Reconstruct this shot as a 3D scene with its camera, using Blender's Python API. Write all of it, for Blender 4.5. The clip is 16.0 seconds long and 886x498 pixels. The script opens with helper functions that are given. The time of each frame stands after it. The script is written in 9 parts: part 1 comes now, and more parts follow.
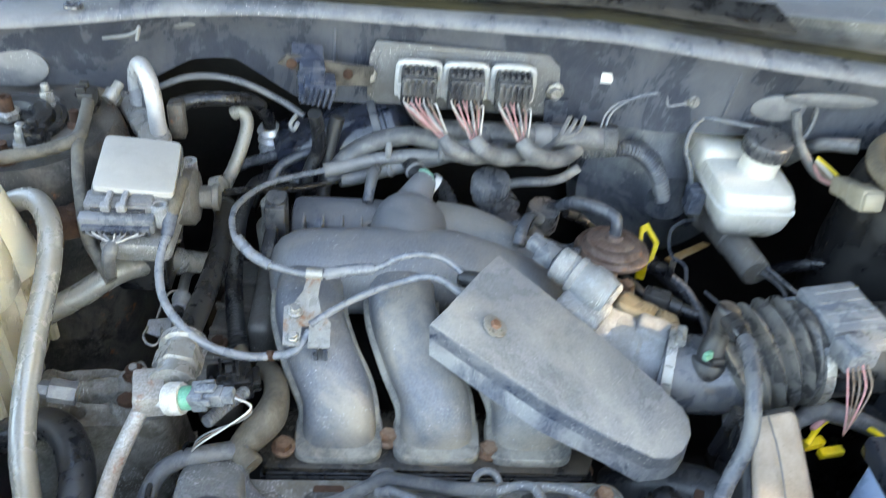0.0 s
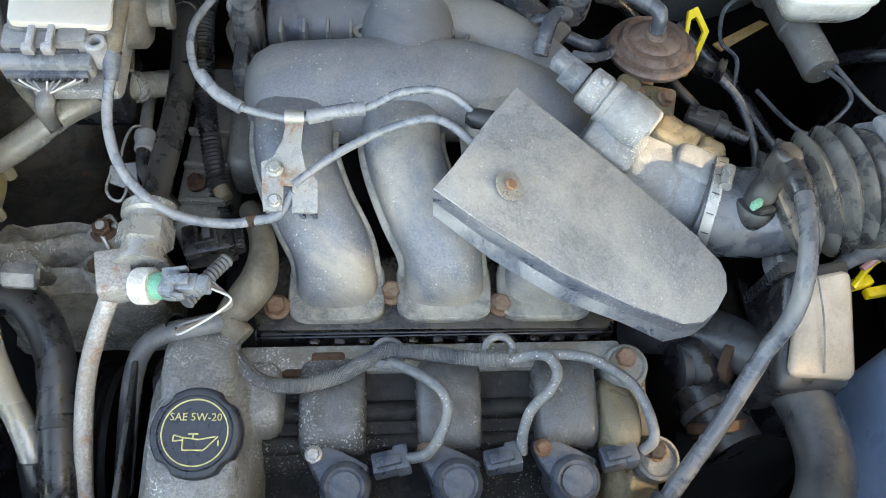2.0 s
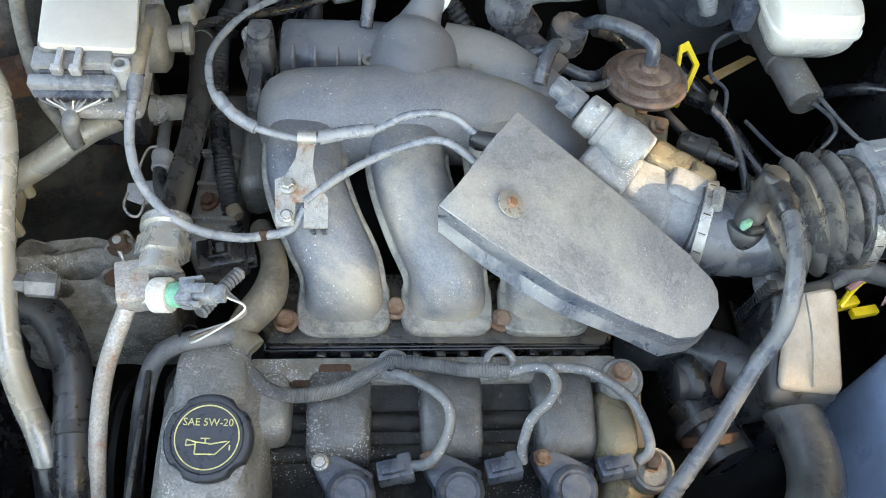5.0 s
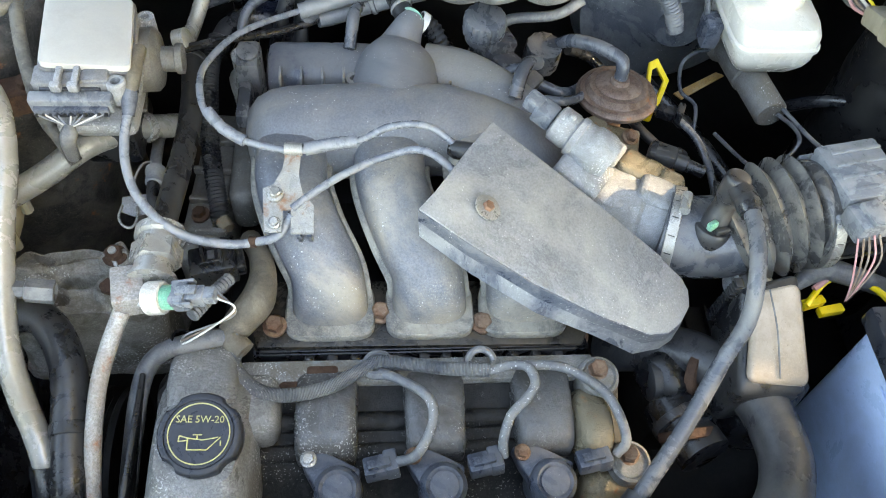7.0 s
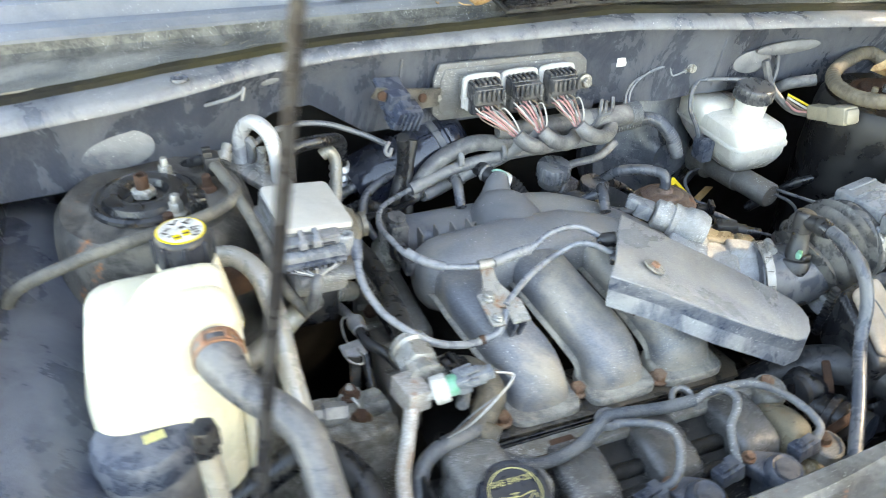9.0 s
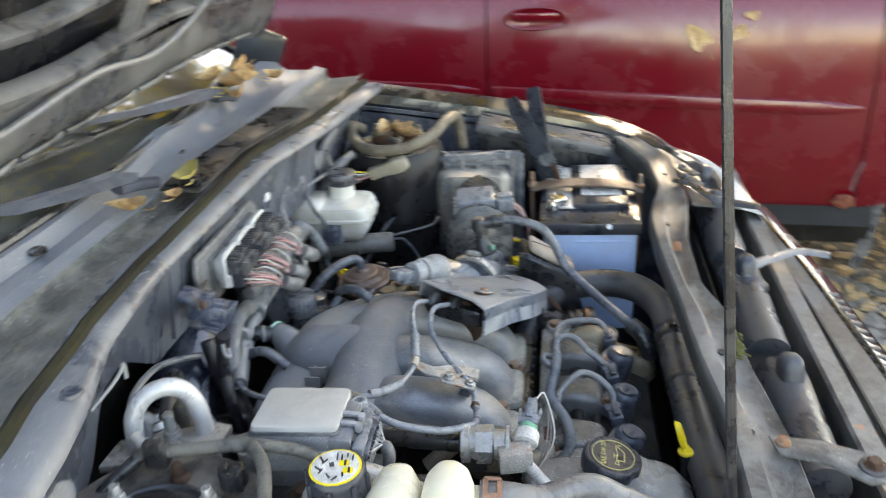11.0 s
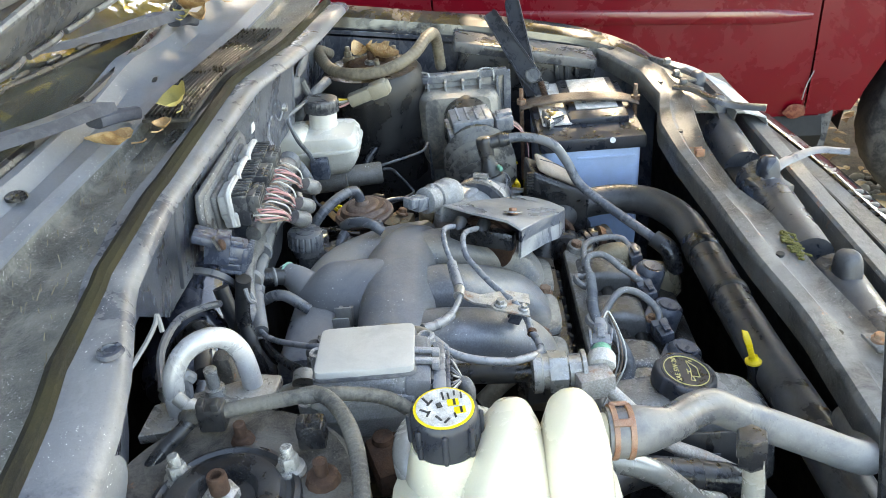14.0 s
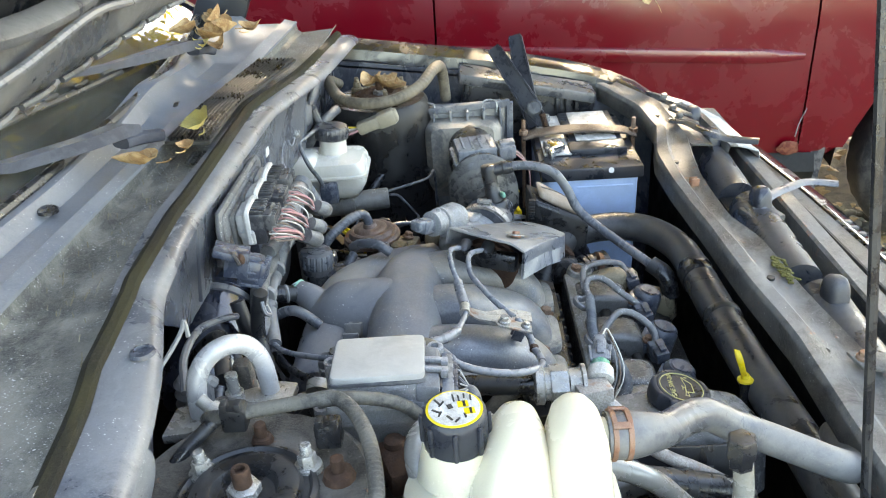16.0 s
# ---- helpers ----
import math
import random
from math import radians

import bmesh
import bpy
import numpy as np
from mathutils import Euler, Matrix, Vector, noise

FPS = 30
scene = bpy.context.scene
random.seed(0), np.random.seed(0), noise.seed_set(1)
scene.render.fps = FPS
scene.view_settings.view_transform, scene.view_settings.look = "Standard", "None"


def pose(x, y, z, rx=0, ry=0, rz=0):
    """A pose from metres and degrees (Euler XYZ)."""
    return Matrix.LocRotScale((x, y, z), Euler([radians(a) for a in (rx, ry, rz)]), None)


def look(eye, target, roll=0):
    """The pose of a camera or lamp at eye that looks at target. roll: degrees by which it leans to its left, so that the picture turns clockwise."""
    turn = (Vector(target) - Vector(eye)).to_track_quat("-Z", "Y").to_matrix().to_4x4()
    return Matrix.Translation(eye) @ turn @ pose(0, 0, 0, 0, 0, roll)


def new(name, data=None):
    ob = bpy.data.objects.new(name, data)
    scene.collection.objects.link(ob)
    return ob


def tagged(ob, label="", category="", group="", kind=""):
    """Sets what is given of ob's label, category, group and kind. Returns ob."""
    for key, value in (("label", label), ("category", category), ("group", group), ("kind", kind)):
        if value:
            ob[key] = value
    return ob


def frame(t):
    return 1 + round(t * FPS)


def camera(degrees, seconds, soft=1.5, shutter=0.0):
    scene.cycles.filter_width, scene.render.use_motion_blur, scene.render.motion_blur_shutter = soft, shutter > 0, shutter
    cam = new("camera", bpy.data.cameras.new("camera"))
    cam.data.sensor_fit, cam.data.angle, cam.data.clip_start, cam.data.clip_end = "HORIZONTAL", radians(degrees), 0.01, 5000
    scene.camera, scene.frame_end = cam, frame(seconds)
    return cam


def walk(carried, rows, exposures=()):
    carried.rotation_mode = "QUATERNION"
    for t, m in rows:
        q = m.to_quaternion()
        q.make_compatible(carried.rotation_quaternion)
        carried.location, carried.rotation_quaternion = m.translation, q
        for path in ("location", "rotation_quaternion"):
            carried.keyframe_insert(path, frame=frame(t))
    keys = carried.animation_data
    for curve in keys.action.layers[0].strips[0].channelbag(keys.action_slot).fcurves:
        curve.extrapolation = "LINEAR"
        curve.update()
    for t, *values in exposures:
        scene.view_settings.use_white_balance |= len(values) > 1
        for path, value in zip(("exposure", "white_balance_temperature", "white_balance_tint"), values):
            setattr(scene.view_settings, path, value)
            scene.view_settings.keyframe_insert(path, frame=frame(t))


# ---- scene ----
cam = camera(57.4, 16.0, 0.9, 0.5)
PATH = [
    (0, (-0.054, -0.369, 1.521), (0.123, 1.185, 0.274), 6.1),
    (0.5, (-0.047, -0.28, 1.523), (0.076, 1.051, 0.035), 4.3),
    (1, (-0.031, -0.201, 1.517), (0.1, 0.901, -0.147), 5.3),
    (1.5, (-0.028, -0.175, 1.527), (0.108, 0.828, -0.199), 5.7),
    (2, (-0.035, -0.185, 1.53), (0.106, 0.787, -0.212), 6.6),
    (2.5, (-0.041, -0.193, 1.537), (0.105, 0.799, -0.194), 7.1),
    (3, (-0.047, -0.199, 1.542), (0.109, 0.816, -0.174), 7.3),
    (3.5, (-0.047, -0.207, 1.543), (0.111, 0.822, -0.165), 7.3),
    (6, (-0.044, -0.233, 1.547), (0.117, 0.848, -0.128), 7.3),
    (6.5, (-0.036, -0.248, 1.553), (0.134, 0.851, -0.11), 7.1),
    (7, (-0.038, -0.261, 1.557), (0.136, 0.871, -0.082), 6.5),
    (7.5, (-0.052, -0.272, 1.553), (0.161, 0.942, -0.022), 6.8),
    (8, (-0.118, -0.333, 1.536), (0.197, 1.111, 0.188), 4.4),
    (8.5, (-0.255, -0.424, 1.524), (0.229, 1.099, 0.321), 1.8),
    (8.7, (-0.318, -0.428, 1.519), (0.202, 1.114, 0.356), 1.5),
    (10.8, (-0.938, -0.001, 1.553), (0.797, 0.489, 0.687), -3.2),
    (11, (-0.926, 0.06, 1.563), (0.846, 0.343, 0.68), -4.0),
    (11.5, (-0.904, 0.182, 1.54), (0.874, 0.235, 0.626), -5.9),
    (12, (-0.898, 0.208, 1.517), (0.87, 0.239, 0.581), -5.7),
    (12.5, (-0.871, 0.201, 1.504), (0.874, 0.286, 0.531), -6.2),
    (13, (-0.862, 0.203, 1.499), (0.867, 0.292, 0.497), -6.0),
    (13.5, (-0.86, 0.212, 1.499), (0.862, 0.297, 0.487), -5.6),
    (14, (-0.863, 0.215, 1.501), (0.858, 0.296, 0.486), -5.2),
    (14.5, (-0.866, 0.22, 1.5), (0.854, 0.294, 0.482), -4.8),
    (15, (-0.873, 0.22, 1.503), (0.85, 0.289, 0.489), -4.7),
    (15.5, (-0.886, 0.217, 1.506), (0.848, 0.284, 0.511), -4.7),
    (16, (-0.911, 0.227, 1.51), (0.851, 0.294, 0.566), -4.1),
]
walk(cam, [(t, look(eye, target, roll)) for t, eye, target, roll in PATH], [(0.0, 3.52, 8300, 9), (1.0, 3.54, 9000, 10), (3.5, 3.66, 9500, 10), (7.5, 3.74, 9400, 10), (8.5, 3.85, 9300, 10), (11.0, 3.24, 9100, 14), (11.5, 3.55, 8950, 13), (13.0, 3.53, 8850, 11), (16.0, 3.52, 8850, 11)])

# ---- light ----
SUN_ELEV, SUN_ROT = radians(36), radians(108)
world = bpy.data.worlds.new("sky")
scene.world = world
world.use_nodes = True
wn = world.node_tree.nodes
sky = wn.new("ShaderNodeTexSky")
sky.sky_type = 'NISHITA'
sky.sun_disc = False
sky.sun_elevation, sky.sun_rotation = SUN_ELEV, SUN_ROT
sky.air_density, sky.dust_density = 1.0, 0.6
wn["Background"].inputs["Strength"].default_value = 0.15
world.node_tree.links.new(sky.outputs[0], wn["Background"].inputs["Color"])
sun_data = bpy.data.lights.new("sun", 'SUN')
sun_data.energy, sun_data.angle, sun_data.color = 2.7, radians(0.6), (1.0, 0.92, 0.79)
sun_to = Vector((math.sin(SUN_ROT) * math.cos(SUN_ELEV), math.cos(SUN_ROT) * math.cos(SUN_ELEV), math.sin(SUN_ELEV)))
sun = new("sun", sun_data)
sun.matrix_world = look(sun_to * 20, (0, 0, 0))


# ---- materials ----
def material(name, base, rough=0.6, metal=0.0, dust=(0.32, 0.30, 0.27), amount=0.3, scale=18.0, bump=0.25,
             spots=0.0, spot_colour=(0.62, 0.62, 0.60), rust=0.0, gloss_var=0.15, grain=0.55, coat=0.0, sss=0.0, stretch=(1, 1, 1), rust_colour=(0.23, 0.085, 0.03), marked=0.45):
    """A worn surface: base colour, a film of dust in clouds, fine grain, pale spots, rust blooms, relief."""
    m = bpy.data.materials.new(name)
    m.use_nodes = True
    n, l = m.node_tree.nodes, m.node_tree.links
    p = n["Principled BSDF"]
    co = n.new("ShaderNodeTexCoord")
    mp = n.new("ShaderNodeMapping")
    mp.inputs["Scale"].default_value = stretch
    l.new(co.outputs["Object"], mp.inputs["Vector"])

    def noise_tex(s, detail=6.0, rgh=0.6, dist=0.0):
        t = n.new("ShaderNodeTexNoise")
        t.inputs["Scale"].default_value, t.inputs["Detail"].default_value = s, detail
        t.inputs["Roughness"].default_value, t.inputs["Distortion"].default_value = rgh, dist
        l.new(mp.outputs[0], t.inputs["Vector"])
        return t.outputs["Fac"]

    def ramp(src, lo, hi):
        r = n.new("ShaderNodeMapRange")
        r.interpolation_type = 'SMOOTHSTEP'
        r.inputs["From Min"].default_value, r.inputs["From Max"].default_value = lo, hi
        l.new(src, r.inputs["Value"])
        return r.outputs["Result"]

    def mix(fac, a, b):
        x = n.new("ShaderNodeMix")
        x.data_type = 'RGBA'
        for s, v in ((x.inputs[0], fac), (x.inputs[6], a), (x.inputs[7], b)):
            if isinstance(v, (tuple, list)):
                s.default_value = (*v, 1)
            elif isinstance(v, float):
                s.default_value = v
            else:
                l.new(v, s)
        return x.outputs[2]

    def times(a, k):
        x = n.new("ShaderNodeMath")
        x.operation = 'MULTIPLY'
        l.new(a, x.inputs[0])
        x.inputs[1].default_value = k
        return x.outputs[0]

    def both(a, b):
        x = n.new("ShaderNodeMath")
        x.operation = 'MULTIPLY'
        l.new(a, x.inputs[0])
        l.new(b, x.inputs[1])
        return x.outputs[0]

    fine = noise_tex(max(480.0, scale * 26), 4.0, 0.8)
    cloud = ramp(noise_tex(scale, 8.0, 0.68, 0.4), 0.42, 0.60)
    dark = tuple(c * grain for c in base)
    col = mix(ramp(fine, 0.35, 0.65), dark, base)
    if grain < 0.9:
        pits = ramp(noise_tex(scale * 3.3, 10.0, 0.75), 0.56, 0.40)
        col = mix(times(pits, min(0.3, 0.7 * (1 - grain))), col, tuple(c * 0.35 for c in base))
    if amount:
        col = mix(times(cloud, amount), col, dust)
        col = mix(times(ramp(noise_tex(scale * 5, 5.0, 0.7), 0.48, 0.72), amount * 0.35), col, dust)
        if grain < 0.9:
            grains = both(ramp(noise_tex(900.0, 2.0, 0.6), 0.60, 0.68), ramp(noise_tex(scale * 2.2, 5.0, 0.7), 0.46, 0.62))
            col = mix(times(grains, min(0.55, 0.10 + 0.5 * amount)), col, tuple(min(0.7, c * 1.4) for c in dust))
            tide = noise_tex(scale * 1.7, 5.0, 0.62, 0.8)
            marks = both(ramp(tide, 0.50, 0.535), ramp(tide, 0.60, 0.535))
            col = mix(times(marks, marked * min(0.34, 0.55 * amount)), col, tuple(min(0.7, c * 1.2) for c in dust))
            soot = ramp(noise_tex(scale * 0.8, 7.0, 0.7, 1.2), 0.56, 0.70)
            col = mix(times(soot, marked * min(0.5, 0.8 * amount)), col, tuple(c * 0.6 for c in base))
            crumbs = ramp(noise_tex(620.0, 3.0, 0.6), 0.66, 0.70)
            col = mix(times(crumbs, min(0.8, 0.2 + 0.6 * amount)), col, tuple(c * 0.22 for c in base))
    if spots:
        sp = ramp(noise_tex(520.0, 2.0, 0.5), 0.70 - 0.1 * spots, 0.74 - 0.1 * spots)
        patch = ramp(noise_tex(17.0, 4.0), 0.46, 0.60)
        k = n.new("ShaderNodeMath")
        k.operation = 'MULTIPLY'
        l.new(sp, k.inputs[0])
        l.new(patch, k.inputs[1])
        col = mix(k.outputs[0], col, spot_colour)
    if rust:
        ru = ramp(noise_tex(26.0, 8.0, 0.7), 0.62 - 0.3 * rust, 0.72 - 0.3 * rust)
        col = mix(times(ru, 0.9), col, mix(fine, rust_colour, tuple(c * 2.0 for c in rust_colour)))
    l.new(col, p.inputs["Base Color"])
    rr = n.new("ShaderNodeMapRange")
    rr.inputs["To Min"].default_value, rr.inputs["To Max"].default_value = max(0.05, rough - gloss_var), min(1.0, rough + gloss_var)
    l.new(cloud, rr.inputs["Value"])
    l.new(rr.outputs["Result"], p.inputs["Roughness"])
    p.inputs["Metallic"].default_value = metal
    p.inputs["Specular IOR Level"].default_value = 0.5 if (coat or rough < 0.40 or metal > 0.3) else (0.42 if rough < 0.5 else 0.22)
    p.inputs["Coat Weight"].default_value = coat
    p.inputs["Coat Roughness"].default_value = 0.08
    if sss:
        p.inputs["Subsurface Weight"].default_value = sss
        p.inputs["Subsurface Radius"].default_value = (0.02, 0.016, 0.01)
    if bump:
        b = n.new("ShaderNodeBump")
        b.inputs["Strength"].default_value, b.inputs["Distance"].default_value = bump, 0.0015
        l.new(fine, b.inputs["Height"])
        b2 = n.new("ShaderNodeBump")
        b2.inputs["Strength"].default_value, b2.inputs["Distance"].default_value = min(1.0, bump), 0.002
        l.new(noise_tex(scale * 5.0, 6.0, 0.6), b2.inputs["Height"])
        l.new(b.outputs[0], b2.inputs["Normal"])
        l.new(b2.outputs[0], p.inputs["Normal"])
    return m


DUST = (0.30, 0.285, 0.26)
M = {}
M["manifold"] = material("manifold_plastic", (0.160, 0.172, 0.196), 0.46, amount=0.42, dust=(0.33, 0.295, 0.235), scale=3.6, grain=0.7, bump=0.08, spots=0.1, marked=0.15, gloss_var=0.06)
M["shield"] = material("shield_plastic", (0.245, 0.252, 0.265), 0.42, amount=0.45, dust=(0.43, 0.405, 0.36), scale=6, spots=0.2, grain=0.62, bump=0.14, marked=0.35)
M["plastic"] = material("black_plastic", (0.012, 0.013, 0.016), 0.36, amount=0.14, dust=(0.12, 0.119, 0.117), scale=25, bump=0.12, marked=0.2)
M["plastic_dusty"] = material("dusty_black_plastic", (0.034, 0.037, 0.045), 0.36, amount=0.3, dust=(0.23, 0.225, 0.215), scale=18, bump=0.1, grain=0.85)
M["rubber"] = material("black_rubber", (0.013, 0.014, 0.017), 0.33, amount=0.18, dust=(0.12, 0.122, 0.125), scale=18, bump=0.08, marked=0.2)
M["rubber_grey"] = material("grey_dusty_rubber", (0.066, 0.074, 0.090), 0.34, amount=0.3, dust=(0.23, 0.227, 0.22), scale=26, bump=0.06, grain=0.78, marked=0.2)
M["hose_pale"] = material("pale_dusty_hose", (0.14, 0.146, 0.157), 0.42, amount=0.35, dust=(0.30, 0.29, 0.27), scale=18, grain=0.88, bump=0.08)
M["cable"] = material("grey_cable", (0.150, 0.165, 0.190), 0.36, amount=0.25, dust=(0.36, 0.355, 0.35), scale=60, grain=0.85, bump=0.06)
M["cast"] = material("cast_aluminium", (0.19, 0.185, 0.175), 0.6, 0.35, amount=0.55, dust=(0.16, 0.142, 0.115), scale=30, spots=0.5, bump=0.5)
M["valve_cover"] = material("stained_grey_cover", (0.125, 0.126, 0.128), 0.36, 0.1, amount=0.7, dust=(0.040, 0.037, 0.032), scale=18, spots=1.1, spot_colour=(0.46, 0.46, 0.44), bump=0.35, grain=0.7)
M["steel"] = material("zinc_steel", (0.46, 0.455, 0.44), 0.36, 0.5, amount=0.45, dust=(0.26, 0.24, 0.20), scale=45)
M["tube"] = material("aluminium_tube", (0.52, 0.53, 0.55), 0.38, 0.3, amount=0.35, grain=0.85, dust=(0.36, 0.345, 0.32), scale=25)
M["tube_dirty"] = material("dirty_aluminium_tube", (0.31, 0.3, 0.27), 0.4, 0.2, amount=0.5, grain=0.85, dust=(0.21, 0.19, 0.155), scale=22, bump=0.12)
M["tube_mid"] = material("dull_aluminium_tube", (0.31, 0.305, 0.285), 0.35, 0.3, amount=0.4, grain=0.88, dust=(0.20, 0.185, 0.155), scale=20, bump=0.08)
M["tube_rusty"] = material("rusty_steel_tube", (0.46, 0.44, 0.42), 0.5, 0.3, amount=0.4, dust=(0.30, 0.24, 0.20), rust=0.30, rust_colour=(0.20, 0.10, 0.065), bump=0.5)
M["rust"] = material("rusty_steel", (0.075, 0.042, 0.030), 0.75, 0.2, amount=0.35, dust=(0.17, 0.10, 0.068), scale=60, bump=0.6)
M["rust_bolt"] = material("rusty_bolt", (0.25, 0.135, 0.085), 0.6, 0.2, amount=0.5, dust=(0.36, 0.27, 0.20), scale=90, bump=0.6, rust=0.15)
M["egr"] = material("brown_rusted_cap", (0.165, 0.105, 0.082), 0.48, 0.25, amount=0.6, dust=(0.30, 0.225, 0.185), scale=26, rust=0.18)
M["module"] = material("silver_lid", (0.4, 0.388, 0.355), 0.48, 0.0, amount=0.3, grain=0.93, dust=(0.33, 0.315, 0.29), scale=25, bump=0.1)
M["module_body"] = material("grey_cast_box", (0.36, 0.37, 0.39), 0.55, 0.25, amount=0.5, scale=30, spots=0.7)
M["connector"] = material("grey_connector", (0.135, 0.15, 0.172), 0.38, amount=0.3, dust=(0.34, 0.335, 0.33), scale=40, bump=0.12, grain=0.85)
M["connector_blue"] = material("dark_blue_grey_connector", (0.050, 0.062, 0.090), 0.40, amount=0.35, dust=(0.22, 0.23, 0.25), scale=40, bump=0.15)
M["cream"] = material("yellowed_tank", (0.60, 0.555, 0.43), 0.36, amount=0.25, dust=(0.54, 0.45, 0.29), scale=7, bump=0.03, sss=0.3, grain=0.96)
M["white_plastic"] = material("white_tank", (0.56, 0.545, 0.50), 0.38, amount=0.4, dust=(0.36, 0.325, 0.27), scale=10, bump=0.05, sss=0.2, grain=0.93)
M["ecu"] = material("pale_grey_plate", (0.20, 0.205, 0.21), 0.5, 0.1, amount=0.55, dust=(0.11, 0.105, 0.095), scale=25, spots=0.5)
M["ecu_white"] = material("white_collar", (0.46, 0.465, 0.46), 0.5, amount=0.4, dust=(0.24, 0.235, 0.22), scale=40, grain=0.9)
M["yellow"] = material("yellow_plastic", (0.80, 0.58, 0.02), 0.4, amount=0.2, dust=(0.55, 0.40, 0.06), scale=60, bump=0.1, grain=0.85)
M["green"] = material("green_plastic", (0.13, 0.40, 0.28), 0.4, amount=0.35, dust=(0.30, 0.42, 0.36), scale=40, bump=0.1)
M["white"] = material("white_print", (0.74, 0.74, 0.72), 0.5, amount=0.12, grain=0.93, scale=40, bump=0.05)
M["print_yellow"] = material("yellow_print", (0.62, 0.57, 0.24), 0.6, amount=0.2, scale=60, bump=0.05)
M["print_black"] = material("black_print", (0.03, 0.03, 0.03), 0.6, amount=0.1, scale=60, bump=0.05)
M["battery_blue"] = material("pale_blue_case", (0.40, 0.54, 0.78), 0.42, amount=0.22, grain=0.93, scale=12, bump=0.06, dust=(0.3, 0.33, 0.4))
M["body_inner"] = material("dusty_black_bodywork", (0.044, 0.052, 0.072), 0.32, amount=0.4, dust=(0.165, 0.175, 0.195), scale=9, coat=0.2, bump=0.3, grain=0.8, stretch=(1, 1, 0.6))
M["body_flange"] = material("dusty_grey_bodywork", (0.090, 0.100, 0.120), 0.40, amount=0.45, dust=(0.25, 0.253, 0.258), scale=9, coat=0.08, bump=0.14, grain=0.72, marked=0.5, spots=0.15)
M["fender"] = material("black_car_paint", (0.012, 0.014, 0.019), 0.25, amount=0.06, grain=0.92, dust=(0.08, 0.082, 0.085), scale=8, coat=0.25, bump=0.03)
M["cowl"] = material("grey_cowl_plastic", (0.135, 0.150, 0.178), 0.40, amount=0.25, dust=(0.27, 0.27, 0.27), scale=7, spots=0.12, bump=0.06, grain=0.82, marked=0.15, gloss_var=0.06)
M["tray"] = material("dirty_cowl_tray", (0.105, 0.105, 0.098), 0.5, amount=0.55, dust=(0.26, 0.248, 0.215), scale=16, spots=0.5, bump=0.5)
M["seal"] = material("mossy_foam_strip", (0.010, 0.0095, 0.007), 0.8, amount=0.45, dust=(0.050, 0.045, 0.022), scale=14, bump=0.6, stretch=(0.4, 1, 1))
M["bellows"] = material("black_bellows_rubber", (0.050, 0.051, 0.054), 0.36, amount=0.45, dust=(0.25, 0.236, 0.21), scale=30, bump=0.08, grain=0.8, marked=0.1)
M["hose_black"] = material("smooth_black_hose", (0.012, 0.012, 0.013), 0.36, amount=0.25, dust=(0.06, 0.058, 0.054), scale=30, bump=0.05, grain=0.8)
M["hose_coolant"] = material("dusty_coolant_hose", (0.085, 0.089, 0.098), 0.42, amount=0.5, dust=(0.215, 0.208, 0.195), scale=16, grain=0.75, bump=0.1, marked=0.5)
M["connector_navy"] = material("navy_connector", (0.034, 0.045, 0.074), 0.34, amount=0.3, dust=(0.15, 0.165, 0.195), scale=34, bump=0.1, grain=0.85, marked=0.3)
M["coil"] = material("blue_grey_coil", (0.046, 0.056, 0.078), 0.42, amount=0.35, dust=(0.17, 0.18, 0.195), scale=38, bump=0.12, grain=0.78, spots=0.2)
M["ledge"] = material("stained_pale_ledge", (0.31, 0.31, 0.30), 0.5, 0.1, amount=0.55, dust=(0.12, 0.092, 0.055), scale=30, spots=0.9, bump=0.5)
M["tape_tan"] = material("tan_loom_tape", (0.125, 0.108, 0.084), 0.55, amount=0.5, dust=(0.24, 0.205, 0.155), scale=26, bump=0.35, grain=0.75)
M["runner"] = material("dusted_runner", (0.165, 0.177, 0.200), 0.38, amount=0.7, dust=(0.40, 0.345, 0.265), scale=4.6, grain=0.62, bump=0.12, spots=0.2, marked=0.2, gloss_var=0.08)
M["loom_pale"] = material("pale_speckled_loom", (0.105, 0.114, 0.128), 0.45, amount=0.45, dust=(0.27, 0.262, 0.245), scale=30, spots=0.5, grain=0.7, bump=0.15)
M["hose_matte"] = material("matt_dusty_hose", (0.030, 0.032, 0.037), 0.42, amount=0.4, dust=(0.105, 0.103, 0.098), scale=14, bump=0.1, grain=0.75)
M["support"] = material("dusty_radiator_support", (0.066, 0.066, 0.064), 0.45, amount=0.65, dust=(0.20, 0.195, 0.182), scale=14, spots=0.15, rust=0.06, bump=0.4)
# Near black that stands for deep shade below and behind the parts.
M["dark"] = material("deep_shade_black", (0.010, 0.010, 0.010), 0.7, amount=0.35, dust=(0.03, 0.028, 0.024), scale=8)
M["tower"] = material("sooty_tower_steel", (0.048, 0.046, 0.044), 0.48, amount=0.65, dust=(0.165, 0.152, 0.134), scale=22, spots=0.5, spot_colour=(0.22, 0.21, 0.19), rust=0.10, bump=0.6)
M["red"] = material("red_car_paint", (0.125, 0.002, 0.007), 0.26, amount=0.06, grain=0.93, dust=(0.17, 0.025, 0.03), scale=5, coat=0.28, bump=0.02, gloss_var=0.08)
M["tyre"] = material("tyre_rubber", (0.022, 0.022, 0.023), 0.75, amount=0.4, dust=(0.12, 0.11, 0.10), scale=20)
M["wheel"] = material("dull_wheel", (0.35, 0.35, 0.35), 0.45, 0.6, amount=0.4, scale=10)
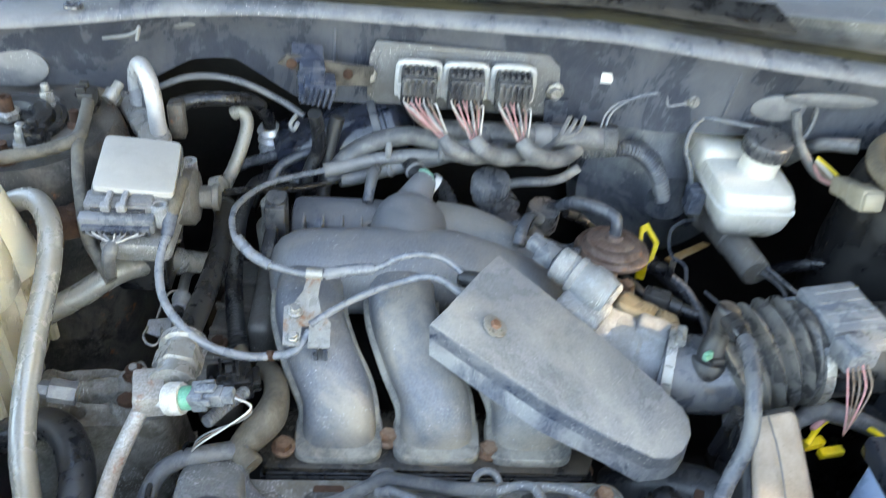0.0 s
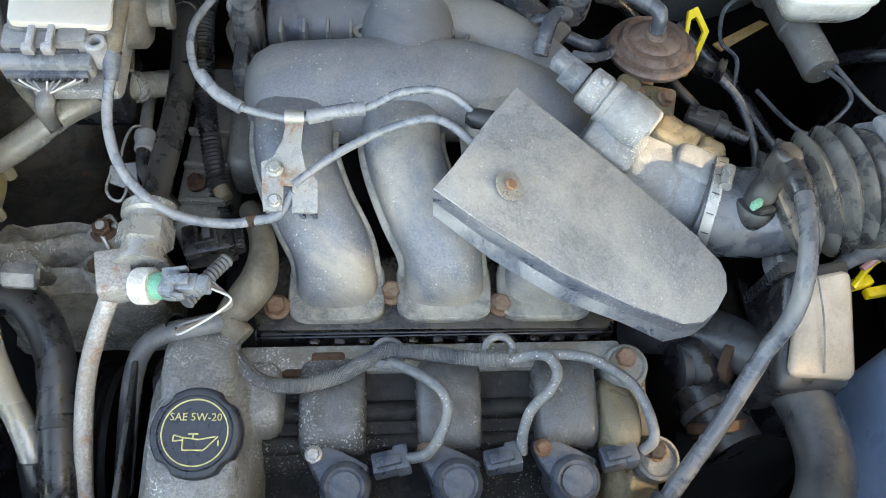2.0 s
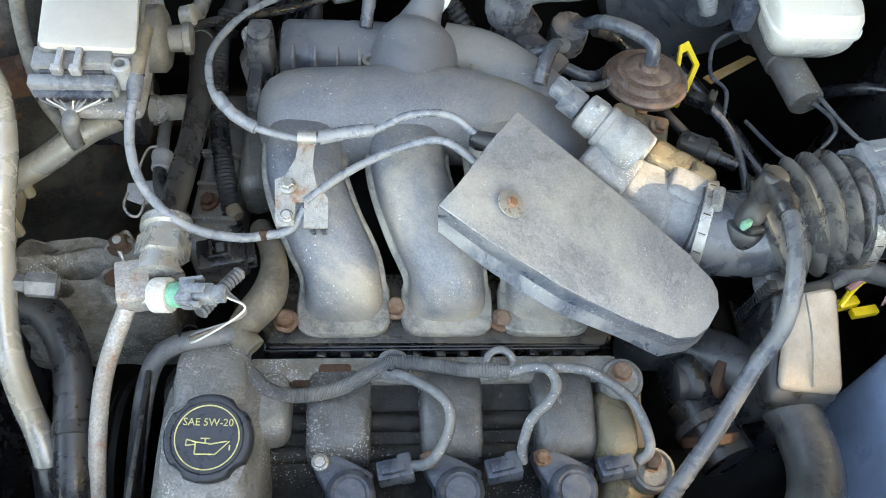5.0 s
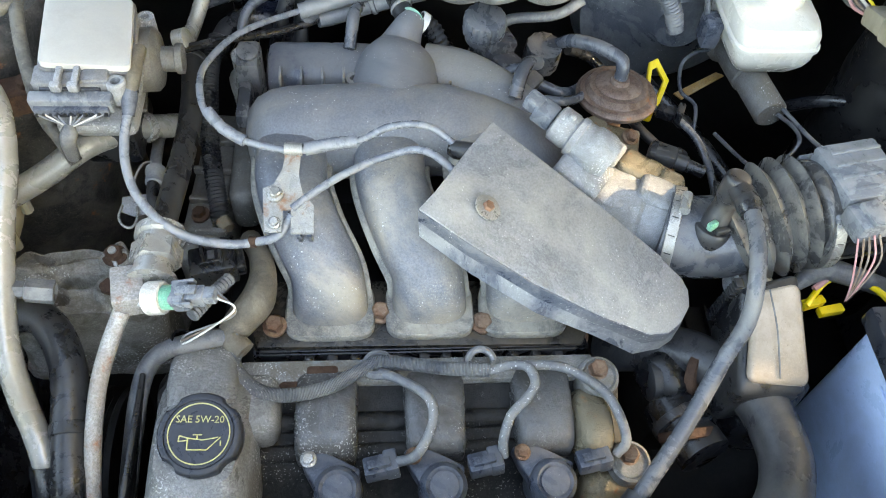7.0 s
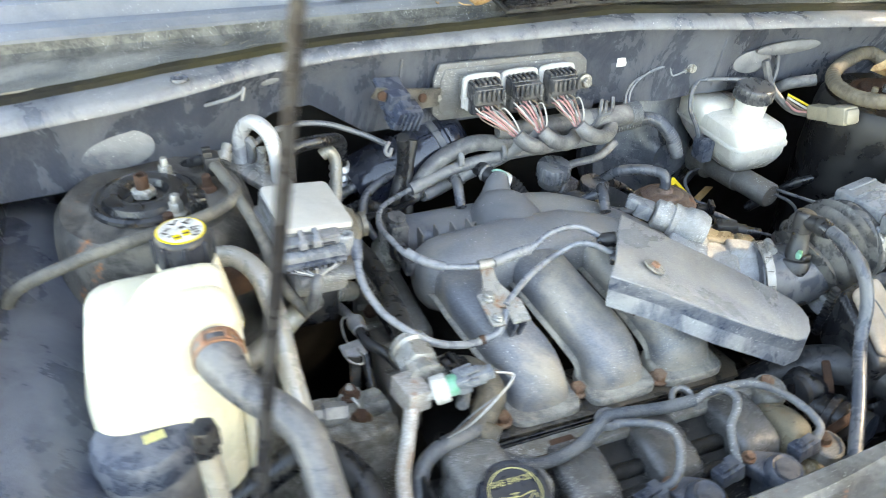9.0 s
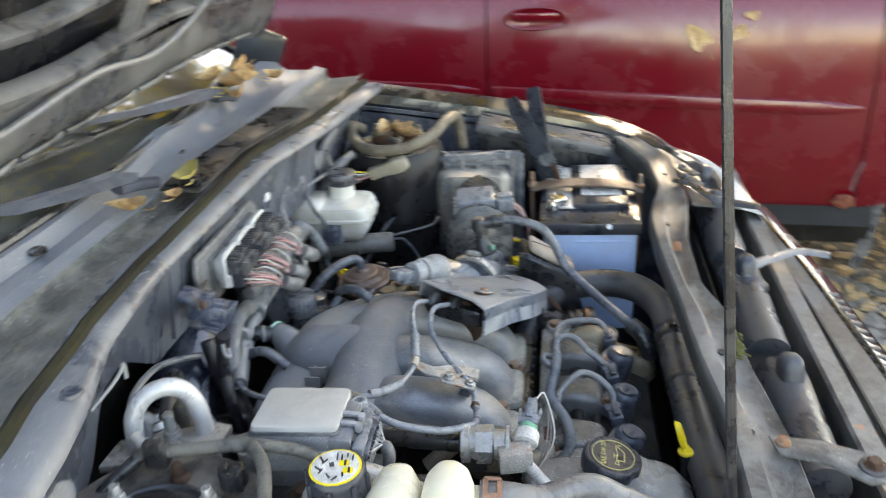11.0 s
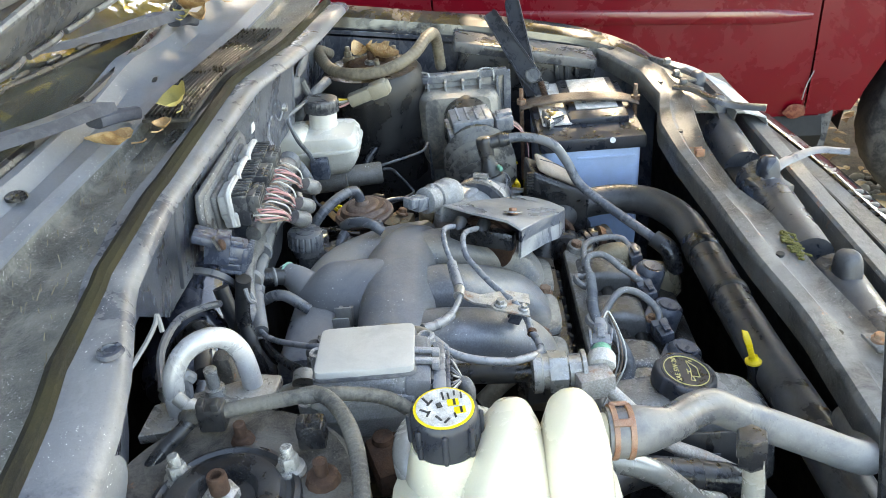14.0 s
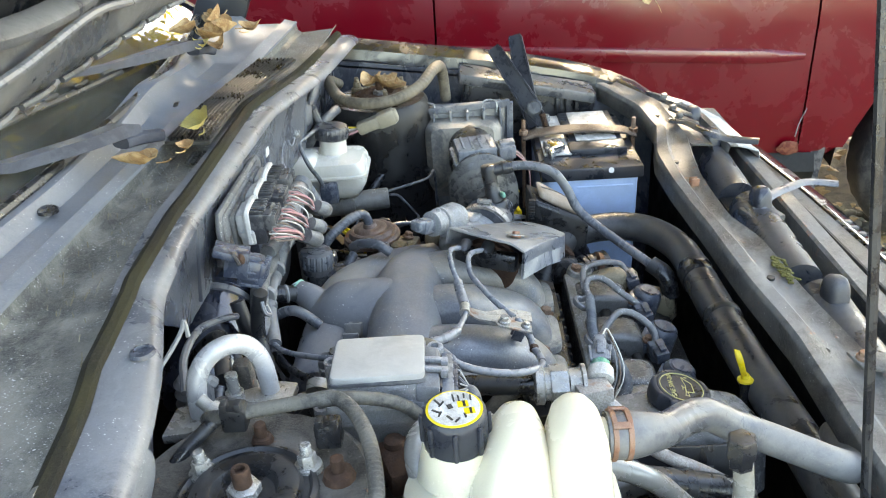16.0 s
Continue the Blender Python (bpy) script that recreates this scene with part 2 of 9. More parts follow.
M["chrome"] = material("bright_metal", (0.75, 0.75, 0.74), 0.22, 0.95, amount=0.1, scale=30, bump=0.05)
M["leaf_yellow"] = material("yellow_leaf", (0.58, 0.48, 0.17), 0.7, amount=0.5, dust=(0.42, 0.36, 0.13), scale=50)
M["leaf_brown"] = material("brown_leaf", (0.42, 0.24, 0.11), 0.75, amount=0.6, dust=(0.62, 0.45, 0.25), scale=40)
M["ground"] = material("leaf_strewn_dirt", (0.10, 0.085, 0.065), 0.9, amount=0.6, dust=(0.26, 0.20, 0.14), scale=6, bump=0.8)
M["tape"] = material("grey_loom_tape", (0.098, 0.102, 0.110), 0.45, amount=0.45, dust=(0.28, 0.276, 0.266), scale=30, bump=0.3, grain=0.75, marked=0.3)
M["wire_white"] = material("white_wire", (0.52, 0.505, 0.47), 0.5, amount=0.3, scale=60, bump=0, grain=0.9)
M["wire_pink"] = material("pink_wire", (0.5, 0.24, 0.24), 0.5, amount=0.25, scale=60, bump=0, grain=0.9)
M["wire_brown"] = material("brown_wire", (0.22, 0.15, 0.11), 0.5, amount=0.3, scale=60, bump=0)
M["wood"] = material("orange_tag", (0.50, 0.28, 0.10), 0.7, amount=0.3, scale=30)
M["brass"] = material("brassy_metal", (0.27, 0.225, 0.15), 0.42, 0.35, amount=0.6, dust=(0.20, 0.165, 0.115), scale=34, rust=0.14, bump=0.6)
M["copper"] = material("oxidised_copper_clamp", (0.32, 0.15, 0.09), 0.5, 0.4, amount=0.5, dust=(0.30, 0.21, 0.155), scale=60)
M["manifold_rim"] = material("dusty_seam_lip", (0.24, 0.235, 0.22), 0.5, amount=0.6, dust=(0.48, 0.44, 0.36), scale=24, bump=0.3)
# Near black with brown blotches, much darker than the runners.
M["flange_dark"] = material("dark_blotched_flange", (0.022, 0.021, 0.020), 0.34, amount=0.4, dust=(0.15, 0.118, 0.08), scale=14, bump=0.4, marked=0.4)
M["cap_black"] = material("matt_black_cap", (0.016, 0.019, 0.027), 0.42, amount=0.2, grain=0.9, dust=(0.075, 0.08, 0.09), scale=30, bump=0.08)
# Oily dark grey, taken down to black for the shade between the humps.
M["cover_black"] = material("shaded_oily_cover", (0.013, 0.013, 0.013), 0.5, amount=0.45, dust=(0.055, 0.053, 0.050), scale=30, spots=0.8, spot_colour=(0.22, 0.22, 0.21), bump=0.5)
M["cover_pale"] = material("pale_cast_cover", (0.29, 0.29, 0.285), 0.42, 0.15, amount=0.55, dust=(0.12, 0.117, 0.11), scale=15, spots=1.3, spot_colour=(0.52, 0.52, 0.5), bump=0.5)
M["cast_pale"] = material("pale_rough_casting", (0.34, 0.33, 0.305), 0.55, 0.1, amount=0.75, dust=(0.10, 0.088, 0.068), scale=26, spots=1.0, bump=1.0)
M["grime"] = material("grimy_pipe_rubber", (0.030, 0.032, 0.037), 0.42, amount=0.4, dust=(0.085, 0.086, 0.088), scale=12, bump=0.12, marked=0.2)
M["moss"] = material("green_moss", (0.10, 0.10, 0.025), 0.9, amount=0.6, dust=(0.19, 0.17, 0.06), scale=60, bump=1.0)
M["straw"] = material("dry_straw", (0.24, 0.21, 0.145), 0.8, amount=0.4, dust=(0.14, 0.115, 0.08), scale=60, bump=0)
M["wiper"] = material("dusty_wiper_paint", (0.036, 0.043, 0.062), 0.5, amount=0.35, dust=(0.12, 0.125, 0.14), scale=20, bump=0.06, grain=0.88)
M["plug_grey"] = material("dusty_grey_plug", (0.24, 0.245, 0.255), 0.5, amount=0.5, dust=(0.10, 0.098, 0.095), scale=50, bump=0.3)
M["rust_faded"] = material("faded_rust_film", (0.13, 0.025, 0.018), 0.6, amount=0.6, dust=(0.26, 0.11, 0.07), scale=40, bump=0.4)
M["iac"] = material("whitened_alloy", (0.40, 0.41, 0.42), 0.45, 0.1, amount=0.45, dust=(0.20, 0.19, 0.175), scale=48, spots=0.9, bump=0.6)
M["filter_box"] = material("grey_filter_box", (0.115, 0.124, 0.142), 0.36, amount=0.4, dust=(0.31, 0.303, 0.285), scale=16, grain=0.82, bump=0.08, marked=0.3)
M["filter_cone"] = material("tan_dusted_cone", (0.15, 0.145, 0.14), 0.5, amount=0.6, dust=(0.44, 0.39, 0.32), scale=16, grain=0.8, bump=0.1)
# Black version of the tower steel; the shadow below the cable is in the colour.
M["tower_black"] = material("shadowed_tower_steel", (0.010, 0.010, 0.011), 0.4, amount=0.3, dust=(0.028, 0.027, 0.026), scale=16, grain=0.8, bump=0.1)
M["duct"] = material("blue_grey_duct", (0.028, 0.033, 0.047), 0.38, amount=0.35, dust=(0.10, 0.098, 0.093), scale=18, bump=0.12)
M["label_dirty"] = material("scuffed_label", (0.74, 0.72, 0.68), 0.55, amount=0.5, dust=(0.22, 0.20, 0.17), scale=40, bump=0.1)
M["strap"] = material("brown_corroded_strap", (0.075, 0.050, 0.036), 0.5, amount=0.5, dust=(0.20, 0.165, 0.135), scale=40, bump=0.5)
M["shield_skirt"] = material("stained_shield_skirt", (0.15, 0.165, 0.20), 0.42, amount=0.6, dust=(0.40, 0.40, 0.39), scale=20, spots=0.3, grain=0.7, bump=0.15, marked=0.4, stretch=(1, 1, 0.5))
# Darker blue skirt tone: the shade under the shield's fold, put into the colour.
M["shield_crease"] = material("shaded_shield_crease", (0.060, 0.074, 0.105), 0.42, amount=0.45, dust=(0.27, 0.275, 0.285), scale=22, spots=0.4, grain=0.7, bump=0.2, marked=0.5)
M["steel_rusty"] = material("rust_stained_zinc", (0.42, 0.415, 0.395), 0.42, 0.25, amount=0.45, dust=(0.30, 0.27, 0.225), scale=38, rust=0.26, rust_colour=(0.16, 0.075, 0.04))
M["connector_tan"] = material("tan_connector", (0.30, 0.265, 0.20), 0.45, amount=0.4, dust=(0.20, 0.185, 0.15), scale=40, grain=0.85, bump=0.1)
M["can_black"] = material("glossy_black_can", (0.014, 0.018, 0.030), 0.20, amount=0.2, dust=(0.08, 0.085, 0.10), scale=14, bump=0.03, grain=0.9, coat=0.4)
M["loom_tan"] = material("brown_grey_loom", (0.085, 0.082, 0.076), 0.5, amount=0.5, dust=(0.20, 0.185, 0.155), scale=34, bump=0.4, grain=0.75)
M["manifold_dark"] = material("dark_manifold_plastic", (0.085, 0.098, 0.125), 0.36, amount=0.4, dust=(0.26, 0.252, 0.24), scale=7, grain=0.8, bump=0.06, marked=0.3, spots=0.1)
M["bonnet_under"] = material("dusty_bonnet_underside", (0.062, 0.066, 0.074), 0.42, amount=0.5, dust=(0.25, 0.25, 0.245), scale=11, bump=0.2, grain=0.8)
M["bark"] = material("bark", (0.12, 0.09, 0.07), 0.9, amount=0.5, scale=8, bump=1.0)

glass = bpy.data.materials.new("windscreen_glass")
glass.use_nodes = True
g = glass.node_tree.nodes["Principled BSDF"]
g.inputs["Base Color"].default_value = (0.30, 0.33, 0.32, 1)
g.inputs["Transmission Weight"].default_value, g.inputs["Roughness"].default_value, g.inputs["IOR"].default_value = 1.0, 0.02, 1.5
g.inputs["Specular IOR Level"].default_value = 1.0
gn, gl = glass.node_tree.nodes, glass.node_tree.links
# Diffuse film: dust on the glass, also brightening it in place of sky reflections.
film, film_mix, film_noise, film_range = gn.new("ShaderNodeBsdfDiffuse"), gn.new("ShaderNodeMixShader"), gn.new("ShaderNodeTexNoise"), gn.new("ShaderNodeMapRange")
film.inputs["Color"].default_value = (0.42, 0.42, 0.36, 1)
film_noise.inputs["Scale"].default_value, film_noise.inputs["Detail"].default_value = 9.0, 8.0
film_range.inputs["From Min"].default_value, film_range.inputs["From Max"].default_value = 0.35, 0.7
film_range.inputs["To Min"].default_value, film_range.inputs["To Max"].default_value = 0.03, 0.16
gl.new(film_noise.outputs["Fac"], film_range.inputs["Value"])
gl.new(film_range.outputs["Result"], film_mix.inputs[0])
gl.new(g.outputs[0], film_mix.inputs[1])
gl.new(film.outputs[0], film_mix.inputs[2])
gl.new(film_mix.outputs[0], gn["Material Output"].inputs["Surface"])
M["glass"] = glass


# ---- building helpers ----
ORIGIN = {}


def thing(name, base, label, category, group="", kind=""):
    ob = new(name)
    ob.empty_display_size = 0.02
    ob.location = base
    ORIGIN[ob.name] = Vector(base)
    return tagged(ob, label, category, group, kind)


def to_mesh(name, bm, mat, base, sharp=40):
    bmesh.ops.recalc_face_normals(bm, faces=bm.faces[:])
    bmesh.ops.translate(bm, verts=bm.verts[:], vec=-base)
    me = bpy.data.meshes.new(name)
    bm.to_mesh(me)
    bm.free()
    me.materials.append(M[mat])
    me.shade_smooth()
    me.set_sharp_from_angle(angle=radians(sharp))
    return me


def part(name, bm, mat, parent, label="", sharp=40):
    base = ORIGIN[parent.name]
    ob = new(name, to_mesh(name, bm, mat, base, sharp))
    ob.parent = parent
    ORIGIN[ob.name] = base
    return tagged(ob, label)


def solo(name, bm, mat, label, category, group="", kind="", sharp=40):
    lo = Vector([min(v.co[i] for v in bm.verts) for i in range(3)])
    hi = Vector([max(v.co[i] for v in bm.verts) for i in range(3)])
    base = Vector(((lo.x + hi.x) / 2, (lo.y + hi.y) / 2, lo.z))
    ob = new(name, to_mesh(name, bm, mat, base, sharp))
    ob.location = base
    ORIGIN[ob.name] = base
    return tagged(ob, label, category, group, kind)


def B():
    return bmesh.new()


def loft(bm, rings, caps=True, closed=True):
    vs = [[bm.verts.new(p) for p in ring] for ring in rings]
    n = len(vs[0])
    for a, b in zip(vs, vs[1:]):
        for i in range(n if closed else n - 1):
            bm.faces.new((a[i], a[(i + 1) % n], b[(i + 1) % n], b[i]))
    if caps and closed:
        bm.faces.new(vs[0][::-1])
        bm.faces.new(vs[-1])
    return bm


def spline(pts, step=5):
    """Catmull-Rom through the points; further columns (radii) go along."""
    P = np.array(pts, float)
    P = np.vstack([2 * P[0] - P[1], P, 2 * P[-1] - P[-2]])
    out = []
    for i in range(1, len(P) - 2):
        for s in np.linspace(0, 1, step, endpoint=False):
            a, b, c, d = P[i - 1], P[i], P[i + 1], P[i + 2]
            out.append(0.5 * ((2 * b) + (c - a) * s + (2 * a - 5 * b + 4 * c - d) * s * s + (3 * b - a - 3 * c + d) * s ** 3))
    out.append(P[-2])
    return np.array(out)


def frames(c):
    """Tangents and two turning sides along a line of points."""
    t = np.gradient(c, axis=0)
    t /= np.linalg.norm(t, axis=1)[:, None] + 1e-12
    u = np.cross(t[0], (0, 0, 1) if abs(t[0][2]) < 0.9 else (1, 0, 0))
    res = []
    for k in t:
        u = u - k * (u @ k)
        u /= np.linalg.norm(u)
        res.append((k, u, np.cross(k, u)))
    return res


def tube(bm, pts, r=0.01, n=12, step=6, ribs=0, rib=0.0, flat=1.0):
    """A hose through the points. A point may carry its own radius. ribs: rings per metre, rib: their height."""
    q = [tuple(p) if len(p) == 4 else (*p, r) for p in pts]
    s = spline(q, step) if step > 1 and len(q) > 2 else np.array(q, float)
    c, rad = s[:, :3], s[:, 3]
    if ribs:
        d = np.concatenate([[0], np.cumsum(np.linalg.norm(np.diff(c, axis=0), axis=1))])
        m = max(8, int(d[-1] * ribs) * 4)
        x = np.linspace(0, d[-1], m + 1)
        c = np.stack([np.interp(x, d, c[:, i]) for i in range(3)], 1)
        rad = np.interp(x, d, rad) + rib * np.array([(-1, 0, 1, 0)[i % 4] for i in range(m + 1)])
    a = np.linspace(0, 2 * np.pi, n, endpoint=False)
    rings = [[Vector(p + k * (u * np.cos(x) + v * np.sin(x) * flat)) for x in a] for p, k, (_, u, v) in zip(c, rad, frames(c))]
    return loft(bm, rings)


def sweep(bm, pts, prof, side=(1, 0, 0), step=6):
    """Sections prof(s) = [(across, up), ...] along a line; 'across' keeps to the side direction."""
    c = spline(pts, step)[:, :3]
    t = np.gradient(c, axis=0)
    rings = []
    for i, p in enumerate(c):
        k = t[i] / np.linalg.norm(t[i])
        u = np.array(side, float)
        u -= k * (u @ k)
        u /= np.linalg.norm(u)
        v = np.cross(u, k)
        rings.append([Vector(p + u * x + v * y) for x, y in prof(i / (len(c) - 1))])
    return loft(bm, rings)


def sup(w, h, e=2.6, n=20):
    """A rounded section w wide and h high."""
    out = []
    for i in range(n):
        a = 2 * math.pi * i / n
        c, s = math.cos(a), math.sin(a)
        out.append((w / 2 * math.copysign(abs(c) ** (2 / e), c), h / 2 * math.copysign(abs(s) ** (2 / e), s)))
    return out


def basis(d):
    d = Vector(d).normalized()
    u = d.orthogonal().normalized()
    return d, u, d.cross(u)


def lathe(bm, p, d, prof, n=24, turn=0.0, teeth=0, tooth=0.0):
    """A turned body at p along d: prof is [(radius, height), ...]."""
    d, u, v = basis(d)
    p = Vector(p)
    rings = []
    for r, h in prof:
        ring = []
        for i in range(n):
            a = 2 * math.pi * i / n + turn
            k = r - (tooth if teeth and (i * teeth // n * n == i * teeth) else 0.0)
            ring.append(p + d * h + (u * math.cos(a) + v * math.sin(a)) * k)
        rings.append(ring)
    return loft(bm, rings)


def rbox(bm, c, s, bev=0.003, rot=(0, 0, 0), seg=2, taper=0.0):
    """A box with rounded edges, c its centre, s its sizes, rot in degrees; taper narrows its top."""
    t = bmesh.new()
    bmesh.ops.create_cube(t, size=1.0)
    for v in t.verts:
        k = 1 - taper if v.co.z > 0 else 1
        v.co = Vector((v.co.x * s[0] * k, v.co.y * s[1] * k, v.co.z * s[2]))
    if bev:
        bmesh.ops.bevel(t, geom=t.edges[:], offset=min(bev, min(s) * 0.45), segments=seg, affect='EDGES', profile=0.5)
    bmesh.ops.transform(t, matrix=pose(*c, *rot), verts=t.verts[:])
    me = bpy.data.meshes.new("tmp")
    t.to_mesh(me)
    t.free()
    bm.from_mesh(me)
    bpy.data.meshes.remove(me)
    return bm


def sheet(bm, outline, t=0.003, d=None, bev=0.0):
    """A plate: an outline of points in space, made t thick against its normal (or along d)."""
    P = [Vector(p) for p in outline]
    if d is None:
        d = Vector((0, 0, 0))
        for a, b in zip(P, P[1:] + P[:1]):
            d += a.cross(b)
        if d.z < 0:
            d = -d
        d = -d.normalized()
    d = Vector(d).normalized()
    x = bmesh.new()
    a = [x.verts.new(p) for p in P]
    b = [x.verts.new(p + d * t) for p in P]
    x.faces.new(a)
    x.faces.new(b[::-1])
    for i in range(len(P)):
        j = (i + 1) % len(P)
        x.faces.new((a[j], a[i], b[i], b[j]))
    if bev:
        bmesh.ops.recalc_face_normals(x, faces=x.faces[:])
        bmesh.ops.bevel(x, geom=x.edges[:], offset=bev, segments=2, affect='EDGES', profile=0.5)
    me = bpy.data.meshes.new("tmp")
    x.to_mesh(me)
    x.free()
    bm.from_mesh(me)
    bpy.data.meshes.remove(me)
    return bm


def surface(bm, fn, us, vs, t=0.0, d=(0, 0, -1)):
    """A bent panel fn(u, v) -> point, given a thickness t along d."""
    grid = [[Vector(fn(u, v)) for v in vs] for u in us]
    top = [[bm.verts.new(p) for p in row] for row in grid]
    for a, b in zip(top, top[1:]):
        for i in range(len(a) - 1):
            bm.faces.new((a[i], a[i + 1], b[i + 1], b[i]))
    if t:
        d = Vector(d) * t
        low = [[bm.verts.new(p + d) for p in row] for row in grid]
        for a, b in zip(low, low[1:]):
            for i in range(len(a) - 1):
                bm.faces.new((a[i], b[i], b[i + 1], a[i + 1]))
        edge_t = top[0] + [r[-1] for r in top[1:]] + top[-1][-2::-1] + [r[0] for r in top[-2:0:-1]]
        edge_l = low[0] + [r[-1] for r in low[1:]] + low[-1][-2::-1] + [r[0] for r in low[-2:0:-1]]
        for i in range(len(edge_t)):
            j = (i + 1) % len(edge_t)
            bm.faces.new((edge_t[i], edge_t[j], edge_l[j], edge_l[i]))
    return bm


def bolt(parent, p, d=(0, 0, 1), r=0.008, mat="rust_bolt", name="bolt", label=""):
    """A hexagon flange bolt."""
    bm = B()
    lathe(bm, p, d, [(r * 1.35, -0.002), (r * 1.35, 0.001), (r * 1.1, 0.002)], 16)
    lathe(bm, Vector(p) + Vector(d).normalized() * 0.0015, d, [(r, 0), (r, r * 0.75), (r * 0.85, r * 0.9)], 6)
    return part(name, bm, mat, parent, label)


def clamp_band(parent, p, d, r, w=0.011, mat="steel", name="hose_clamp", label=""):
    """A worm-drive band with its screw housing."""
    bm = B()
    lathe(bm, Vector(p) - Vector(d).normalized() * w / 2, d, [(r, 0), (r + 0.0012, 0.0005), (r + 0.0012, w - 0.0005), (r, w)], 32)
    dd, u, v = basis(d)
    q = Vector(p) + Vector((0, 0, 1)) * (r + 0.003)
    s = Vector(d).cross((0, 0, 1)).normalized()
    tube(bm, [q - s * 0.010, q + s * 0.012], 0.0055, 8, 1)
    ob = part(name, bm, mat, parent, label)
    for k in range(16):
        a = math.pi * 2 * k / 16
        sl = B()
        c = Vector(p) + (u * math.cos(a) + v * math.sin(a)) * (r + 0.0012)
        t_ = dd.cross(u * math.cos(a) + v * math.sin(a))
        loft(sl, [[c + dd * x + t_ * y + (u * math.cos(a) + v * math.sin(a)) * h for x, y in ((-w * 0.3, -0.0008), (w * 0.3, -0.0002), (w * 0.3, 0.0008), (-w * 0.3, 0.0002))] for h in (-0.0004, 0.0004)])
        part("slot", sl, "print_black", ob)
    return ob


def blob(bm, c, s, e=3.2, rot=(0, 0, 0), amp=0.08, seed=0, n=20, m=11):
    """A rough cast lump: a rounded block s wide with an uneven skin."""
    T = pose(*c, *rot)
    rings = []
    for j in range(m):
        t = math.pi * (0.04 + 0.92 * j / (m - 1))
        ct, st = math.cos(t), math.sin(t)
        k = abs(st) ** (2 / e)
        row = []
        for x, y in sup(2, 2, e, n):
            p = Vector((x * k, y * k, -math.copysign(abs(ct) ** (2 / e), ct)))
            p *= 1 + amp * noise.noise(p * 1.7 + Vector((seed, 0, 0)))
            row.append(T @ Vector((p.x * s[0] / 2, p.y * s[1] / 2, p.z * s[2] / 2)))
        rings.append(row)
    return loft(bm, rings)


def table(*rows):
    xs, ys = zip(*sorted(rows))
    return lambda x: float(np.interp(x, xs, ys))


# ---- ground ----
bm = B()
random.seed(4)
surface(bm, lambda u, v: (u, v, 0.012 * noise.noise((u * 1.7, v * 1.7, 0)) if abs(u) + abs(v) < 30 else 0), [-400, -60, -12] + [-4 + 0.5 * i for i in range(25)] + [12, 60, 400], [-400, -60, -12] + [-4 + 0.5 * i for i in range(17)] + [8, 60, 400])
ground = solo("ground", bm, "ground", "bare brown dirt strewn with dry leaves", "ground", kind="structure")

# ---- the black car's front end ----
car = thing("parked_car", (0.09, 0.2, 0.0), "black car with its bonnet propped open over the engine", "car")
lip = table((-0.75, 0.44), (-0.52, 0.458), (-0.455, 0.464), (-0.394, 0.476), (-0.284, 0.508), (-0.137, 0.517), (0.054, 0.508), (0.217, 0.50), (0.392, 0.457), (0.46, 0.448), (0.8, 0.43))
lipz = table((-0.75, 1.125), (-0.5, 1.138), (-0.2, 1.15), (0.2, 1.15), (0.45, 1.145), (0.8, 1.12))
low = table((-0.7, 1.03), (-0.36, 1.03), (-0.325, 1.045), (-0.27, 1.072), (-0.225, 1.072), (-0.18, 1.04), (-0.15, 1.018), (0.3, 1.018), (0.36, 1.028), (0.75, 1.0))
XS = [-0.7 + 0.025 * i for i in range(59)]


def firewall(u, v):
    z0, z1 = lipz(u) - 0.006, low(u)
    z = z0 + (z1 - z0) * v
    bulge = 0.004 * math.sin(v * math.pi) + 0.004 * noise.noise((u * 6, v * 2, 3))
    return (u, lip(u) + 0.010 + 0.022 * v + bulge + (0.03 if u > 0.37 else 0) * min(1, (u - 0.37) * 12 if u > 0.37 else 0), z)


part("firewall_panel", surface(B(), firewall, XS, [i / 8 for i in range(9)], 0.004, (0, 1, 0)), "body_inner", car, "dusty black firewall panel")
# stiffening joint of the firewall and its oval pressings
part("firewall_seam", rbox(B(), (0.372, lip(0.372) + 0.030, 1.082), (0.004, 0.012, 0.085), 0.002, (8, 0, 6)), "body_inner", car)
part("firewall_seam", rbox(B(), (-0.105, lip(-0.105) + 0.024, 1.075), (0.004, 0.008, 0.10), 0.002, (8, 0, 0)), "body_inner", car)
for x, z, w, h in ((-0.465, 1.075, 0.085, 0.05), (-0.292, 1.118, 0.055, 0.014), (0.44, 1.068, 0.07, 0.035), (0.50, 1.085, 0.12, 0.02)):
    bm = B()
    f = lambda r, t, x=x, z=z, w=w, h=h: (x + w / 2 * r * math.cos(t), lip(x) + 0.024 - 0.004 * (1 - r * r) + (0.02 if x > 0.37 else 0), z + h / 2 * r * math.sin(t))
    surface(bm, f, [0.02, 0.5, 0.85, 1.0], [math.pi * 2 * i / 24 for i in range(25)], 0.004, (0, 1, 0))
    part("pressing", bm, "body_flange", car, "pale dusty oval pressing")
# the recess under the firewall panel, its shade painted as near black
part("bulkhead", surface(B(), lambda u, v: (u, (0.560, 0.580, 0.61, 0.63, 0.63)[v], (1.12, 1.03, 0.99, 0.9, 0.35)[v]), XS, [0, 1, 2, 3, 4], 0.004, (0, 1, 0)), "dark", car, "lower bulkhead, coloured near black for its shade")


def flange(u, v):
    e = (0.0, 0.004, 0.010, 0.03, 0.045)[v]
    return (u, lip(u) + e, lipz(u) + (-0.008, -0.001, 0.003, 0.004, 0.004)[v])


